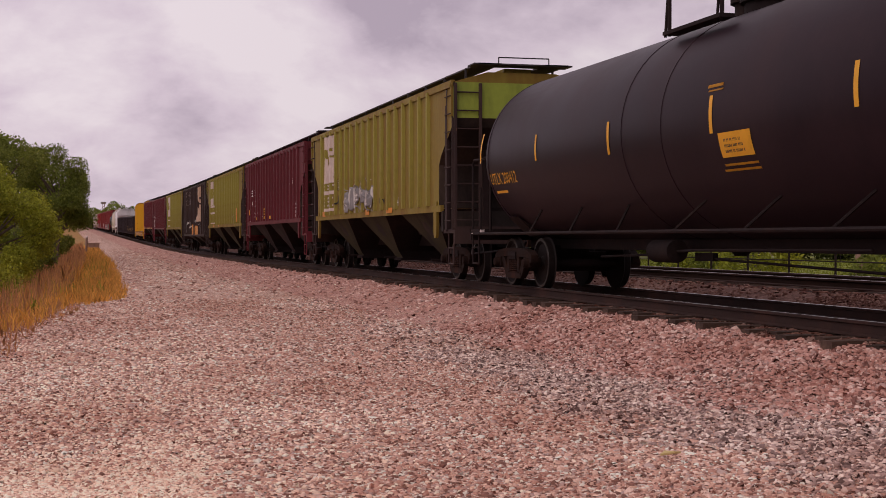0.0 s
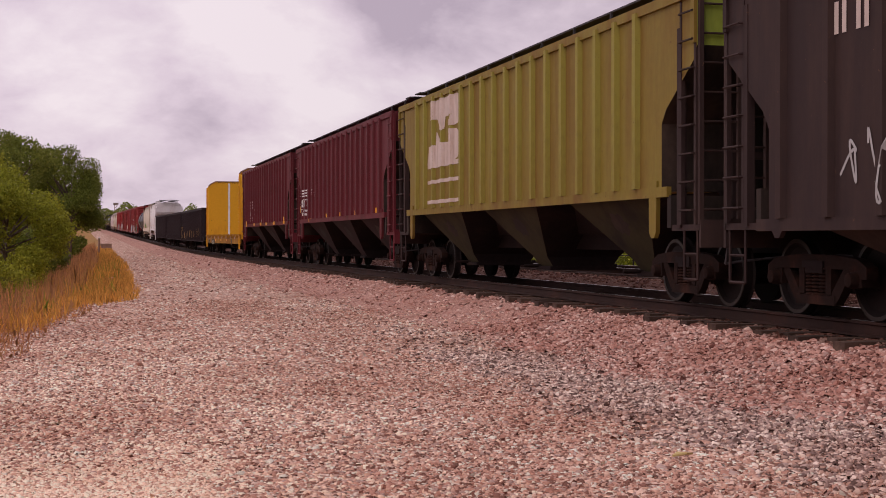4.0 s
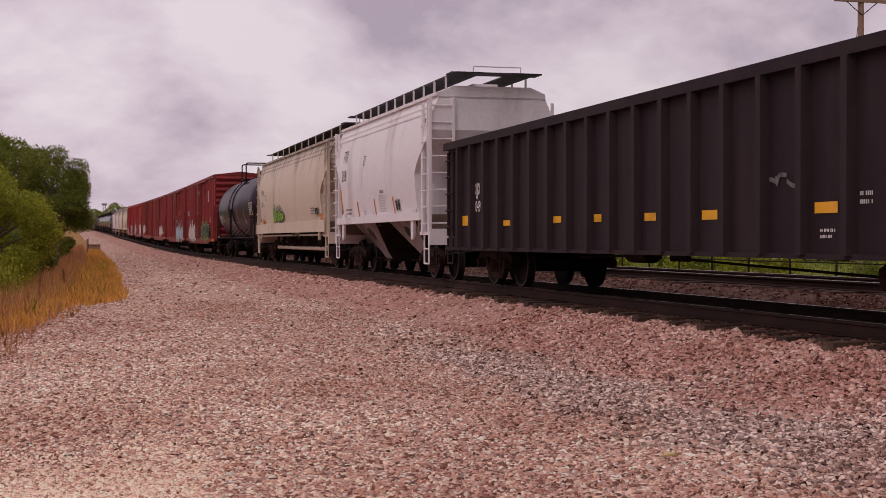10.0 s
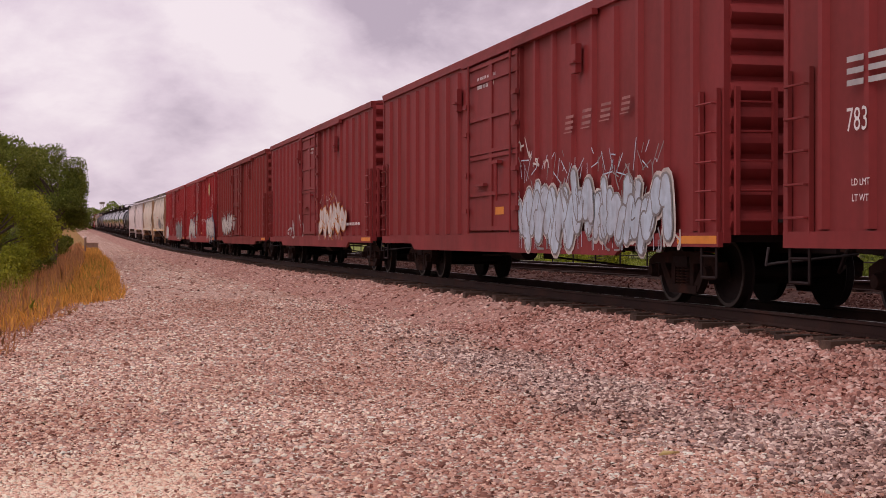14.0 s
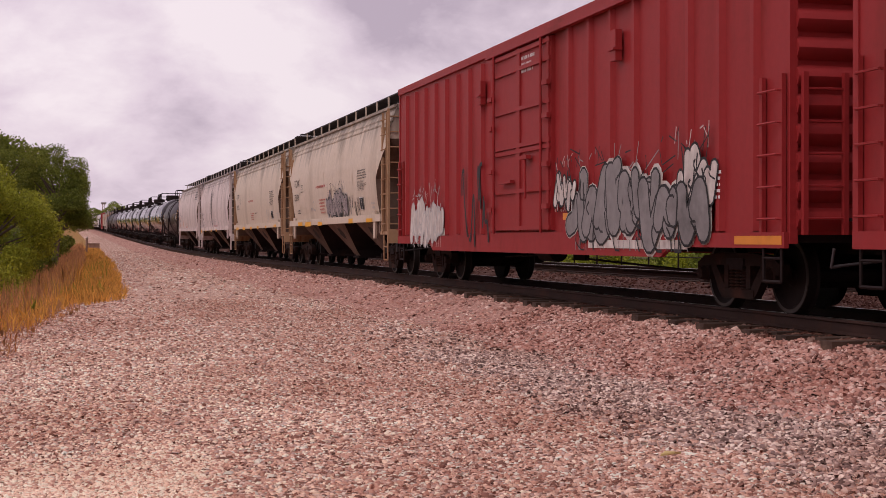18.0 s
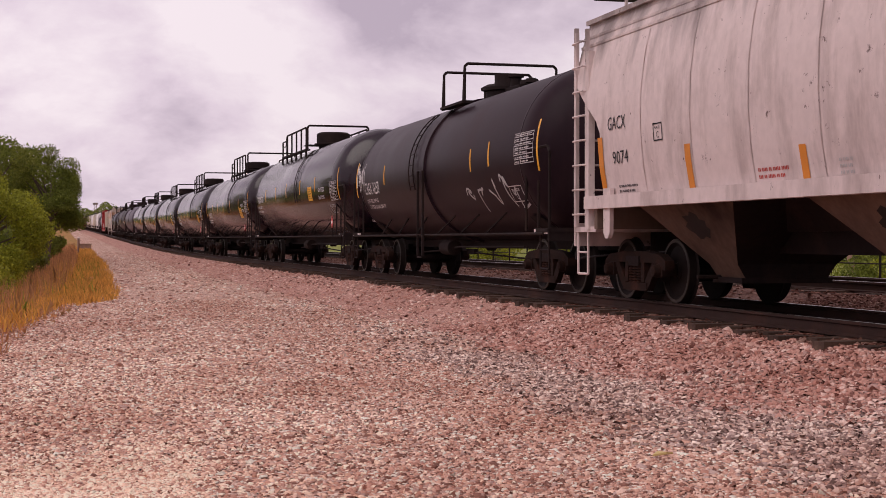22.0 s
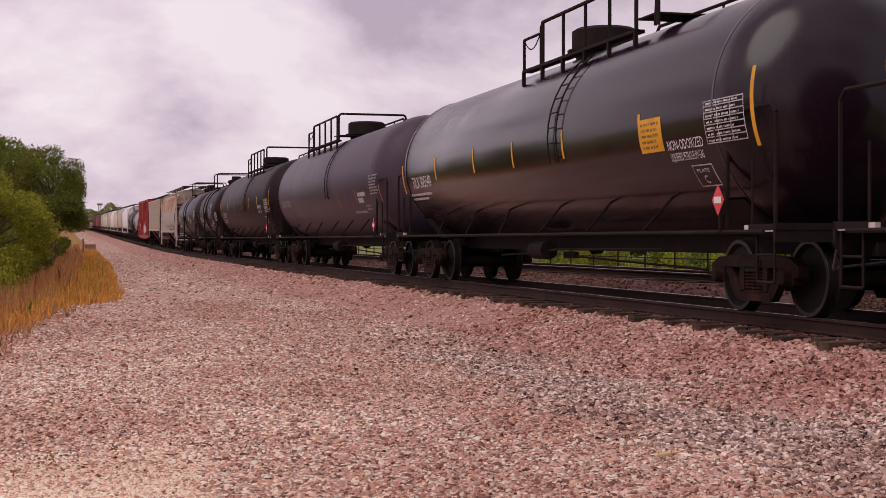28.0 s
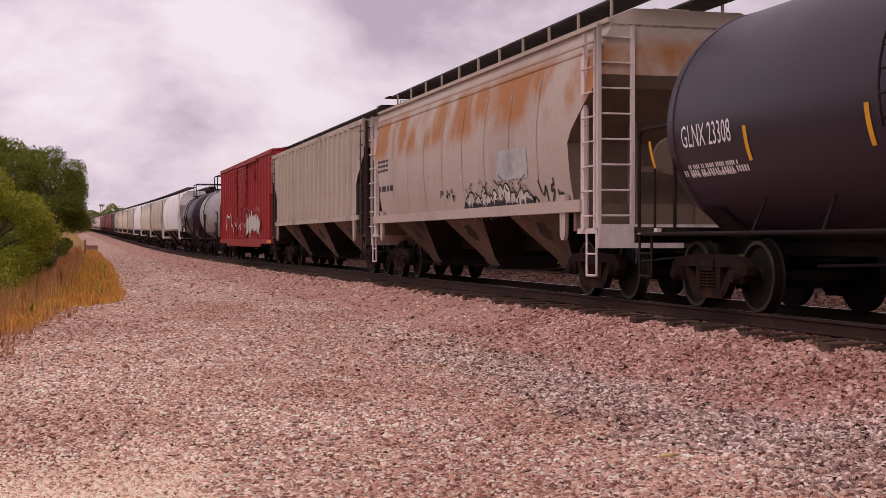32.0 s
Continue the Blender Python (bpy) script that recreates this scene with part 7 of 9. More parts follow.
scribble(car_p, on_side(-1.532), 7.21, 7.89, 1.80, 2.21, M_CHALK, 73, 2, 0.035)
brand_bars(car_p, on_side(-1.532), -8.20, -6.59, 2.45, 2.75, M_GREY, 0, 4)
mark(car_p, "orange_patch", on_side(-1.532), [(2.02, 2.55, 1.11, 1.26), (4.67, 5.17, 1.17, 1.31)], M_ORANGE)
lines_of_print(car_p, on_side(-1.532), -0.11, 1.30, 3.63, 3.89, 2, M_LETTER, 1)
lines_of_print(car_p, on_side(-1.532), 6.48, 6.84, 1.48, 1.80, 4, M_LETTER, 1)
lettering(car_p, on_side(-1.532), "783", -8.21, 1.99, 0.24, M_LETTER, 0.79)
lettering(car_p, on_side(-1.532), "LD LMT", -8.11, 1.44, 0.07, M_LETTER, 0.99)
lettering(car_p, on_side(-1.532), "LT WT", -8.10, 1.28, 0.07, M_LETTER, 1.02)
car_q = again(car_p, "oxide red boxcar with a pale blue graffiti panel", M_BOXRED, M_BOXRED)
TRAIN.append((car_q, 317.95))
brand_bars(car_q, on_side(-1.532), 4.04, 4.50, 2.57, 2.85, M_FADEDRED, 0.22, 1)
brand_bars(car_q, on_side(-1.532), 4.80, 5.29, 2.59, 2.89, M_FADEDRED, 0.22, 1)
brand_bars(car_q, on_side(-1.532), 5.59, 6.09, 2.64, 2.91, M_FADEDRED, 0.22, 1)
brand_bars(car_q, on_side(-1.532), 6.41, 6.81, 2.68, 2.93, M_FADEDRED, 0.22, 1)
graffiti(car_q, on_side(-1.532), 1.55, 4.86, 0.67, 2.19, 4, M_BLUEPALE, M_DARKGREY, 74, M_CHALK)
graffiti(car_q, on_side(-1.532), 4.98, 7.79, 0.70, 2.12, 4, M_BLUEPALE, M_DARKGREY, 75, M_CHALK)
mark(car_q, "orange_patch", on_side(-1.532), [(7.47, 7.90, 1.19, 1.32), (4.17, 4.48, 1.20, 1.32), (0.26, 0.78, 1.35, 1.49)], M_ORANGE)
lines_of_print(car_q, on_side(-1.532), -0.98, 0.36, 3.74, 4.04, 2, M_LETTER, 1)
scribble(car_q, on_side(-1.532), 1.61, 2.39, 2.21, 2.67, M_CHALK, 75, 2, 0.035)
scribble(car_q, on_side(-1.532), 7.76, 8.56, 0.74, 1.15, M_CHALK, 76, 2, 0.035)
scribble(car_q, on_side(-1.532), 2.39, 3.55, 2.02, 2.30, M_CHALK, 77, 2, 0.035)
car_r = again(car_p, "oxide red boxcar with plug door and sprayed graffiti", M_BOXRED, M_BOXRED)
TRAIN.append((car_r, 338.45))
graffiti(car_r, on_side(-1.532), 1.52, 5.53, 0.88, 2.16, 3, M_CHALK, M_RUSTPATCH, 78)
scribble(car_r, on_side(-1.532), -5.03, -1.24, 0.87, 1.76, M_GREY, 79, 3, 0.07)
lines_of_print(car_r, on_side(-1.532), -0.31, 0.79, 3.64, 3.87, 2, M_LETTER, 1)
lines_of_print(car_r, on_side(-1.532), 5.96, 8.22, 1.24, 1.40, 1, M_LETTER, 1)
car_s = again(car_p, "brownish red boxcar with pale graffiti panels", M_BOXRED, M_BOXBROWN)
TRAIN.append((car_s, 358.95))
graffiti(car_s, on_side(-1.532), -6.83, -1.51, 1.01, 2.21, 5, M_CHALK, M_INK, 81, thick=0.2)
scribble(car_s, on_side(-1.532), -1.37, 0.00, 1.58, 2.03, M_CHALK, 82, 3, 0.035)
mark(car_s, "orange_patch", on_side(-1.532), [(-4.73, -4.22, 1.14, 1.32)], M_ORANGE)
car_t = again(car_p, "bright red boxcar with white and blue graffiti", M_BOXRED, M_BOXBRIGHT)
TRAIN.append((car_t, 379.45))
graffiti(car_t, on_side(-1.532), -6.62, -0.99, 0.73, 2.51, 5, M_CHALK, M_INK, 83, M_BLUE)
graffiti(car_t, on_side(-1.532), 5.08, 9.38, 0.72, 2.49, 5, M_CHALK, M_INK, 84, M_BLUE, thick=0.26)
oval_spot(car_t, on_side(-1.532), 6.50, 7.19, 3.27, 3.98)
mark(car_t, "orange_patch", on_side(-1.532), [(8.67, 9.17, 1.10, 1.39), (2.03, 2.45, 1.13, 1.24)], M_ORANGE)
scribble(car_t, on_side(-1.532), 8.36, 9.03, 2.49, 3.37, M_CHALK, 85, 2, 0.035)
scribble(car_t, on_side(-1.532), 2.26, 4.75, 1.73, 2.08, M_CHALK, 86, 4, 0.035)
lines_of_print(car_t, on_side(-1.532), -0.36, 0.56, 3.62, 4.05, 4, M_LETTER, 1)
notice_plate(car_t, on_side(-1.532), 5.91, 6.45, 1.27, 1.50)
car_u = again(car_p, "bright red boxcar with grey graffiti", M_BOXRED, M_BOXBRIGHT)
TRAIN.append((car_u, 399.95))
graffiti(car_u, on_side(-1.532), 2.56, 7.09, 0.73, 2.17, 5, M_DARKGREY, M_INK, 87, M_CHALK, thick=0.2)
graffiti(car_u, on_side(-1.532), 1.88, 2.76, 1.35, 2.16, 2, M_CHALK, M_INK, 90)
graffiti(car_u, on_side(-1.532), 6.71, 7.70, 1.18, 2.22, 2, M_CHALK, M_INK, 96)
graffiti(car_u, on_side(-1.532), -7.99, -5.48, 0.73, 2.02, 4, M_CHALK, M_GREY, 88)
scribble(car_u, on_side(-1.532), -3.78, -1.80, 0.73, 2.49, M_INK, 89, 4, 0.08)
mark(car_u, "orange_patch", on_side(-1.532), [(5.82, 6.33, 1.18, 1.30), (2.29, 2.77, 1.21, 1.32)], M_ORANGE)
lines_of_print(car_u, on_side(-1.532), 0.09, 0.87, 3.78, 4.12, 3, M_LETTER, 1)
lines_of_print(car_u, on_side(-1.532), 7.79, 8.01, 1.38, 1.76, 5, M_LETTER, 1)
mark(car_u, "paint_band", on_side(-1.532), [(-7.99, -5.11, 0.98, 1.14), (3.44, 7.01, 0.77, 0.89)], M_CHALK)
car_w1 = smooth_hopper(16.44, M_CREAM, "dusty cream covered hopper car with dark roof walkway", 3, 4.20, dark=M_CHUTETAN, rungs=M_LADDERRUST)
TRAIN.append((car_w1, 419.03))
lettering(car_w1, ROUND_W, "TCMX", -6.62, 2.69, 0.26, M_LETTERDARK, 1.03)
lettering(car_w1, ROUND_W, "250500", -6.62, 2.23, 0.22, M_LETTERDARK, 1.00)
lines_of_print(car_w1, ROUND_W, 4.56, 5.90, 2.53, 2.81, 4, M_LETTERDARK, 9)
lettering(car_w1, ROUND_W, "CAUTION: DO NOT USE STEAM,", 4.58, 2.43, 0.07, M_LETTERDARK, 0.61)
lettering(car_w1, ROUND_W, "BOILING WATER OR SHARP OBJECTS", 4.58, 2.35, 0.07, M_LETTERDARK, 0.71)
lettering(car_w1, ROUND_W, "TO CLEAN. ENTER CAR WITH", 4.60, 2.30, 0.06, M_LETTERDARK, 0.76)
lettering(car_w1, ROUND_W, "CLEAN SOFT SOLED SHOES.", 4.61, 2.23, 0.06, M_LETTERDARK, 0.77)
lines_of_print(car_w1, ROUND_W, -2.22, -0.31, 2.48, 2.64, 1, M_LETTERRED, 1)
lines_of_print(car_w1, ROUND_W, -1.67, -0.45, 1.69, 2.19, 5, M_LETTERRED, 1)
graffiti(car_w1, ROUND_W, -0.37, 2.60, 1.38, 2.50, 4, M_MAUVE, M_INK, 91, M_FAINTGREY, label="dark sprayed graffiti with mauve shading")
scribble(car_w1, ROUND_W, 2.75, 3.5, 1.5, 2.2, M_DARKGREY, 92, 3, 0.035)
scribble(car_w1, ROUND_W, 3.44, 4.69, 1.35, 2.16, M_INK, 92, 3, 0.03)
notice_plate(car_w1, ROUND_W, 4.76, 5.28, 1.70, 2.05)
scribble(car_w1, ROUND_W, -3.37, -2.49, 1.77, 2.14, M_GREY, 93, 2, 0.035)
lines_of_print(car_w1, ROUND_W, 6.19, 6.75, 1.57, 1.91, 3, M_GREY, 1)
outline_box(car_w1, ROUND_W, -5.19, -4.82, 2.49, 2.73, M_LETTERDARK)
lines_of_print(car_w1, ROUND_W, -6.17, -5.52, 1.75, 1.92, 2, M_LETTERDARK, 1)
mark(car_w1, "reflector_tape", on_side(-1.562), [(-5.65, -4.69, 1.35, 1.48), (-4.10, -2.99, 1.32, 1.47), (-1.64, -0.87, 1.33, 1.44), (3.48, 4.08, 1.35, 1.48), (5.92, 6.75, 1.35, 1.45)], M_STRIPE)
car_w2 = again(car_w1, "dusty cream covered hopper car with dark roof walkway")
TRAIN.append((car_w2, 436.71))
lettering(car_w2, ROUND_W, "TCMX", -6.65, 2.75, 0.21, M_LETTERDARK, 1.15)
lettering(car_w2, ROUND_W, "350502", -6.61, 2.26, 0.22, M_LETTERDARK, 0.98)
lines_of_print(car_w2, ROUND_W, -2.22, -0.47, 2.47, 2.63, 1, M_LETTERRED, 1)
lines_of_print(car_w2, ROUND_W, 4.56, 5.90, 2.53, 2.81, 4, M_LETTERDARK, 9)
lettering(car_w2, ROUND_W, "CAUTION: DO NOT USE STEAM,", 4.58, 2.43, 0.07, M_LETTERDARK, 0.61)
lettering(car_w2, ROUND_W, "BOILING WATER OR SHARP OBJECTS", 4.58, 2.35, 0.07, M_LETTERDARK, 0.71)
lettering(car_w2, ROUND_W, "TO CLEAN. ENTER CAR WITH", 4.60, 2.30, 0.06, M_LETTERDARK, 0.76)
lettering(car_w2, ROUND_W, "CLEAN SOFT SOLED SHOES.", 4.61, 2.23, 0.06, M_LETTERDARK, 0.77)
notice_plate(car_w2, ROUND_W, 4.78, 5.32, 1.69, 2.02)
lines_of_print(car_w2, ROUND_W, -1.65, -0.49, 1.70, 2.04, 4, M_LETTERRED, 1)
scribble(car_w2, ROUND_W, 3.36, 4.34, 1.56, 2.18, M_GREY, 94, 3, 0.025)
mark(car_w2, "stencil", ROUND_W, [(-0.17, 0.61, 1.99, 2.02)], M_LETTERDARK)
lines_of_print(car_w2, ROUND_W, 6.24, 6.57, 1.68, 1.93, 3, M_GREY, 1)
outline_box(car_w2, ROUND_W, -5.33, -4.94, 2.50, 2.75, M_LETTERDARK)
mark(car_w2, "reflector_tape", on_side(-1.562), [(-6.63, -5.71, 1.32, 1.44), (-4.11, -3.29, 1.31, 1.44), (-1.37, -0.85, 1.32, 1.43), (0.98, 1.50, 1.32, 1.44), (3.46, 3.88, 1.33, 1.44), (5.96, 6.67, 1.36, 1.46)], M_STRIPE)
car_w3 = again(car_w1, "weathered pale grey covered hopper car with dark streaks", M_CREAM, M_GREYWHITE, {M_LADDERRUST: M_GREYWHITE})
TRAIN.append((car_w3, 454.54))
lettering(car_w3, ROUND_W, "GACX", -6.87, 2.21, 0.21, M_LETTERDARK, 1.00)
lettering(car_w3, ROUND_W, "7496", -6.72, 1.95, 0.19, M_LETTERDARK, 1.22)
lettering(car_w3, ROUND_W, "DO NOT HAMMER ON SIDES OF CAR", -0.94, 1.56, 0.11, M_LETTERRED, 0.81)
lines_of_print(car_w3, ROUND_W, -4.07, -3.19, 1.76, 1.89, 2, M_GREY, 3)
lines_of_print(car_w3, ROUND_W, -2.53, -1.62, 1.76, 1.89, 2, M_GREY, 4)
lines_of_print(car_w3, ROUND_W, 0.31, 1.15, 1.80, 1.97, 2, M_GREY, 5)
lines_of_print(car_w3, ROUND_W, 1.64, 2.55, 1.73, 1.89, 2, M_GREY, 6)
lines_of_print(car_w3, ROUND_W, 3.04, 3.32, 1.80, 1.88, 2, M_GREY, 7)
lines_of_print(car_w3, ROUND_W, -6.66, -5.49, 1.63, 1.91, 2, M_GREY, 8)
stain(car_w3, "dirt_streak", ROUND_W, -1.81, -1.03, 2.27, 3.93, M_DIRTSTREAK, "dark running stain", 1199)
stain(car_w3, "dirt_streak", ROUND_W, -1.77, -1.23, 1.49, 3.61, M_DIRTSTREAK, "dark running stain", 1204)
stain(car_w3, "dirt_streak", ROUND_W, -1.59, -0.98, 1.49, 3.06, M_DIRTSTREAK, "dark running stain", 1214)
stain(car_w3, "dirt_streak", ROUND_W, -0.60, -0.52, 2.56, 3.86, M_DIRTSTREAK, "dark running stain", 1202)
mark(car_w3, "reflector_tape", on_side(-1.562), [(-7.29, -6.69, 1.26, 1.41), (-4.50, -4.05, 1.27, 1.37), (-1.34, -0.73, 1.27, 1.40), (1.41, 1.90, 1.28, 1.40)], M_STRIPE)
car_w4 = again(car_w1, "weathered pale grey covered hopper car with rust spots", M_CREAM, M_GREYWHITE, {M_LADDERRUST: M_GREYWHITE})
TRAIN.append((car_w4, 472.29))
lettering(car_w4, ROUND_W, "GACX", -6.70, 2.48, 0.19, M_LETTERDARK, 0.86)
lettering(car_w4, ROUND_W, "9074", -6.57, 1.99, 0.18, M_LETTERDARK, 1.12)
brand_bars(car_w4, ROUND_W, 5.10, 6.91, 3.32, 3.85, M_LETTERDARK, 0.3, 4)
mark(car_w4, "reflector_tape", ROUND_W, [(-7.10, -6.92, 1.61, 2.40), (-4.14, -3.97, 1.51, 2.12), (-1.27, -1.12, 1.51, 1.93)], M_ORANGE)
lines_of_print(car_w4, ROUND_W, -2.28, -1.47, 1.50, 1.74, 3, M_LETTERRED, 1)
outline_box(car_w4, ROUND_W, -5.08, -4.79, 2.22, 2.46, M_LETTERDARK)
lines_of_print(car_w4, ROUND_W, -6.48, -5.76, 1.56, 1.70, 2, M_LETTERDARK, 1)
lines_of_print(car_w4, ROUND_W, -0.52, -0.18, 1.56, 1.76, 3, M_GREY, 1)
car_x1 = tank_car(16.18, M_TANKBROWN, style="band", label="brown-black tank car with white stencils and graffiti", tank_len=15.22)
TRAIN.append((car_x1, 489.74))
lettering(car_x1, on_tank(), "CRGX 16258", -6.22, 2.06, 0.30, M_LETTER, 0.69)
lettering(car_x1, on_tank(), "LD LMT 187500 LB 85050 KG", -6.22, 1.84, 0.1, M_LETTER, 0.69)
lettering(car_x1, on_tank(), "LT WT 75500 LB 34250 KG NEW 2-97", -6.19, 1.67, 0.1, M_LETTER, 0.76)
mark(car_x1, "reflector_tape", on_tank(), [(-7.28, -7.19, 2.01, 2.96), (-3.97, -3.88, 2.25, 2.72)], M_STRIPE)
scribble(car_x1, on_tank(), -7.20, -6.18, 2.11, 2.97, M_LETTER, 101, 5, 0.035)
scribble(car_x1, on_tank(), 2.98, 6.53, 1.29, 2.19, M_GREY, 102, 5, 0.05)
data_table(car_x1, on_tank(), 6.39, 7.41, 2.21, 2.75, M_LETTER, 3)
mark(car_x1, "reflector_tape", on_tank(), [(3.60, 3.68, 2.22, 2.66), (4.80, 4.88, 2.26, 2.72), (7.59, 7.67, 2.05, 2.92)], M_STRIPE)
outline_box(car_x1, on_tank(), 5.73, 6.43, 1.53, 1.85, M_LETTER)
lines_of_print(car_x1, on_tank(), -7.08, -6.64, 1.23, 1.39, 1, M_LETTER, 1)
car_t0 = tank_car(19.07, M_TANK, R=1.6, centre=2.56, label="glossy black pressure tank car with amber reflector stripes", tank_len=18.11, deck_at=(-0.75, 4.5, -0.6, 3.6, -1.0), dome_at=0.0)
TRAIN.append((car_t0, 508.55))
mark(car_t0, "reflector_tape", ON_LPG, [(-5.58, -5.50, 2.36, 2.82), (-3.04, -2.95, 2.38, 2.81), (-0.52, -0.43, 2.36, 2.84), (2.42, 2.51, 2.38, 2.85), (5.27, 5.35, 2.39, 2.85), (9.07, 9.16, 2.04, 2.96)], M_STRIPE)
lettering(car_t0, ON_LPG, "TILX309200", -7.84, 2.33, 0.25, M_LETTER, 0.86)
mark(car_t0, "warning_panel", ON_LPG, [(4.00, 4.74, 2.12, 2.57)], M_STRIPE, "yellow warning panel")
lines_of_print(car_t0, ON_LPG, 4.09, 4.65, 2.17, 2.52, 5, M_LETTERDARK, 1)
lettering(car_t0, ON_LPG, "NON-ODORIZED", 5.91, 2.35, 0.13, M_LETTER, 0.69)
lettering(car_t0, ON_LPG, "LIQUEFIED PETROLEUM GAS", 5.82, 2.14, 0.10, M_LETTER, 0.54)
data_table(car_t0, ON_LPG, 7.78, 8.83, 2.04, 2.60, M_LETTER, 3)
outline_box(car_t0, ON_LPG, 7.28, 7.96, 1.65, 1.92, M_LETTER)
hazard_placard(car_t0, 8.11, 1.41)
lettering(car_t0, ON_LPG, "LD LMT 162200 LB 73550 KG", -7.99, 2.12, 0.085, M_LETTER, 0.81)
lettering(car_t0, ON_LPG, "LT WT 100800 LB 45750 KG", -7.97, 1.95, 0.085, M_LETTER, 0.84)
car_t1 = tank_car(18.89, M_TANK, R=1.6, centre=2.56, label="glossy black pressure tank car with amber reflector stripes", tank_len=17.93)
TRAIN.append((car_t1, 528.71))
mark(car_t1, "reflector_tape", ON_LPG, [(-8.25, -8.16, 2.04, 2.84), (-5.14, -5.06, 2.21, 2.67), (-2.80, -2.72, 2.24, 2.67), (-0.31, -0.23, 2.25, 2.68), (2.52, 2.61, 2.23, 2.68), (5.83, 5.91, 2.22, 2.68), (9.06, 9.14, 2.04, 2.93)], M_STRIPE)
lettering(car_t1, ON_LPG, "TILX 309037", -7.31, 2.03, 0.24, M_LETTER, 0.73)
mark(car_t1, "warning_panel", ON_LPG, [(5.85, 6.72, 1.83, 2.28)], M_STRIPE, "yellow warning panel")
lines_of_print(car_t1, ON_LPG, 5.92, 6.65, 1.88, 2.24, 5, M_LETTERDARK, 1)
lettering(car_t1, ON_LPG, "NON-ODORIZED", 6.63, 2.31, 0.15, M_LETTER, 0.51)
lettering(car_t1, ON_LPG, "LIQUEFIED PETROLEUM GAS", 6.66, 2.10, 0.12, M_LETTER, 0.43)
data_table(car_t1, ON_LPG, 7.84, 8.83, 1.98, 2.55, M_LETTER, 3)
outline_box(car_t1, ON_LPG, 7.22, 7.79, 1.46, 1.74, M_LETTER)
hazard_placard(car_t1, 8.07, 1.40)
lines_of_print(car_t1, ON_LPG, -7.85, -6.30, 1.69, 1.92, 2, M_LETTER, 1)
car_t2 = again(car_t1, "glossy black pressure tank car with amber reflector stripes")
TRAIN.append((car_t2, 548.78))
mark(car_t2, "reflector_tape", ON_LPG, [(-8.28, -8.20, 2.03, 2.78), (-5.15, -5.06, 2.19, 2.71), (-2.66, -2.57, 2.24, 2.69), (-0.41, -0.33, 2.27, 2.70), (2.51, 2.59, 2.25, 2.71), (5.70, 5.79, 2.25, 2.71), (9.00, 9.08, 2.06, 2.93)], M_STRIPE)
lettering(car_t2, ON_LPG, "TILX 309152", -7.34, 2.06, 0.24, M_LETTER, 0.81)
mark(car_t2, "warning_panel", ON_LPG, [(5.74, 6.61, 1.84, 2.28)], M_STRIPE, "yellow warning panel")
lines_of_print(car_t2, ON_LPG, 5.81, 6.54, 1.88, 2.24, 5, M_LETTERDARK, 1)
lettering(car_t2, ON_LPG, "NON-ODORIZED", 6.51, 2.33, 0.15, M_LETTER, 0.52)
lettering(car_t2, ON_LPG, "LIQUEFIED PETROLEUM GAS", 6.54, 2.12, 0.11, M_LETTER, 0.47)
data_table(car_t2, ON_LPG, 7.73, 8.80, 1.99, 2.56, M_LETTER, 3)
outline_box(car_t2, ON_LPG, 7.20, 7.82, 1.48, 1.77, M_LETTER)
hazard_placard(car_t2, 8.02, 1.41)
lines_of_print(car_t2, ON_LPG, -7.83, -6.12, 1.73, 1.96, 2, M_LETTER, 1)
car_t3 = again(car_t1, "glossy black pressure tank car with amber reflector stripes")
TRAIN.append((car_t3, 568.85))
mark(car_t3, "reflector_tape", ON_LPG, [(-8.28, -8.20, 2.03, 2.78), (-5.15, -5.06, 2.19, 2.71), (-2.66, -2.57, 2.24, 2.69), (-0.41, -0.33, 2.27, 2.70), (2.51, 2.59, 2.25, 2.71), (5.70, 5.79, 2.25, 2.71), (9.00, 9.08, 2.06, 2.93)], M_STRIPE)
lettering(car_t3, ON_LPG, "TILX 308977", -7.34, 2.06, 0.24, M_LETTER, 0.81)
mark(car_t3, "warning_panel", ON_LPG, [(5.74, 6.61, 1.84, 2.28)], M_STRIPE, "yellow warning panel")
lines_of_print(car_t3, ON_LPG, 5.81, 6.54, 1.88, 2.24, 5, M_LETTERDARK, 1)
lettering(car_t3, ON_LPG, "NON-ODORIZED", 6.51, 2.33, 0.15, M_LETTER, 0.52)
lettering(car_t3, ON_LPG, "LIQUEFIED PETROLEUM GAS", 6.54, 2.12, 0.11, M_LETTER, 0.47)
data_table(car_t3, ON_LPG, 7.73, 8.80, 1.99, 2.56, M_LETTER, 3)
outline_box(car_t3, ON_LPG, 7.20, 7.82, 1.48, 1.77, M_LETTER)
hazard_placard(car_t3, 8.02, 1.41)
lines_of_print(car_t3, ON_LPG, -7.83, -6.12, 1.73, 1.96, 2, M_LETTER, 1)
car_t4 = again(car_t1, "glossy black pressure tank car with amber reflector stripes")
TRAIN.append((car_t4, 588.92))
mark(car_t4, "reflector_tape", ON_LPG, [(-8.28, -8.20, 2.03, 2.78), (-5.15, -5.06, 2.19, 2.71), (-2.66, -2.57, 2.24, 2.69), (-0.41, -0.33, 2.27, 2.70), (2.51, 2.59, 2.25, 2.71), (5.70, 5.79, 2.25, 2.71), (9.00, 9.08, 2.06, 2.93)], M_STRIPE)
lettering(car_t4, ON_LPG, "TILX 305698", -7.34, 2.06, 0.24, M_LETTER, 0.81)
mark(car_t4, "warning_panel", ON_LPG, [(5.74, 6.61, 1.84, 2.28)], M_STRIPE, "yellow warning panel")
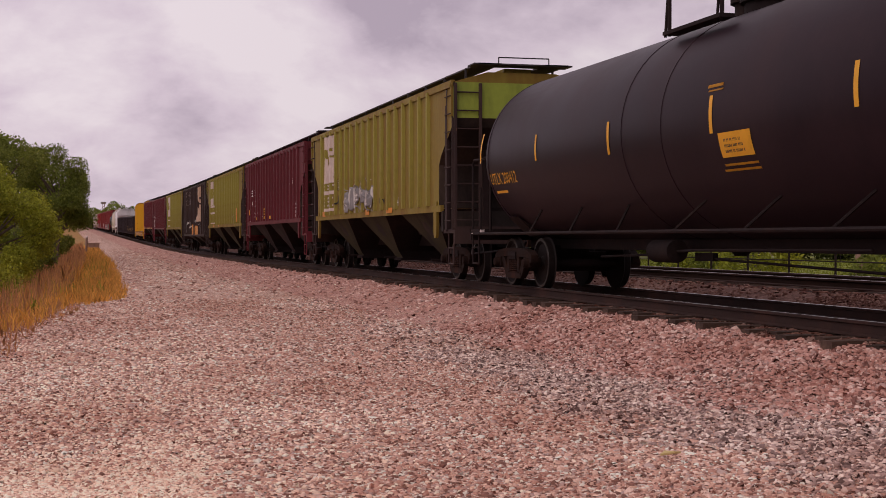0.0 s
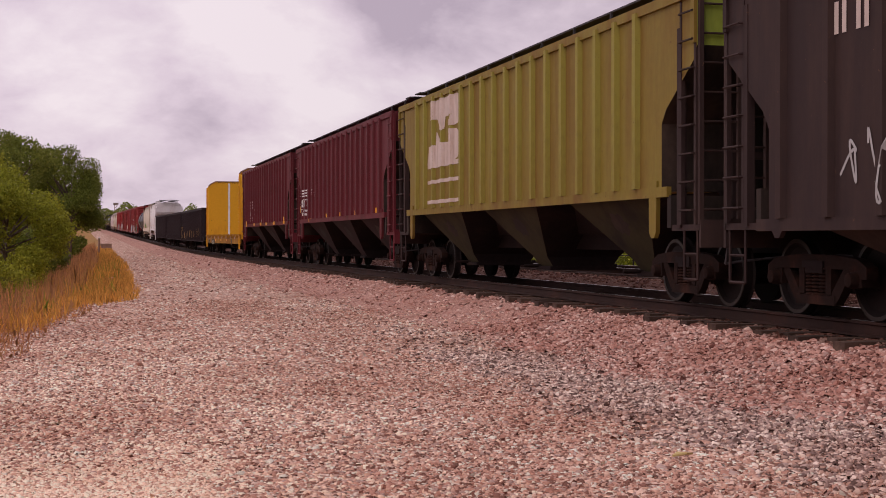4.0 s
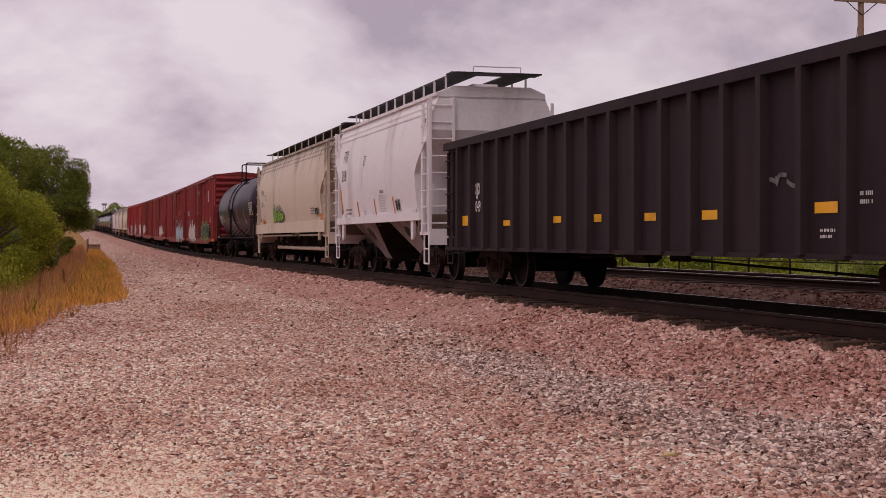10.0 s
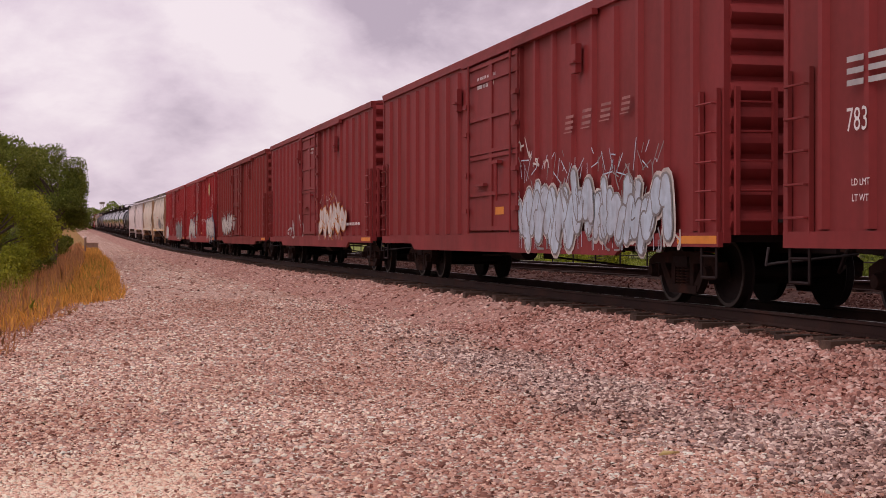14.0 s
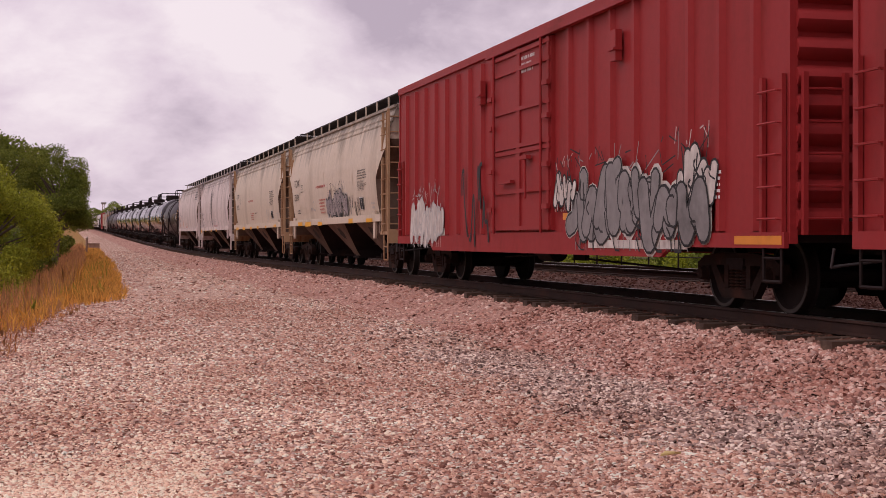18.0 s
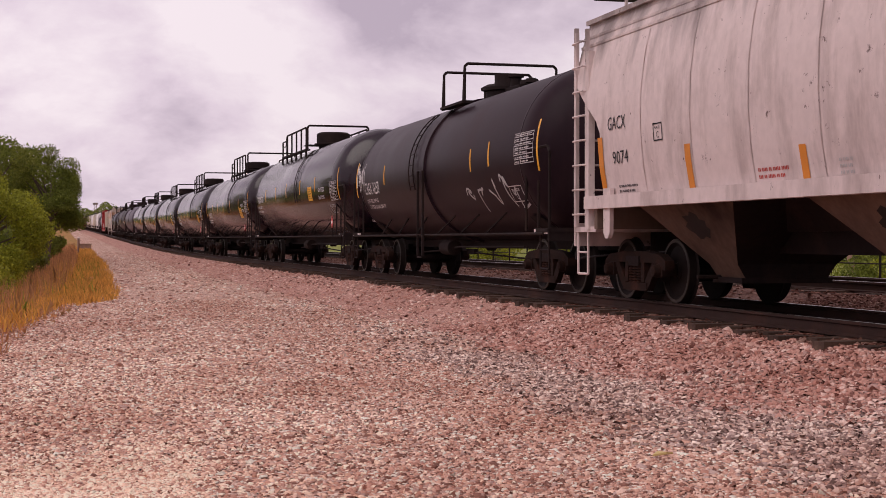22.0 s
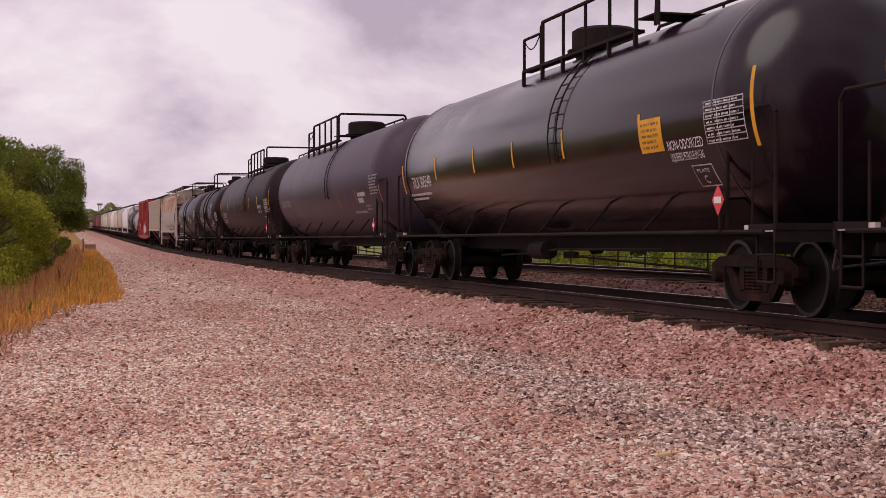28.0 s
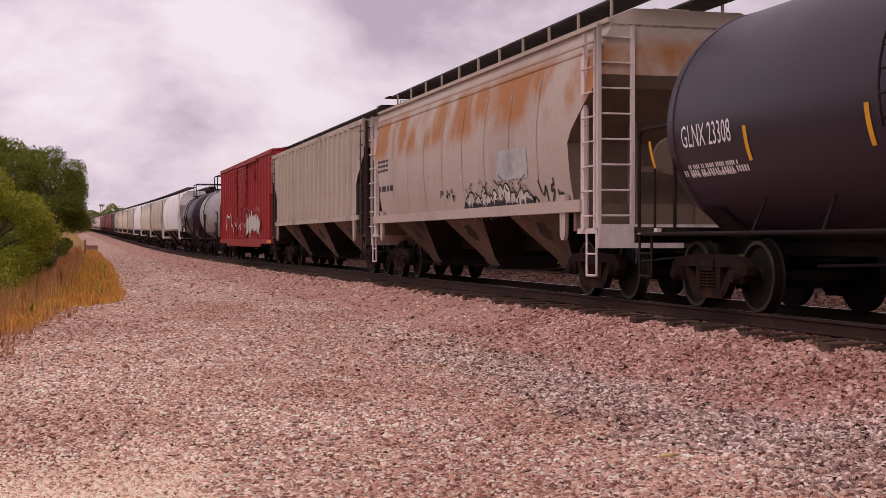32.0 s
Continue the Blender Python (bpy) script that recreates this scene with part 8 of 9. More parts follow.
lines_of_print(car_t4, ON_LPG, 5.81, 6.54, 1.88, 2.24, 5, M_LETTERDARK, 1)
lettering(car_t4, ON_LPG, "NON-ODORIZED", 6.51, 2.33, 0.15, M_LETTER, 0.52)
lettering(car_t4, ON_LPG, "LIQUEFIED PETROLEUM GAS", 6.54, 2.12, 0.11, M_LETTER, 0.47)
data_table(car_t4, ON_LPG, 7.73, 8.80, 1.99, 2.56, M_LETTER, 3)
outline_box(car_t4, ON_LPG, 7.20, 7.82, 1.48, 1.77, M_LETTER)
hazard_placard(car_t4, 8.02, 1.41)
lines_of_print(car_t4, ON_LPG, -7.83, -6.12, 1.73, 1.96, 2, M_LETTER, 1)
car_t5 = again(car_t1, "glossy black pressure tank car with amber reflector stripes")
TRAIN.append((car_t5, 608.99))
mark(car_t5, "reflector_tape", ON_LPG, [(-8.36, -8.27, 1.97, 2.63), (-5.40, -5.32, 2.18, 2.66), (-2.48, -2.40, 2.20, 2.66), (-0.02, 0.06, 2.18, 2.63), (2.58, 2.66, 2.19, 2.65), (5.70, 5.78, 2.18, 2.63), (9.00, 9.09, 1.98, 2.91)], M_STRIPE)
lettering(car_t5, ON_LPG, "TILX 305540", -7.50, 2.07, 0.25, M_LETTER, 0.85)
mark(car_t5, "warning_panel", ON_LPG, [(5.71, 6.47, 2.08, 2.54)], M_STRIPE, "yellow warning panel")
lines_of_print(car_t5, ON_LPG, 5.77, 6.42, 2.11, 2.50, 5, M_LETTERDARK, 1)
lettering(car_t5, ON_LPG, "NON-ODORIZED", 6.57, 2.07, 0.13, M_LETTER, 0.73)
lettering(car_t5, ON_LPG, "LIQUEFIED PETROLEUM GAS", 6.59, 1.92, 0.11, M_LETTER, 0.49)
data_table(car_t5, ON_LPG, 7.77, 8.83, 2.08, 2.61, M_LETTER, 3)
outline_box(car_t5, ON_LPG, 7.09, 7.67, 1.52, 1.84, M_LETTER)
hazard_placard(car_t5, 8.12, 1.39)
lines_of_print(car_t5, ON_LPG, -7.91, -6.00, 1.76, 1.97, 2, M_LETTER, 1)
car_g7 = again(car_t0, "dull grey-black pressure tank car, patched stencils", M_TANK, M_TANKFADED)
TRAIN.append((car_g7, 629.02))
lettering(car_g7, ON_LPG, "GATX 70262", -7.47, 2.07, 0.22, M_GREY, 1.05)
lines_of_print(car_g7, ON_LPG, 7.80, 8.91, 2.07, 2.61, 7, M_GREY, 1)
mark(car_g7, "paint_patch", ON_LPG, [(6.11, 7.12, 2.08, 2.19), (6.06, 6.73, 1.90, 2.04)], M_GREY, "grey repaint patch")
lines_of_print(car_g7, ON_LPG, 4.93, 6.62, 1.56, 1.70, 1, M_CHALK, 1)
mark(car_g7, "reflector_tape", ON_LPG, [(0.65, 0.73, 1.90, 2.25), (3.22, 3.30, 1.83, 2.23), (5.78, 5.86, 1.93, 2.28), (8.91, 8.99, 1.81, 2.31)], M_FADEDORANGE)
lines_of_print(car_g7, ON_LPG, 6.73, 7.43, 1.65, 1.84, 2, M_GREY, 1)
hazard_placard(car_g7, 8.35, 1.29)
car_t8 = again(car_t1, "satin black pressure tank car with amber stripes", M_TANK, M_TANKBROWN)
TRAIN.append((car_t8, 649.35))
mark(car_t8, "reflector_tape", ON_LPG, [(-8.13, -8.05, 2.11, 2.94), (-4.88, -4.79, 2.27, 2.69), (-2.20, -2.12, 2.23, 2.68), (0.53, 0.61, 2.23, 2.71), (3.20, 3.28, 2.24, 2.71), (5.90, 5.98, 2.23, 2.70), (9.34, 9.43, 2.03, 2.95)], M_STRIPE)
lettering(car_t8, ON_LPG, "TILX 308219", -7.22, 2.01, 0.23, M_LETTER, 0.83)
lettering(car_t8, ON_LPG, "NON-ODORIZED", 5.99, 2.19, 0.14, M_LETTER, 0.70)
lettering(car_t8, ON_LPG, "LIQUEFIED PETROLEUM GAS", 6.05, 2.02, 0.12, M_LETTER, 0.45)
data_table(car_t8, ON_LPG, 7.88, 9.05, 2.00, 2.53, M_LETTER, 3)
outline_box(car_t8, ON_LPG, 7.22, 7.84, 1.53, 1.84, M_LETTER)
hazard_placard(car_t8, 8.66, 1.38)
lines_of_print(car_t8, ON_LPG, -7.64, -5.83, 1.71, 1.92, 2, M_LETTER, 1)
car_cr = tank_car(10.82, M_TANKBROWN, style="band", label="short brown-black tank car with blue scrawl", tank_len=9.86)
TRAIN.append((car_cr, 665.67))
lettering(car_cr, on_tank(), "CRGX 5259", -3.70, 1.90, 0.27, M_LETTER, 0.79)
lines_of_print(car_cr, on_tank(), -3.71, -1.39, 1.53, 1.77, 2, M_LETTER, 1)
mark(car_cr, "reflector_tape", on_tank(), [(-4.56, -4.48, 1.72, 2.38), (-1.90, -1.82, 1.93, 2.39), (-0.14, -0.06, 1.94, 2.38), (2.84, 2.93, 1.92, 2.36), (5.51, 5.59, 1.88, 2.35)], M_STRIPE)
scribble(car_cr, on_tank(), 1.27, 2.95, 1.91, 3.01, M_BLUEPALE, 111, 4, 0.05)
scribble(car_cr, on_tank(), -1.31, 0.10, 1.35, 1.99, M_GREY, 112, 4, 0.05)
data_table(car_cr, on_tank(), 4.47, 5.51, 1.80, 2.36, M_LETTER, 3)
lines_of_print(car_cr, on_tank(), -0.58, 0.18, 1.43, 1.72, 4, M_LETTER, 1)
lines_of_print(car_cr, on_tank(), 1.12, 2.44, 1.19, 1.72, 5, M_LETTER, 1)
lines_of_print(car_cr, on_tank(), 2.33, 3.75, 1.55, 1.91, 4, M_LETTER, 1)
outline_box(car_cr, on_tank(), 3.79, 4.49, 1.42, 1.74, M_LETTER)
car_gl = tank_car(15.07, M_TANKDULL, style="band", label="dull black tank car with white stencils", tank_len=14.11)
TRAIN.append((car_gl, 679.80))
lettering(car_gl, on_tank(), "GLNX 23308", -5.86, 2.10, 0.28, M_LETTER, 0.63)
lines_of_print(car_gl, on_tank(), -5.87, -4.36, 1.67, 1.90, 2, M_LETTER, 1)
mark(car_gl, "reflector_tape", on_tank(), [(-6.91, -6.83, 1.88, 2.26), (-4.15, -4.06, 1.84, 2.26), (-1.52, -1.43, 1.84, 2.28)], M_STRIPE)
data_table(car_gl, on_tank(), 5.77, 6.85, 2.14, 2.67, M_LETTER, 3)
mark(car_gl, "warning_panel", on_tank(), [(1.95, 2.71, 2.07, 2.34)], M_STRIPE, "yellow warning panel")
scribble(car_gl, on_tank(), 2.69, 4.30, 1.84, 2.29, M_BLUEPALE, 113, 4, 0.05)
mark(car_gl, "reflector_tape", on_tank(), [(7.15, 7.24, 1.91, 2.22)], M_STRIPE)
outline_box(car_gl, on_tank(), 5.33, 6.17, 1.62, 1.92, M_LETTER)
lines_of_print(car_gl, on_tank(), -6.07, -4.12, 1.68, 1.84, 1, M_LETTER, 1)
car_y1 = again(car_w1, "cream covered hopper car streaked with orange rust", M_CREAM, M_RUSTY, {M_LADDERRUST: M_GREYWHITE})
TRAIN.append((car_y1, 696.99))
graffiti(car_y1, ROUND_W, 0.88, 4.73, 1.32, 2.02, 5, M_CHALK, M_INK, 121)
scribble(car_y1, ROUND_W, -1.08, 0.20, 1.68, 2.02, M_INK, 122, 3, 0.035)
scribble(car_y1, ROUND_W, 4.95, 6.87, 1.54, 1.99, M_INK, 123, 4, 0.05)
brand_bars(car_y1, ROUND_W, -7.09, -5.91, 2.64, 2.93, M_LETTERDARK, 0, 4)
lines_of_print(car_y1, ROUND_W, -7.09, -5.29, 2.07, 2.35, 1, M_LETTERDARK, 1)
mark(car_y1, "paint_patch", ROUND_W, [(3.12, 4.95, 2.01, 2.55)], M_GREY, "grey repaint patch")
car_y2 = again(car_b, "dusty tan-grey ribbed covered hopper car", M_BNGREEN, M_TAN, {M_CHUTEGREEN: M_CHUTETAN, M_RIBGREEN: M_TAN, M_ENDGREEN: M_TAN})
TRAIN.append((car_y2, 714.76))
car_y3 = again(car_p, "bright red boxcar with white graffiti", M_BOXRED, M_BOXBRIGHT)
TRAIN.append((car_y3, 733.28))
scribble(car_y3, on_side(-1.532), -6.53, 0.50, 1.11, 2.32, M_CHALK, 124, 4, 0.1)
graffiti(car_y3, on_side(-1.532), 0.92, 5.93, 1.09, 2.26, 3, M_CHALK, M_GREY, 125)
car_y4 = again(car_cr, "pale grey tank car with short frame", M_TANKBROWN, M_TANKGREY)
TRAIN.append((car_y4, 750.24))
car_y5 = again(car_cr, "dull black tank car", M_TANKBROWN, M_TANKDULL)
TRAIN.append((car_y5, 763.87))
car_z0 = far_hopper(17.57, M_WHITE, "dusty cream covered hopper car with dark roof walkway")
TRAIN.append((car_z0, 779.76))
car_z1 = again(car_z0, "dusty cream covered hopper car with dark roof walkway", M_WHITE, M_TAN)
TRAIN.append((car_z1, 798.11))
car_z2 = again(car_z0, "dusty cream covered hopper car with dark roof walkway", M_WHITE, M_CREAM)
TRAIN.append((car_z2, 816.01))
car_z3 = again(car_z0, "dusty cream covered hopper car with dark roof walkway", M_WHITE, M_WHITE)
TRAIN.append((car_z3, 833.91))
car_z4 = again(car_z0, "dusty cream covered hopper car with dark roof walkway", M_WHITE, M_TAN)
TRAIN.append((car_z4, 851.81))
car_z5 = again(car_z0, "dusty cream covered hopper car with dark roof walkway", M_WHITE, M_CREAM)
TRAIN.append((car_z5, 869.71))
car_z6 = again(car_z0, "dusty cream covered hopper car with dark roof walkway", M_WHITE, M_CREAM)
TRAIN.append((car_z6, 887.61))
car_z7 = again(car_z0, "dusty cream covered hopper car with dark roof walkway", M_WHITE, M_TAN)
TRAIN.append((car_z7, 905.51))
car_q0 = again(car_z0, "sooty dark covered hopper car", M_WHITE, M_DARKCAR)
TRAIN.append((car_q0, 923.42))
car_q1 = again(car_z0, "rusty brown covered hopper car, far off", M_WHITE, M_BOXBROWN)
TRAIN.append((car_q1, 941.34))
car_q2 = again(car_z0, "rusty brown covered hopper car, far off", M_WHITE, M_BOXBROWN)
TRAIN.append((car_q2, 959.26))
car_q3 = again(car_z0, "sooty dark covered hopper car", M_WHITE, M_DARKCAR)
TRAIN.append((car_q3, 977.18))
car_q4 = again(car_z0, "rusty brown covered hopper car, far off", M_WHITE, M_BOXBROWN)
TRAIN.append((car_q4, 995.10))
car_q5 = again(car_z0, "rusty brown covered hopper car, far off", M_WHITE, M_BOXBROWN)
TRAIN.append((car_q5, 1013.02))
car_v0 = again(car_z0, "dusty cream covered hopper car with dark roof walkway", M_WHITE, M_GREYWHITE)
TRAIN.append((car_v0, 1030.94))
car_v1 = again(car_z0, "dusty cream covered hopper car with dark roof walkway", M_WHITE, M_GREYWHITE)
TRAIN.append((car_v1, 1048.86))
car_v2 = again(car_z0, "dusty cream covered hopper car with dark roof walkway", M_WHITE, M_GREYWHITE)
TRAIN.append((car_v2, 1066.78))
car_v3 = again(car_z0, "dusty cream covered hopper car with dark roof walkway", M_WHITE, M_GREYWHITE)
TRAIN.append((car_v3, 1084.70))
car_v4 = again(car_z0, "dusty cream covered hopper car with dark roof walkway", M_WHITE, M_GREYWHITE)
TRAIN.append((car_v4, 1102.62))
car_v5 = again(car_z0, "dusty cream covered hopper car with dark roof walkway", M_WHITE, M_GREYWHITE)
TRAIN.append((car_v5, 1120.54))
car_v6 = again(car_z0, "dusty cream covered hopper car with dark roof walkway", M_WHITE, M_GREYWHITE)
TRAIN.append((car_v6, 1138.46))
car_v7 = again(car_z0, "dusty cream covered hopper car with dark roof walkway", M_WHITE, M_GREYWHITE)
TRAIN.append((car_v7, 1156.38))
car_u0 = far_tank(18.34, M_TANK, "glossy black pressure tank car with amber reflector stripes")
TRAIN.append((car_u0, 1175.58))
car_u1 = again(car_u0, "glossy black pressure tank car with amber reflector stripes")
TRAIN.append((car_u1, 1195.86))
car_u2 = again(car_u0, "glossy black pressure tank car with amber reflector stripes")
TRAIN.append((car_u2, 1215.93))
car_u3 = again(car_u0, "glossy black pressure tank car with amber reflector stripes")
TRAIN.append((car_u3, 1235.99))
car_u4 = again(car_u0, "glossy black pressure tank car with amber reflector stripes")
TRAIN.append((car_u4, 1256.07))
car_u5 = again(car_u0, "glossy black pressure tank car with amber reflector stripes")
TRAIN.append((car_u5, 1276.13))

# ---- gravel, weeds, trees, poles ----
def stones(name, count, near, far, size, mat, label, inside, seed, sink=0.12, tilt=0.13, toss=0.005):
    """Broken stones strewn over the ground before the camera: many small jittered blocks."""
    rng = np.random.default_rng(seed)
    d = np.sqrt(rng.uniform(near * near, far * far, count))
    a = np.radians(YAW) + np.arctan(rng.uniform(-0.345, 0.345, count))
    x, y = d * np.sin(a), d * np.cos(a)
    keep = inside(x, y)
    x, y = x[keep], y[keep]
    n = len(x)
    z = np.array([ground_height(p, q) for p, q in zip(x, y)])
    s = size * rng.uniform(0.55, 1.35, n) * 0.5
    cube = np.array([(-1, -1, -1), (1, -1, -1), (1, 1, -1), (-1, 1, -1), (-0.72, -0.72, 1), (0.72, -0.72, 1), (0.72, 0.72, 1), (-0.72, 0.72, 1)], dtype=float)
    v = cube[None] * rng.uniform(0.55, 1.15, (n, 8, 3)) * np.stack([s * rng.uniform(0.9, 1.55, n), s * rng.uniform(0.8, 1.3, n), s * rng.uniform(0.30, 0.55, n)], 1)[:, None]
    q = rng.normal(size=(n, 4))
    q[:, 1:3] *= tilt
    q[:, 0] += 0.4
    q /= np.linalg.norm(q, axis=1)[:, None]
    w, i, j, k = q.T
    m = np.stack([1 - 2 * (j * j + k * k), 2 * (i * j - k * w), 2 * (i * k + j * w), 2 * (i * j + k * w), 1 - 2 * (i * i + k * k), 2 * (j * k - i * w), 2 * (i * k - j * w), 2 * (j * k + i * w), 1 - 2 * (i * i + j * j)], 1).reshape(n, 3, 3)
    v = np.einsum("nab,nvb->nva", m, v)
    v += np.stack([x, y, z + s * sink + rng.uniform(0, toss, n) - 0.01 * ((x > 7.95) & (x < 10.6))], 1)[:, None]
    f = np.array([(4, 5, 6, 7), (0, 1, 5, 4), (1, 2, 6, 5), (2, 3, 7, 6), (3, 0, 4, 7)])
    return big_mesh(name, v.reshape(-1, 3), (f[None] + 8 * np.arange(n)[:, None, None]).reshape(-1, 4), mat, "stuff", label, "gravel")


def ragged(x, y):
    return 0.3 * np.sin(1.7 * y + 0.6 * x) + 0.3 * np.sin(0.43 * y - 1.3 * x)


def scatter(x, y):
    """Mixes the stones of two spreads along their border."""
    return 0.55 * np.sin(371.0 * x + 913.0 * y)


def on_lot(x, y):
    return (x < 6.3 + ragged(x, y) + scatter(x, y)) & (x > lot_edge(y) - 0.8)


def on_bed(x, y):
    return (x >= 6.3 + ragged(x, y) + scatter(x, y)) & (x < 13.0) & ~((abs(x - TRACK + 0.753) < 0.09) | (abs(x - TRACK - 0.753) < 0.09))


def chance(x, seed=77):
    return np.random.default_rng(seed).uniform(0, 1, len(x))


def pale_close(x, y):
    """A paler, yellowish spread of stone at the lot's near corner."""
    return chance(x) < np.clip((1.15 - x + 0.35 * ragged(2 * x, 2 * y)) / 0.5, 0, 1) * np.clip((11.0 - y + 0.7 * ragged(3 * x, y)) / 2.2, 0, 1)


def pale_loose(x, y):
    """Pale stones strewn thinly over the driven part of the lot."""
    return chance(x, 79) < 0.52 * np.clip((3.0 - x + 0.6 * ragged(x, y)) / 1.5, 0.1, 1) * np.clip((24 - y) / 10, 0.05, 1)


def grey_band(x, y):
    """A windrow of coarser grey stone between the driven lot and the ballast."""
    return chance(x, 78) < np.clip((x - 4.1 - 0.5 * ragged(x, 2 * y)) / 0.9, 0, 0.95) * np.clip((27 - y) / 9, 0.15, 1)


plain_lot = lambda x, y: on_lot(x, y) & ~pale_close(x, y) & ~pale_loose(x, y) & ~grey_band(x, y)
grey_lot = lambda x, y: on_lot(x, y) & grey_band(x, y)
MIXED, GREYISH, PALE = "mixed pinkish and grey crushed stone", "coarse grey and white crushed stone beside the ballast", "pale yellowish crushed stone spread over the lot"
stones("gravel", 90000, 7.2, 17, 0.026, M_STONES, MIXED, plain_lot, 1)
stones("gravel", 5000, 7.2, 20, 0.042, M_STONES, MIXED, plain_lot, 21, 0.2)
stones("gravel", 110000, 7.2, 13, 0.024, M_PALESTONES, PALE, lambda x, y: on_lot(x, y) & pale_close(x, y), 11)
stones("gravel", 90000, 7.2, 24, 0.028, M_PALESTONES, PALE, lambda x, y: on_lot(x, y) & pale_loose(x, y) & ~grey_band(x, y), 15)
stones("gravel", 110000, 7.2, 19, 0.036, M_GREYSTONES, GREYISH, grey_lot, 12, 0.25, 0.2, 0.01)
stones("gravel", 80000, 17, 36, 0.036, M_STONES, MIXED, plain_lot, 2)
stones("gravel", 30000, 19, 36, 0.048, M_GREYSTONES, GREYISH, grey_lot, 13, 0.2, 0.2)
stones("gravel", 48000, 36, 140, 0.07, M_STONES, MIXED, on_lot, 3)
clean_bed = lambda x, y: on_bed(x, y) & (x < 7.95 + 0.25 * ragged(2 * x, 3 * y))
# from the tie ends inward the stones carry grime and painted shade
dark_bed = lambda x, y: on_bed(x, y) & (x >= 7.95 + 0.25 * ragged(2 * x, 3 * y))
for keep, stone, label, seed in ((clean_bed, M_PINKSTONES, "pink quartzite ballast beside the ties", 4), (dark_bed, M_DARKSTONES, "sooty pink ballast round the ties, darkened for the shade there", 14)):
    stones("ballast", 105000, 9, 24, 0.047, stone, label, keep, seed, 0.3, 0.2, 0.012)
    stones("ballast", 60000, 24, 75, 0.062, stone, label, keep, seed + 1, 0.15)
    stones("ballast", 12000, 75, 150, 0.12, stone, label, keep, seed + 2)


def loose_stones(name, count, size, mat, label, seed):
    """The same stone all round the camera, beside and behind it."""
    rng = np.random.default_rng(seed)
    x, y = rng.uniform(-2.2, 8.0, count), rng.uniform(-9, 9.5, count)
    keep = (np.hypot(x, y) < 7.4) | (np.abs(np.arctan2(x, y) - np.radians(YAW)) > 0.34)
    x, y = x[keep], y[keep]
    n = len(x)
    z = np.array([ground_height(p, q) for p, q in zip(x, y)])
    ring = np.array([(-1, -0.8), (0.9, -1), (1, 0.7), (-0.7, 1)])
    turn = rng.uniform(0, math.tau, n)
    wide = (ring[None] * rng.uniform(0.5, 1.1, (n, 4, 2))) * (size * rng.uniform(0.4, 0.8, n))[:, None, None]
    c, d = np.cos(turn)[:, None], np.sin(turn)[:, None]
    px, py = wide[..., 0] * c - wide[..., 1] * d, wide[..., 0] * d + wide[..., 1] * c
    low = np.stack([x[:, None] + px, y[:, None] + py, np.repeat(z[:, None] - 0.005, 4, 1)], 2)
    high = np.stack([x[:, None] + 0.6 * px, y[:, None] + 0.6 * py, z[:, None] + size * rng.uniform(0.25, 0.6, (n, 4))], 2)
    v = np.concatenate([low, high], 1).reshape(-1, 3)
    f = np.array([(4, 5, 6, 7), (0, 1, 5, 4), (1, 2, 6, 5), (2, 3, 7, 6), (3, 0, 4, 7)])
    return big_mesh(name, v, (f[None] + 8 * np.arange(n)[:, None, None]).reshape(-1, 4), mat, "stuff", label, "gravel")


loose_stones("gravel", 16000, 0.06, M_STONES, "coarse mixed grey and pink crushed stone", 8)
loose_stones("gravel", 16000, 0.05, M_PALESTONES, "pale crushed stone spread over the lot", 9)


def blades(name, spots, heights, width, mat, label, seed, lean=0.35, category="grass"):
    """Many thin upright blades, three-cornered, on given spots."""
    rng = np.random.default_rng(seed)
    n = len(spots)
    a = rng.uniform(0, math.tau, n)
    side = np.stack([np.cos(a), np.sin(a), np.zeros(n)], 1) * (width * rng.uniform(0.6, 1.4, n))[:, None]
    tip = spots + np.stack([rng.normal(0, lean, n) * heights, rng.normal(0, lean, n) * heights, heights], 1)
    mid = spots * 0.45 + tip * 0.55 + np.stack([rng.normal(0, 0.05, n), rng.normal(0, 0.05, n), 0.1 * heights], 1)
    v = np.stack([spots - side, spots + side, mid + side * 0.7, tip, mid - side * 0.7], 1).reshape(-1, 3)
    f = np.arange(n)[:, None] * 5 + np.array([[0, 1, 2, 3, 4]])
    return big_mesh(name, v, f, mat, "stuff", label, category)


def spots_in(count, x0, x1, y0, y1, seed, keep):
    rng = np.random.default_rng(seed)
    x, y = rng.uniform(x0, x1, count), rng.uniform(y0, y1, count)
    k = keep(x, y)
    x, y = x[k], y[k]
    return np.stack([x, y, np.array([ground_height(p, q) for p, q in zip(x, y)]) - 0.02], 1)


rng = np.random.default_rng(9)
patch = lambda x, y: (np.sin(0.9 * x + 0.31 * y) + np.sin(0.17 * y - 1.1 * x + 2) > -0.9)
gold = spots_in(85000, -3.0, 4.8, 24, 165, 11, lambda x, y: (x < lot_edge(y) + 0.12 * ragged(x, y)) & (x > lot_edge(y) - 2.3 - 0.4 * ragged(y, x)) & ((y > 33) | (x < lot_edge(y) - 0.2)) & patch(x, y))
blades("dry_grass", gold, rng.uniform(0.10, 0.40, len(gold)), 0.012, M_DRY, "dry golden grass at the edge of the lot", 12)
weeds = spots_in(105000, -9, 3.2, 14, 170, 13, lambda x, y: (x < lot_edge(y) + 0.1 - 1.7 * np.clip((y - 32) / 3, 0, 1) + 0.25 * ragged(x, y)) & (x > lot_edge(y) - 5.5))
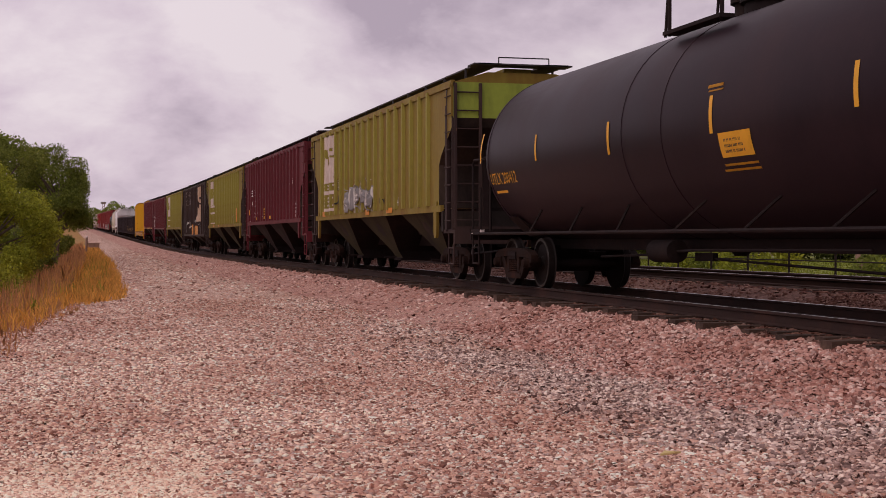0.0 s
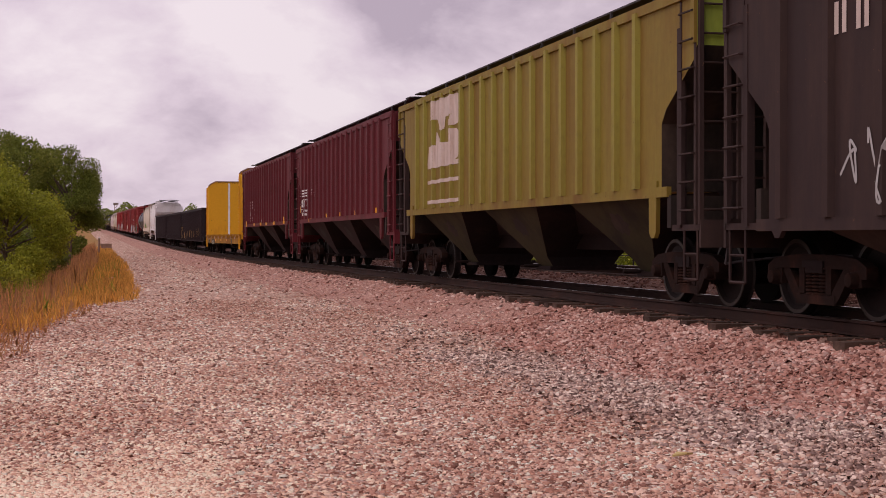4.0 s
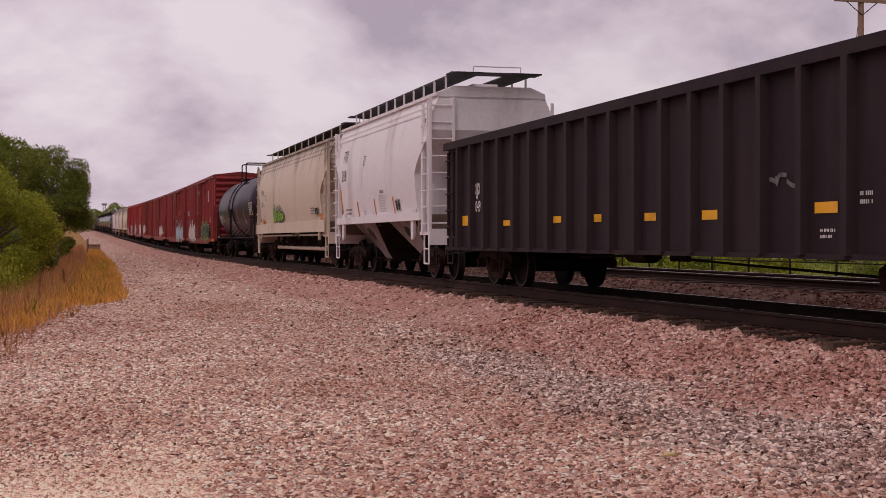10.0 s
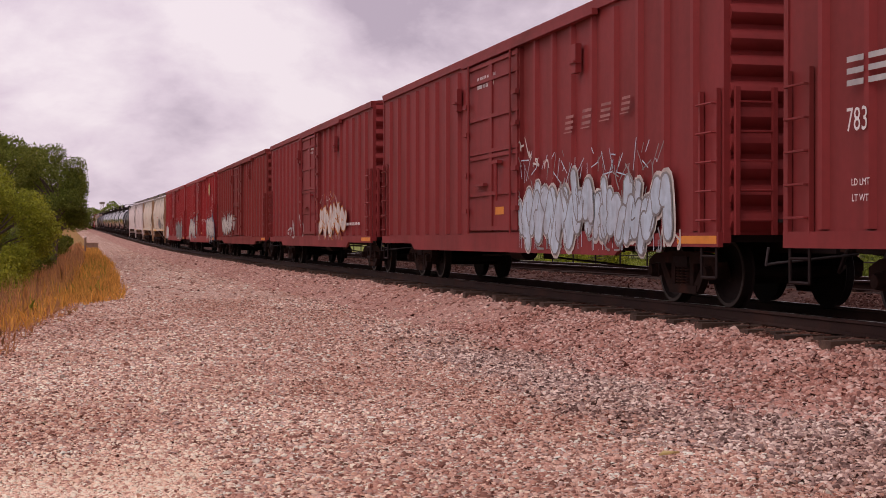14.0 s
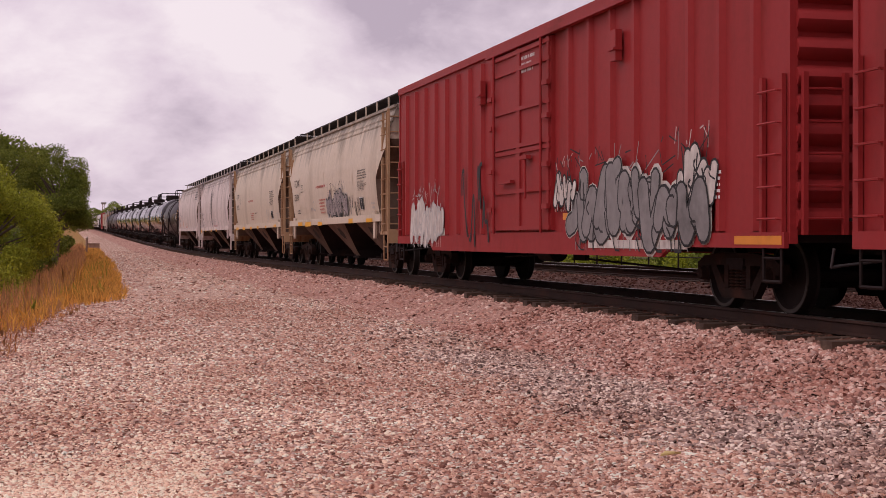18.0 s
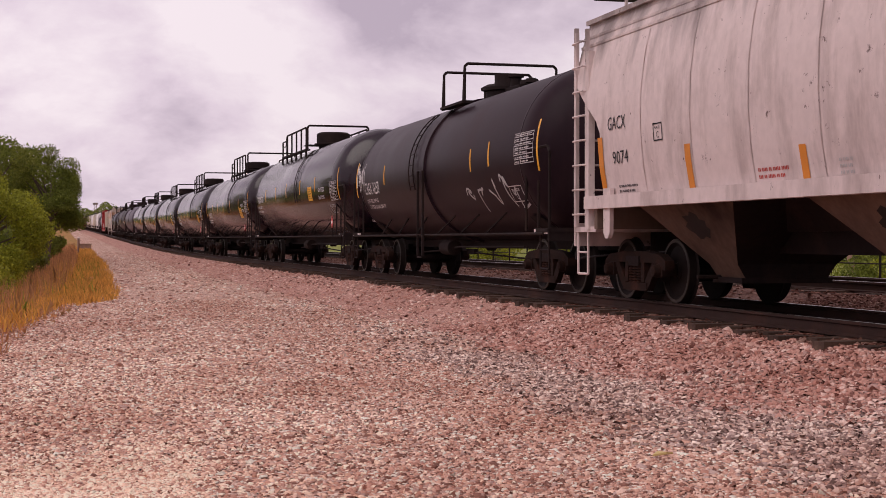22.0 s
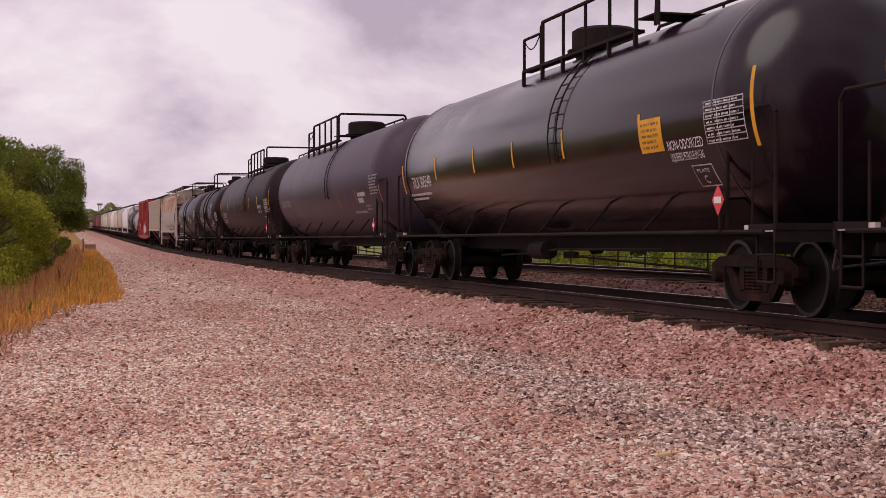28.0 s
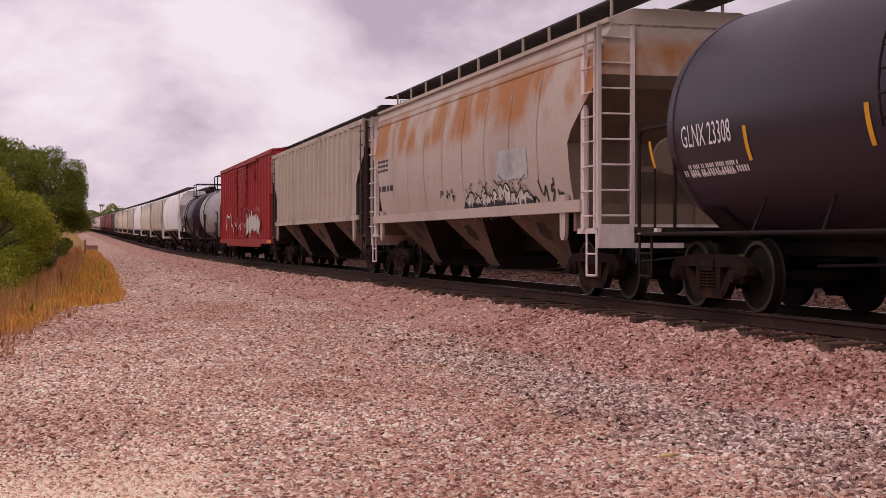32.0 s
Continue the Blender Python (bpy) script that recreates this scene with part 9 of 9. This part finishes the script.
blades("russet_weeds", weeds, rng.uniform(0.15, 1.0, len(weeds)) * np.clip((lot_edge(weeds[:, 1]) - weeds[:, 0]) / 1.6 + 0.15, 0.25, 1), 0.0065, M_RUSSET, "tall russet and brown dry weeds", 14, 0.2, "weeds")
straw = spots_in(16000, -9, 2.0, 14, 80, 19, lambda x, y: (x < lot_edge(y) - 0.3) & (np.sin(1.1 * x - 0.7 * y) > -0.2))
blades("straw_weeds", straw, rng.uniform(0.2, 0.95, len(straw)) * np.clip((lot_edge(straw[:, 1]) - straw[:, 0]) / 1.6 + 0.15, 0.25, 1), 0.006, M_DRY, "straw-coloured dry weeds", 20, 0.2, "weeds")
green = spots_in(6000, -9, 2.0, 14, 80, 15, lambda x, y: (x < lot_edge(y) - 0.4) & (np.sin(1.3 * x + 0.5 * y) > 0.2))
blades("green_weeds", green, rng.uniform(0.15, 0.7, len(green)), 0.010, M_GREEN, "green weeds among the dry grass", 16, 0.25, "weeds")
field = spots_in(45000, 17.4, 60, 12, 110, 17, lambda x, y: x < 0.55 * y + 14)
blades("field_grass", field, rng.uniform(0.06, 0.22, len(field)), 0.022, M_GREEN, "green meadow grass behind the tracks", 18)


def tree(x, y, height, radius, mat, seed, leaf=0.13, count=7000, low=0.12, name="tree", label="leafy deciduous tree with an uneven crown"):
    """A tapered trunk with limbs and a crown of many small leaves gathered in clumps round the limbs' ends."""
    rng = np.random.default_rng(seed)
    base = ground_height(x, y) - 0.1
    t = thing(name, label, "tree", "roadside trees", pose(x, y, base))
    trunk = Shape()
    bend = [(rng.normal(0, 0.06) * height * k, rng.normal(0, 0.06) * height * k, height * 0.72 * k) for k in (0, 0.25, 0.5, 0.75, 1)]
    r = height * 0.022
    for i in range(4):
        trunk.rod(bend[i], bend[i + 1], r * (1 - 0.2 * i), 7, r * (0.8 - 0.2 * i))
    ends = []
    for i in range(26):
        k = rng.uniform(low + 0.1, 0.95)
        a = rng.uniform(0, math.tau)
        out = radius * math.sqrt(max(0.05, 1 - ((k - 0.5) / 0.56) ** 2)) * rng.uniform(0.55, 1.0)
        p = (bend[2][0] * k, bend[2][1] * k, height * k * 0.7)
        e = (math.cos(a) * out, math.sin(a) * out, height * k * rng.uniform(0.9, 1.03))
        trunk.rod(p, e, r * 0.4, 5, r * 0.1)
        ends.append(e)
    part("trunk", trunk, M_BARK, t)
    ends.append((0, 0, height * 0.93))
    ends = np.array(ends)
    c = ends[rng.integers(0, len(ends), count)]
    spread = radius * rng.uniform(0.26, 0.42, len(ends))
    v = rng.normal(size=(count, 3))
    v /= np.linalg.norm(v, axis=1)[:, None]
    size = spread[rng.integers(0, len(ends), count)] * rng.uniform(0.35, 1.0, count) ** 0.6
    p = c + v * size[:, None] * np.array([1, 1, 0.8])
    p[:, 2] = np.clip(p[:, 2], height * low * 0.5, None)
    a = rng.normal(size=(count, 3))
    b = np.cross(a, rng.normal(size=(count, 3)))
    a *= (leaf * rng.uniform(0.5, 1.2, count) / np.linalg.norm(a, axis=1))[:, None]
    b *= (leaf * rng.uniform(0.3, 0.7, count) / np.linalg.norm(b, axis=1))[:, None]
    q = np.stack([p - a, p - b, p + a, p + b], 1).reshape(-1, 3)
    crown = big_mesh("crown", q, np.arange(count)[:, None] * 4 + np.array([[0, 1, 2, 3]]), mat, "")
    crown.parent = t
    return t


# beside the lot
tree(-2.3, 47, 4.6, 1.9, M_LEAF2, 21, 0.048, 42000, 0.05, label="yellow-green bushy young tree")
tree(-4.8, 55, 6.6, 2.5, M_LEAF2, 22, 0.055, 40000, 0.05, label="yellow-green bushy tree in weeds")
tree(-3.4, 66, 7.4, 2.3, M_LEAF, 23, 0.056, 38000, 0.06)
tree(-6.2, 70, 8.6, 2.9, M_LEAF, 24, 0.06, 38000, 0.06)
tree(-0.75, 80, 7.3, 2.1, M_LEAF, 25, 0.06, 34000, 0.34)
tree(-0.9, 93, 7.6, 2.0, M_LEAF, 26, 0.062, 34000, 0.36)
tree(-2.4, 108, 8.2, 2.2, M_LEAF, 27, 0.07, 30000, 0.06)
tree(-3.6, 100, 9.4, 3.0, M_LEAF, 28, 0.14, 10000, 0.06)
tree(-1.9, 126, 6.4, 2.0, M_LEAF, 29, 0.15, 8000, 0.05)
tree(-2.6, 60, 2.8, 1.4, M_LEAF, 30, 0.09, 6000, 0.02, "shrub", "dark green shrub among dry weeds")
tree(-2.9, 38, 2.6, 1.5, M_LEAF2, 31, 0.06, 10000, 0.02, "shrub", "yellow-green shrub among dry weeds")
tree(-2.2, 74, 3.0, 1.4, M_LEAF, 32, 0.10, 6000, 0.02, "shrub", "dark green shrub among dry weeds")
# behind the tracks
for i in range(14):
    tree(22.5 + 0.9 * (i % 4) + 0.25 * i, 27 + 4.6 * i, 1.5 + 0.5 * math.sin(i * 1.7), 1.5, M_LEAF if i % 2 else M_LEAF2, 90 + i, 0.09, 2600, 0.02, "shrub", "low green shrub behind the pipe fence")
for i in range(11):
    tree(42 + (3.0 if i < 5 else 3.6) * i + (i % 3), 112 - 1.6 * i + 5 * (i % 2), (8.4 if i < 5 else 4.6) + 0.6 * math.sin(i * 2.1), 4.6 if i < 4 else 3.4, M_LEAF3, 40 + i, 0.16, 24000, 0.03)
for i in range(7):
    tree(27 + 2.2 * i, 95 + 8 * i, 4.6 + 0.7 * math.sin(i * 3), 3.4, M_LEAF3, 60 + i, 0.17, 5500, 0.03)
for i in range(4):
    tree(96 + 7 * i, 96 - 4 * i, 7.5, 4.6, M_LEAF, 70 + i, 0.3, 4000, 0.05)


def far_wood(name, x0, x1, y, height, seed, mat, base=None):
    """A distant wood as one ragged mass of leaf clumps."""
    rng = np.random.default_rng(seed)
    n = int((x1 - x0) * 55)
    x = rng.uniform(x0, x1, n)
    top = height * (0.72 + 0.18 * np.sin(x * 0.11 + seed) + 0.14 * np.sin(x * 0.37 + 2 * seed))
    z = (ground_height((x0 + x1) / 2, y) if base is None else base) + top * rng.uniform(0, 1, n) ** 0.6
    p = np.stack([x, y + rng.uniform(-12, 12, n), z], 1)
    a, b = rng.normal(size=(n, 3)), rng.normal(size=(n, 3))
    a *= (height * 0.04 / np.linalg.norm(a, axis=1))[:, None]
    b *= (height * 0.03 / np.linalg.norm(b, axis=1))[:, None]
    q = np.stack([p - a, p - b, p + a, p + b], 1).reshape(-1, 3)
    return big_mesh(name, q, np.arange(n)[:, None] * 4 + np.array([[0, 1, 2, 3]]), mat, "stuff", "far line of green woods", "woods")


def hedge_row(x, y0, y1, height, seed, mat):
    """The wooded edge across the lot, beside and behind the camera."""
    rng = np.random.default_rng(seed)
    n = int((y1 - y0) * 260)
    y = rng.uniform(y0, y1, n)
    top = height * (0.75 + 0.16 * np.sin(y * 0.21 + seed) + 0.12 * np.sin(y * 0.63))
    p = np.stack([x + rng.normal(0, 1.4, n), y, -1.9 + top * rng.uniform(0, 1, n) ** 0.7], 1)
    a, b = rng.normal(size=(n, 3)), rng.normal(size=(n, 3))
    a *= (0.28 / np.linalg.norm(a, axis=1))[:, None]
    b *= (0.2 / np.linalg.norm(b, axis=1))[:, None]
    q = np.stack([p - a, p - b, p + a, p + b], 1).reshape(-1, 3)
    return big_mesh("hedge_row", q, np.arange(n)[:, None] * 4 + np.array([[0, 1, 2, 3]]), mat, "stuff", "leafy green hedge row along the lot", "hedge")


hedge_row(-17, -70, 34, 6.5, 8, M_LEAF)
far_wood("far_woods", -160, 30, 520, 11, 3, M_LEAF)
far_wood("far_woods", -420, 90, 1150, 20, 4, M_LEAF)
far_wood("far_woods", 60, 420, 330, 13, 5, M_LEAF, -1.2)
far_wood("far_woods", 12, 34, 700, 12, 6, M_LEAF)


def utility_pole(x, y, height, r, arms):
    base = ground_height(x, y) - 0.1
    p = thing("utility_pole", "weathered brown wooden utility pole with crossarm" if arms else "thin pale wooden utility pole", "utility pole", "poles behind the tracks", pose(x, y, base))
    part("pole", Shape().rod((0, 0, 0), (0, 0, height), r, 12, r * 0.72), M_POLE, p)
    if arms:
        part("crossarm", Shape().box(-1.3, 1.3, -0.16, -0.05, height - 0.55, height - 0.42), M_POLE, p)
        part("arm_brace", Shape().rod((-0.7, -0.1, height - 0.55), (0, -0.12, height - 1.1), 0.02, 5).rod((0.7, -0.1, height - 0.55), (0, -0.12, height - 1.1), 0.02, 5), M_STEEL, p)
        for k in (-1.15, -0.5, 0.5, 1.15):
            part("insulator", Shape().lathe([(height - 0.42, 0.03), (height - 0.36, 0.06), (height - 0.28, 0.05), (height - 0.24, 0.02)], 10, "z", (k, -0.1, 0)), M_GREYWHITE, p)
        part("guy_wire", Shape().pipe([(-0.05, 0, height - 0.9), (-0.55, 0.2, height * 0.55), (-0.75, 0.3, 0.2)], 0.012, 4), M_STEEL, p)
    return p


utility_pole(32.25, 53.2, 12.35, 0.17, True)
utility_pole(65.1, 123, 8.2, 0.12, False)
utility_pole(65.9, 124, 6.4, 0.10, False)


def pipe_fence():
    f = thing("pipe_fence", "dark steel pipe fence along the meadow", "fence", m=pose(19.6, 0, 0))
    for i in range(34):
        y = 16 + 2.5 * i
        g = ground_height(19.6, y)
        part("post", Shape().rod((0, y, g - 0.05), (0, y, g + 1.75), 0.032, 7), M_STEEL, f)
    for h in (0.75, 1.2, 1.68):
        part("rail", Shape().loops([[(0.02 * math.cos(a * math.tau / 6), 16 + 5 * i, ground_height(19.6, 16 + 5 * i) + h + 0.02 * math.sin(a * math.tau / 6)) for a in range(6)] for i in range(18)]), M_STEEL, f)


pipe_fence()


def marker_post(x, y, h, r):
    p = thing("marker_post", "short dark wooden marker post in dry grass", "post", "marker posts", pose(x, y, ground_height(x, y) - 0.05))
    part("post", Shape().rod((0, 0, 0), (0, 0, h), r, 8), M_POLE, p)
    part("cap", Shape().rod((0, 0, h), (0, 0, h + 0.06), r * 1.15, 8, r * 0.5), M_GREYWHITE, p)


marker_post(1.5, 132, 1.5, 0.09)
marker_post(1.75, 150, 1.4, 0.10)
mast = thing("signal_mast", "far thin lattice mast beside the tracks", "mast", m=pose(20.5, 900, grade(900) - 0.6))
for a, b in ((-0.7, -0.7), (0.7, -0.7), (0.7, 0.7), (-0.7, 0.7)):
    part("mast_leg", Shape().rod((a, b, 0), (a, b, 15), 0.16, 5), M_POLE, mast)
for i in range(8):
    part("lattice_brace", Shape().rod((-0.7, -0.7, 1 + 1.8 * i), (0.7, -0.7, 2.8 + 1.8 * i), 0.12, 4), M_POLE, mast)
part("mast_head", Shape().box(-1.6, 1.6, -0.5, 0.5, 14.2, 15.4), M_GREYWHITE, mast, "pale head of the mast")
shed = thing("far_shed", "far pale low shed with a white roof", "building", m=pose(-9, 760, grade(760) - 0.6))
part("wall", Shape().box(-9, 9, -5, 5, 0, 4.2), M_TAN, shed)
part("roof", Shape().prism([(-9.4, 4.2), (0, 5.6), (9.4, 4.2)], -5.3, 5.3, "y"), M_WHITE, shed)
part("door", Shape().box(-2, 2, -5.06, -4.9, 0, 3.4), M_STEEL, shed)
bump = thing("ballast_box", "low dark wooden box in the dry grass", "box", m=pose(2.45, 150, ground_height(2.45, 150) - 0.05))
part("box_body", Shape().box(-0.55, 0.55, -0.5, 0.5, 0, 0.62), M_POLE, bump)
part("box_lid", Shape().box(-0.6, 0.6, -0.55, 0.55, 0.62, 0.70), M_POLE, bump)
leaf_bit = Shape()
leaf_bit.add([(-0.09, 0, 0.02), (0, -0.045, 0.035), (0.1, 0.0, 0.02), (0, 0.05, 0.03), (-0.09, 0, 0.032), (0, -0.045, 0.047), (0.1, 0, 0.032), (0, 0.05, 0.042)], [(0, 1, 2, 3), (4, 5, 6, 7), (0, 1, 5, 4), (1, 2, 6, 5), (2, 3, 7, 6), (3, 0, 4, 7)])
tagged(new("fallen_leaf", leaf_bit.mesh("fallen_leaf", M_STRIPEPALE)), "pale yellow fallen leaf on the gravel", "leaf").matrix_basis = pose(3.93, 8.85, ground_height(3.93, 8.85) + 0.04, 0, 0, 20)


def motions():
    """The train rolls past towards the camera's back at a steady speed; each car follows the grade."""
    for car, middle in TRAIN:
        rows = []
        for t in range(0, 33, 2 if middle < 400 else 1):
            y = middle - SPEED * t
            rows.append((t, pose(TRACK, y, (grade(y + 6) + grade(y - 6)) / 2, math.degrees(math.atan((grade(y + 6) - grade(y - 6)) / 12)))))
        walk(car, rows)


motions()
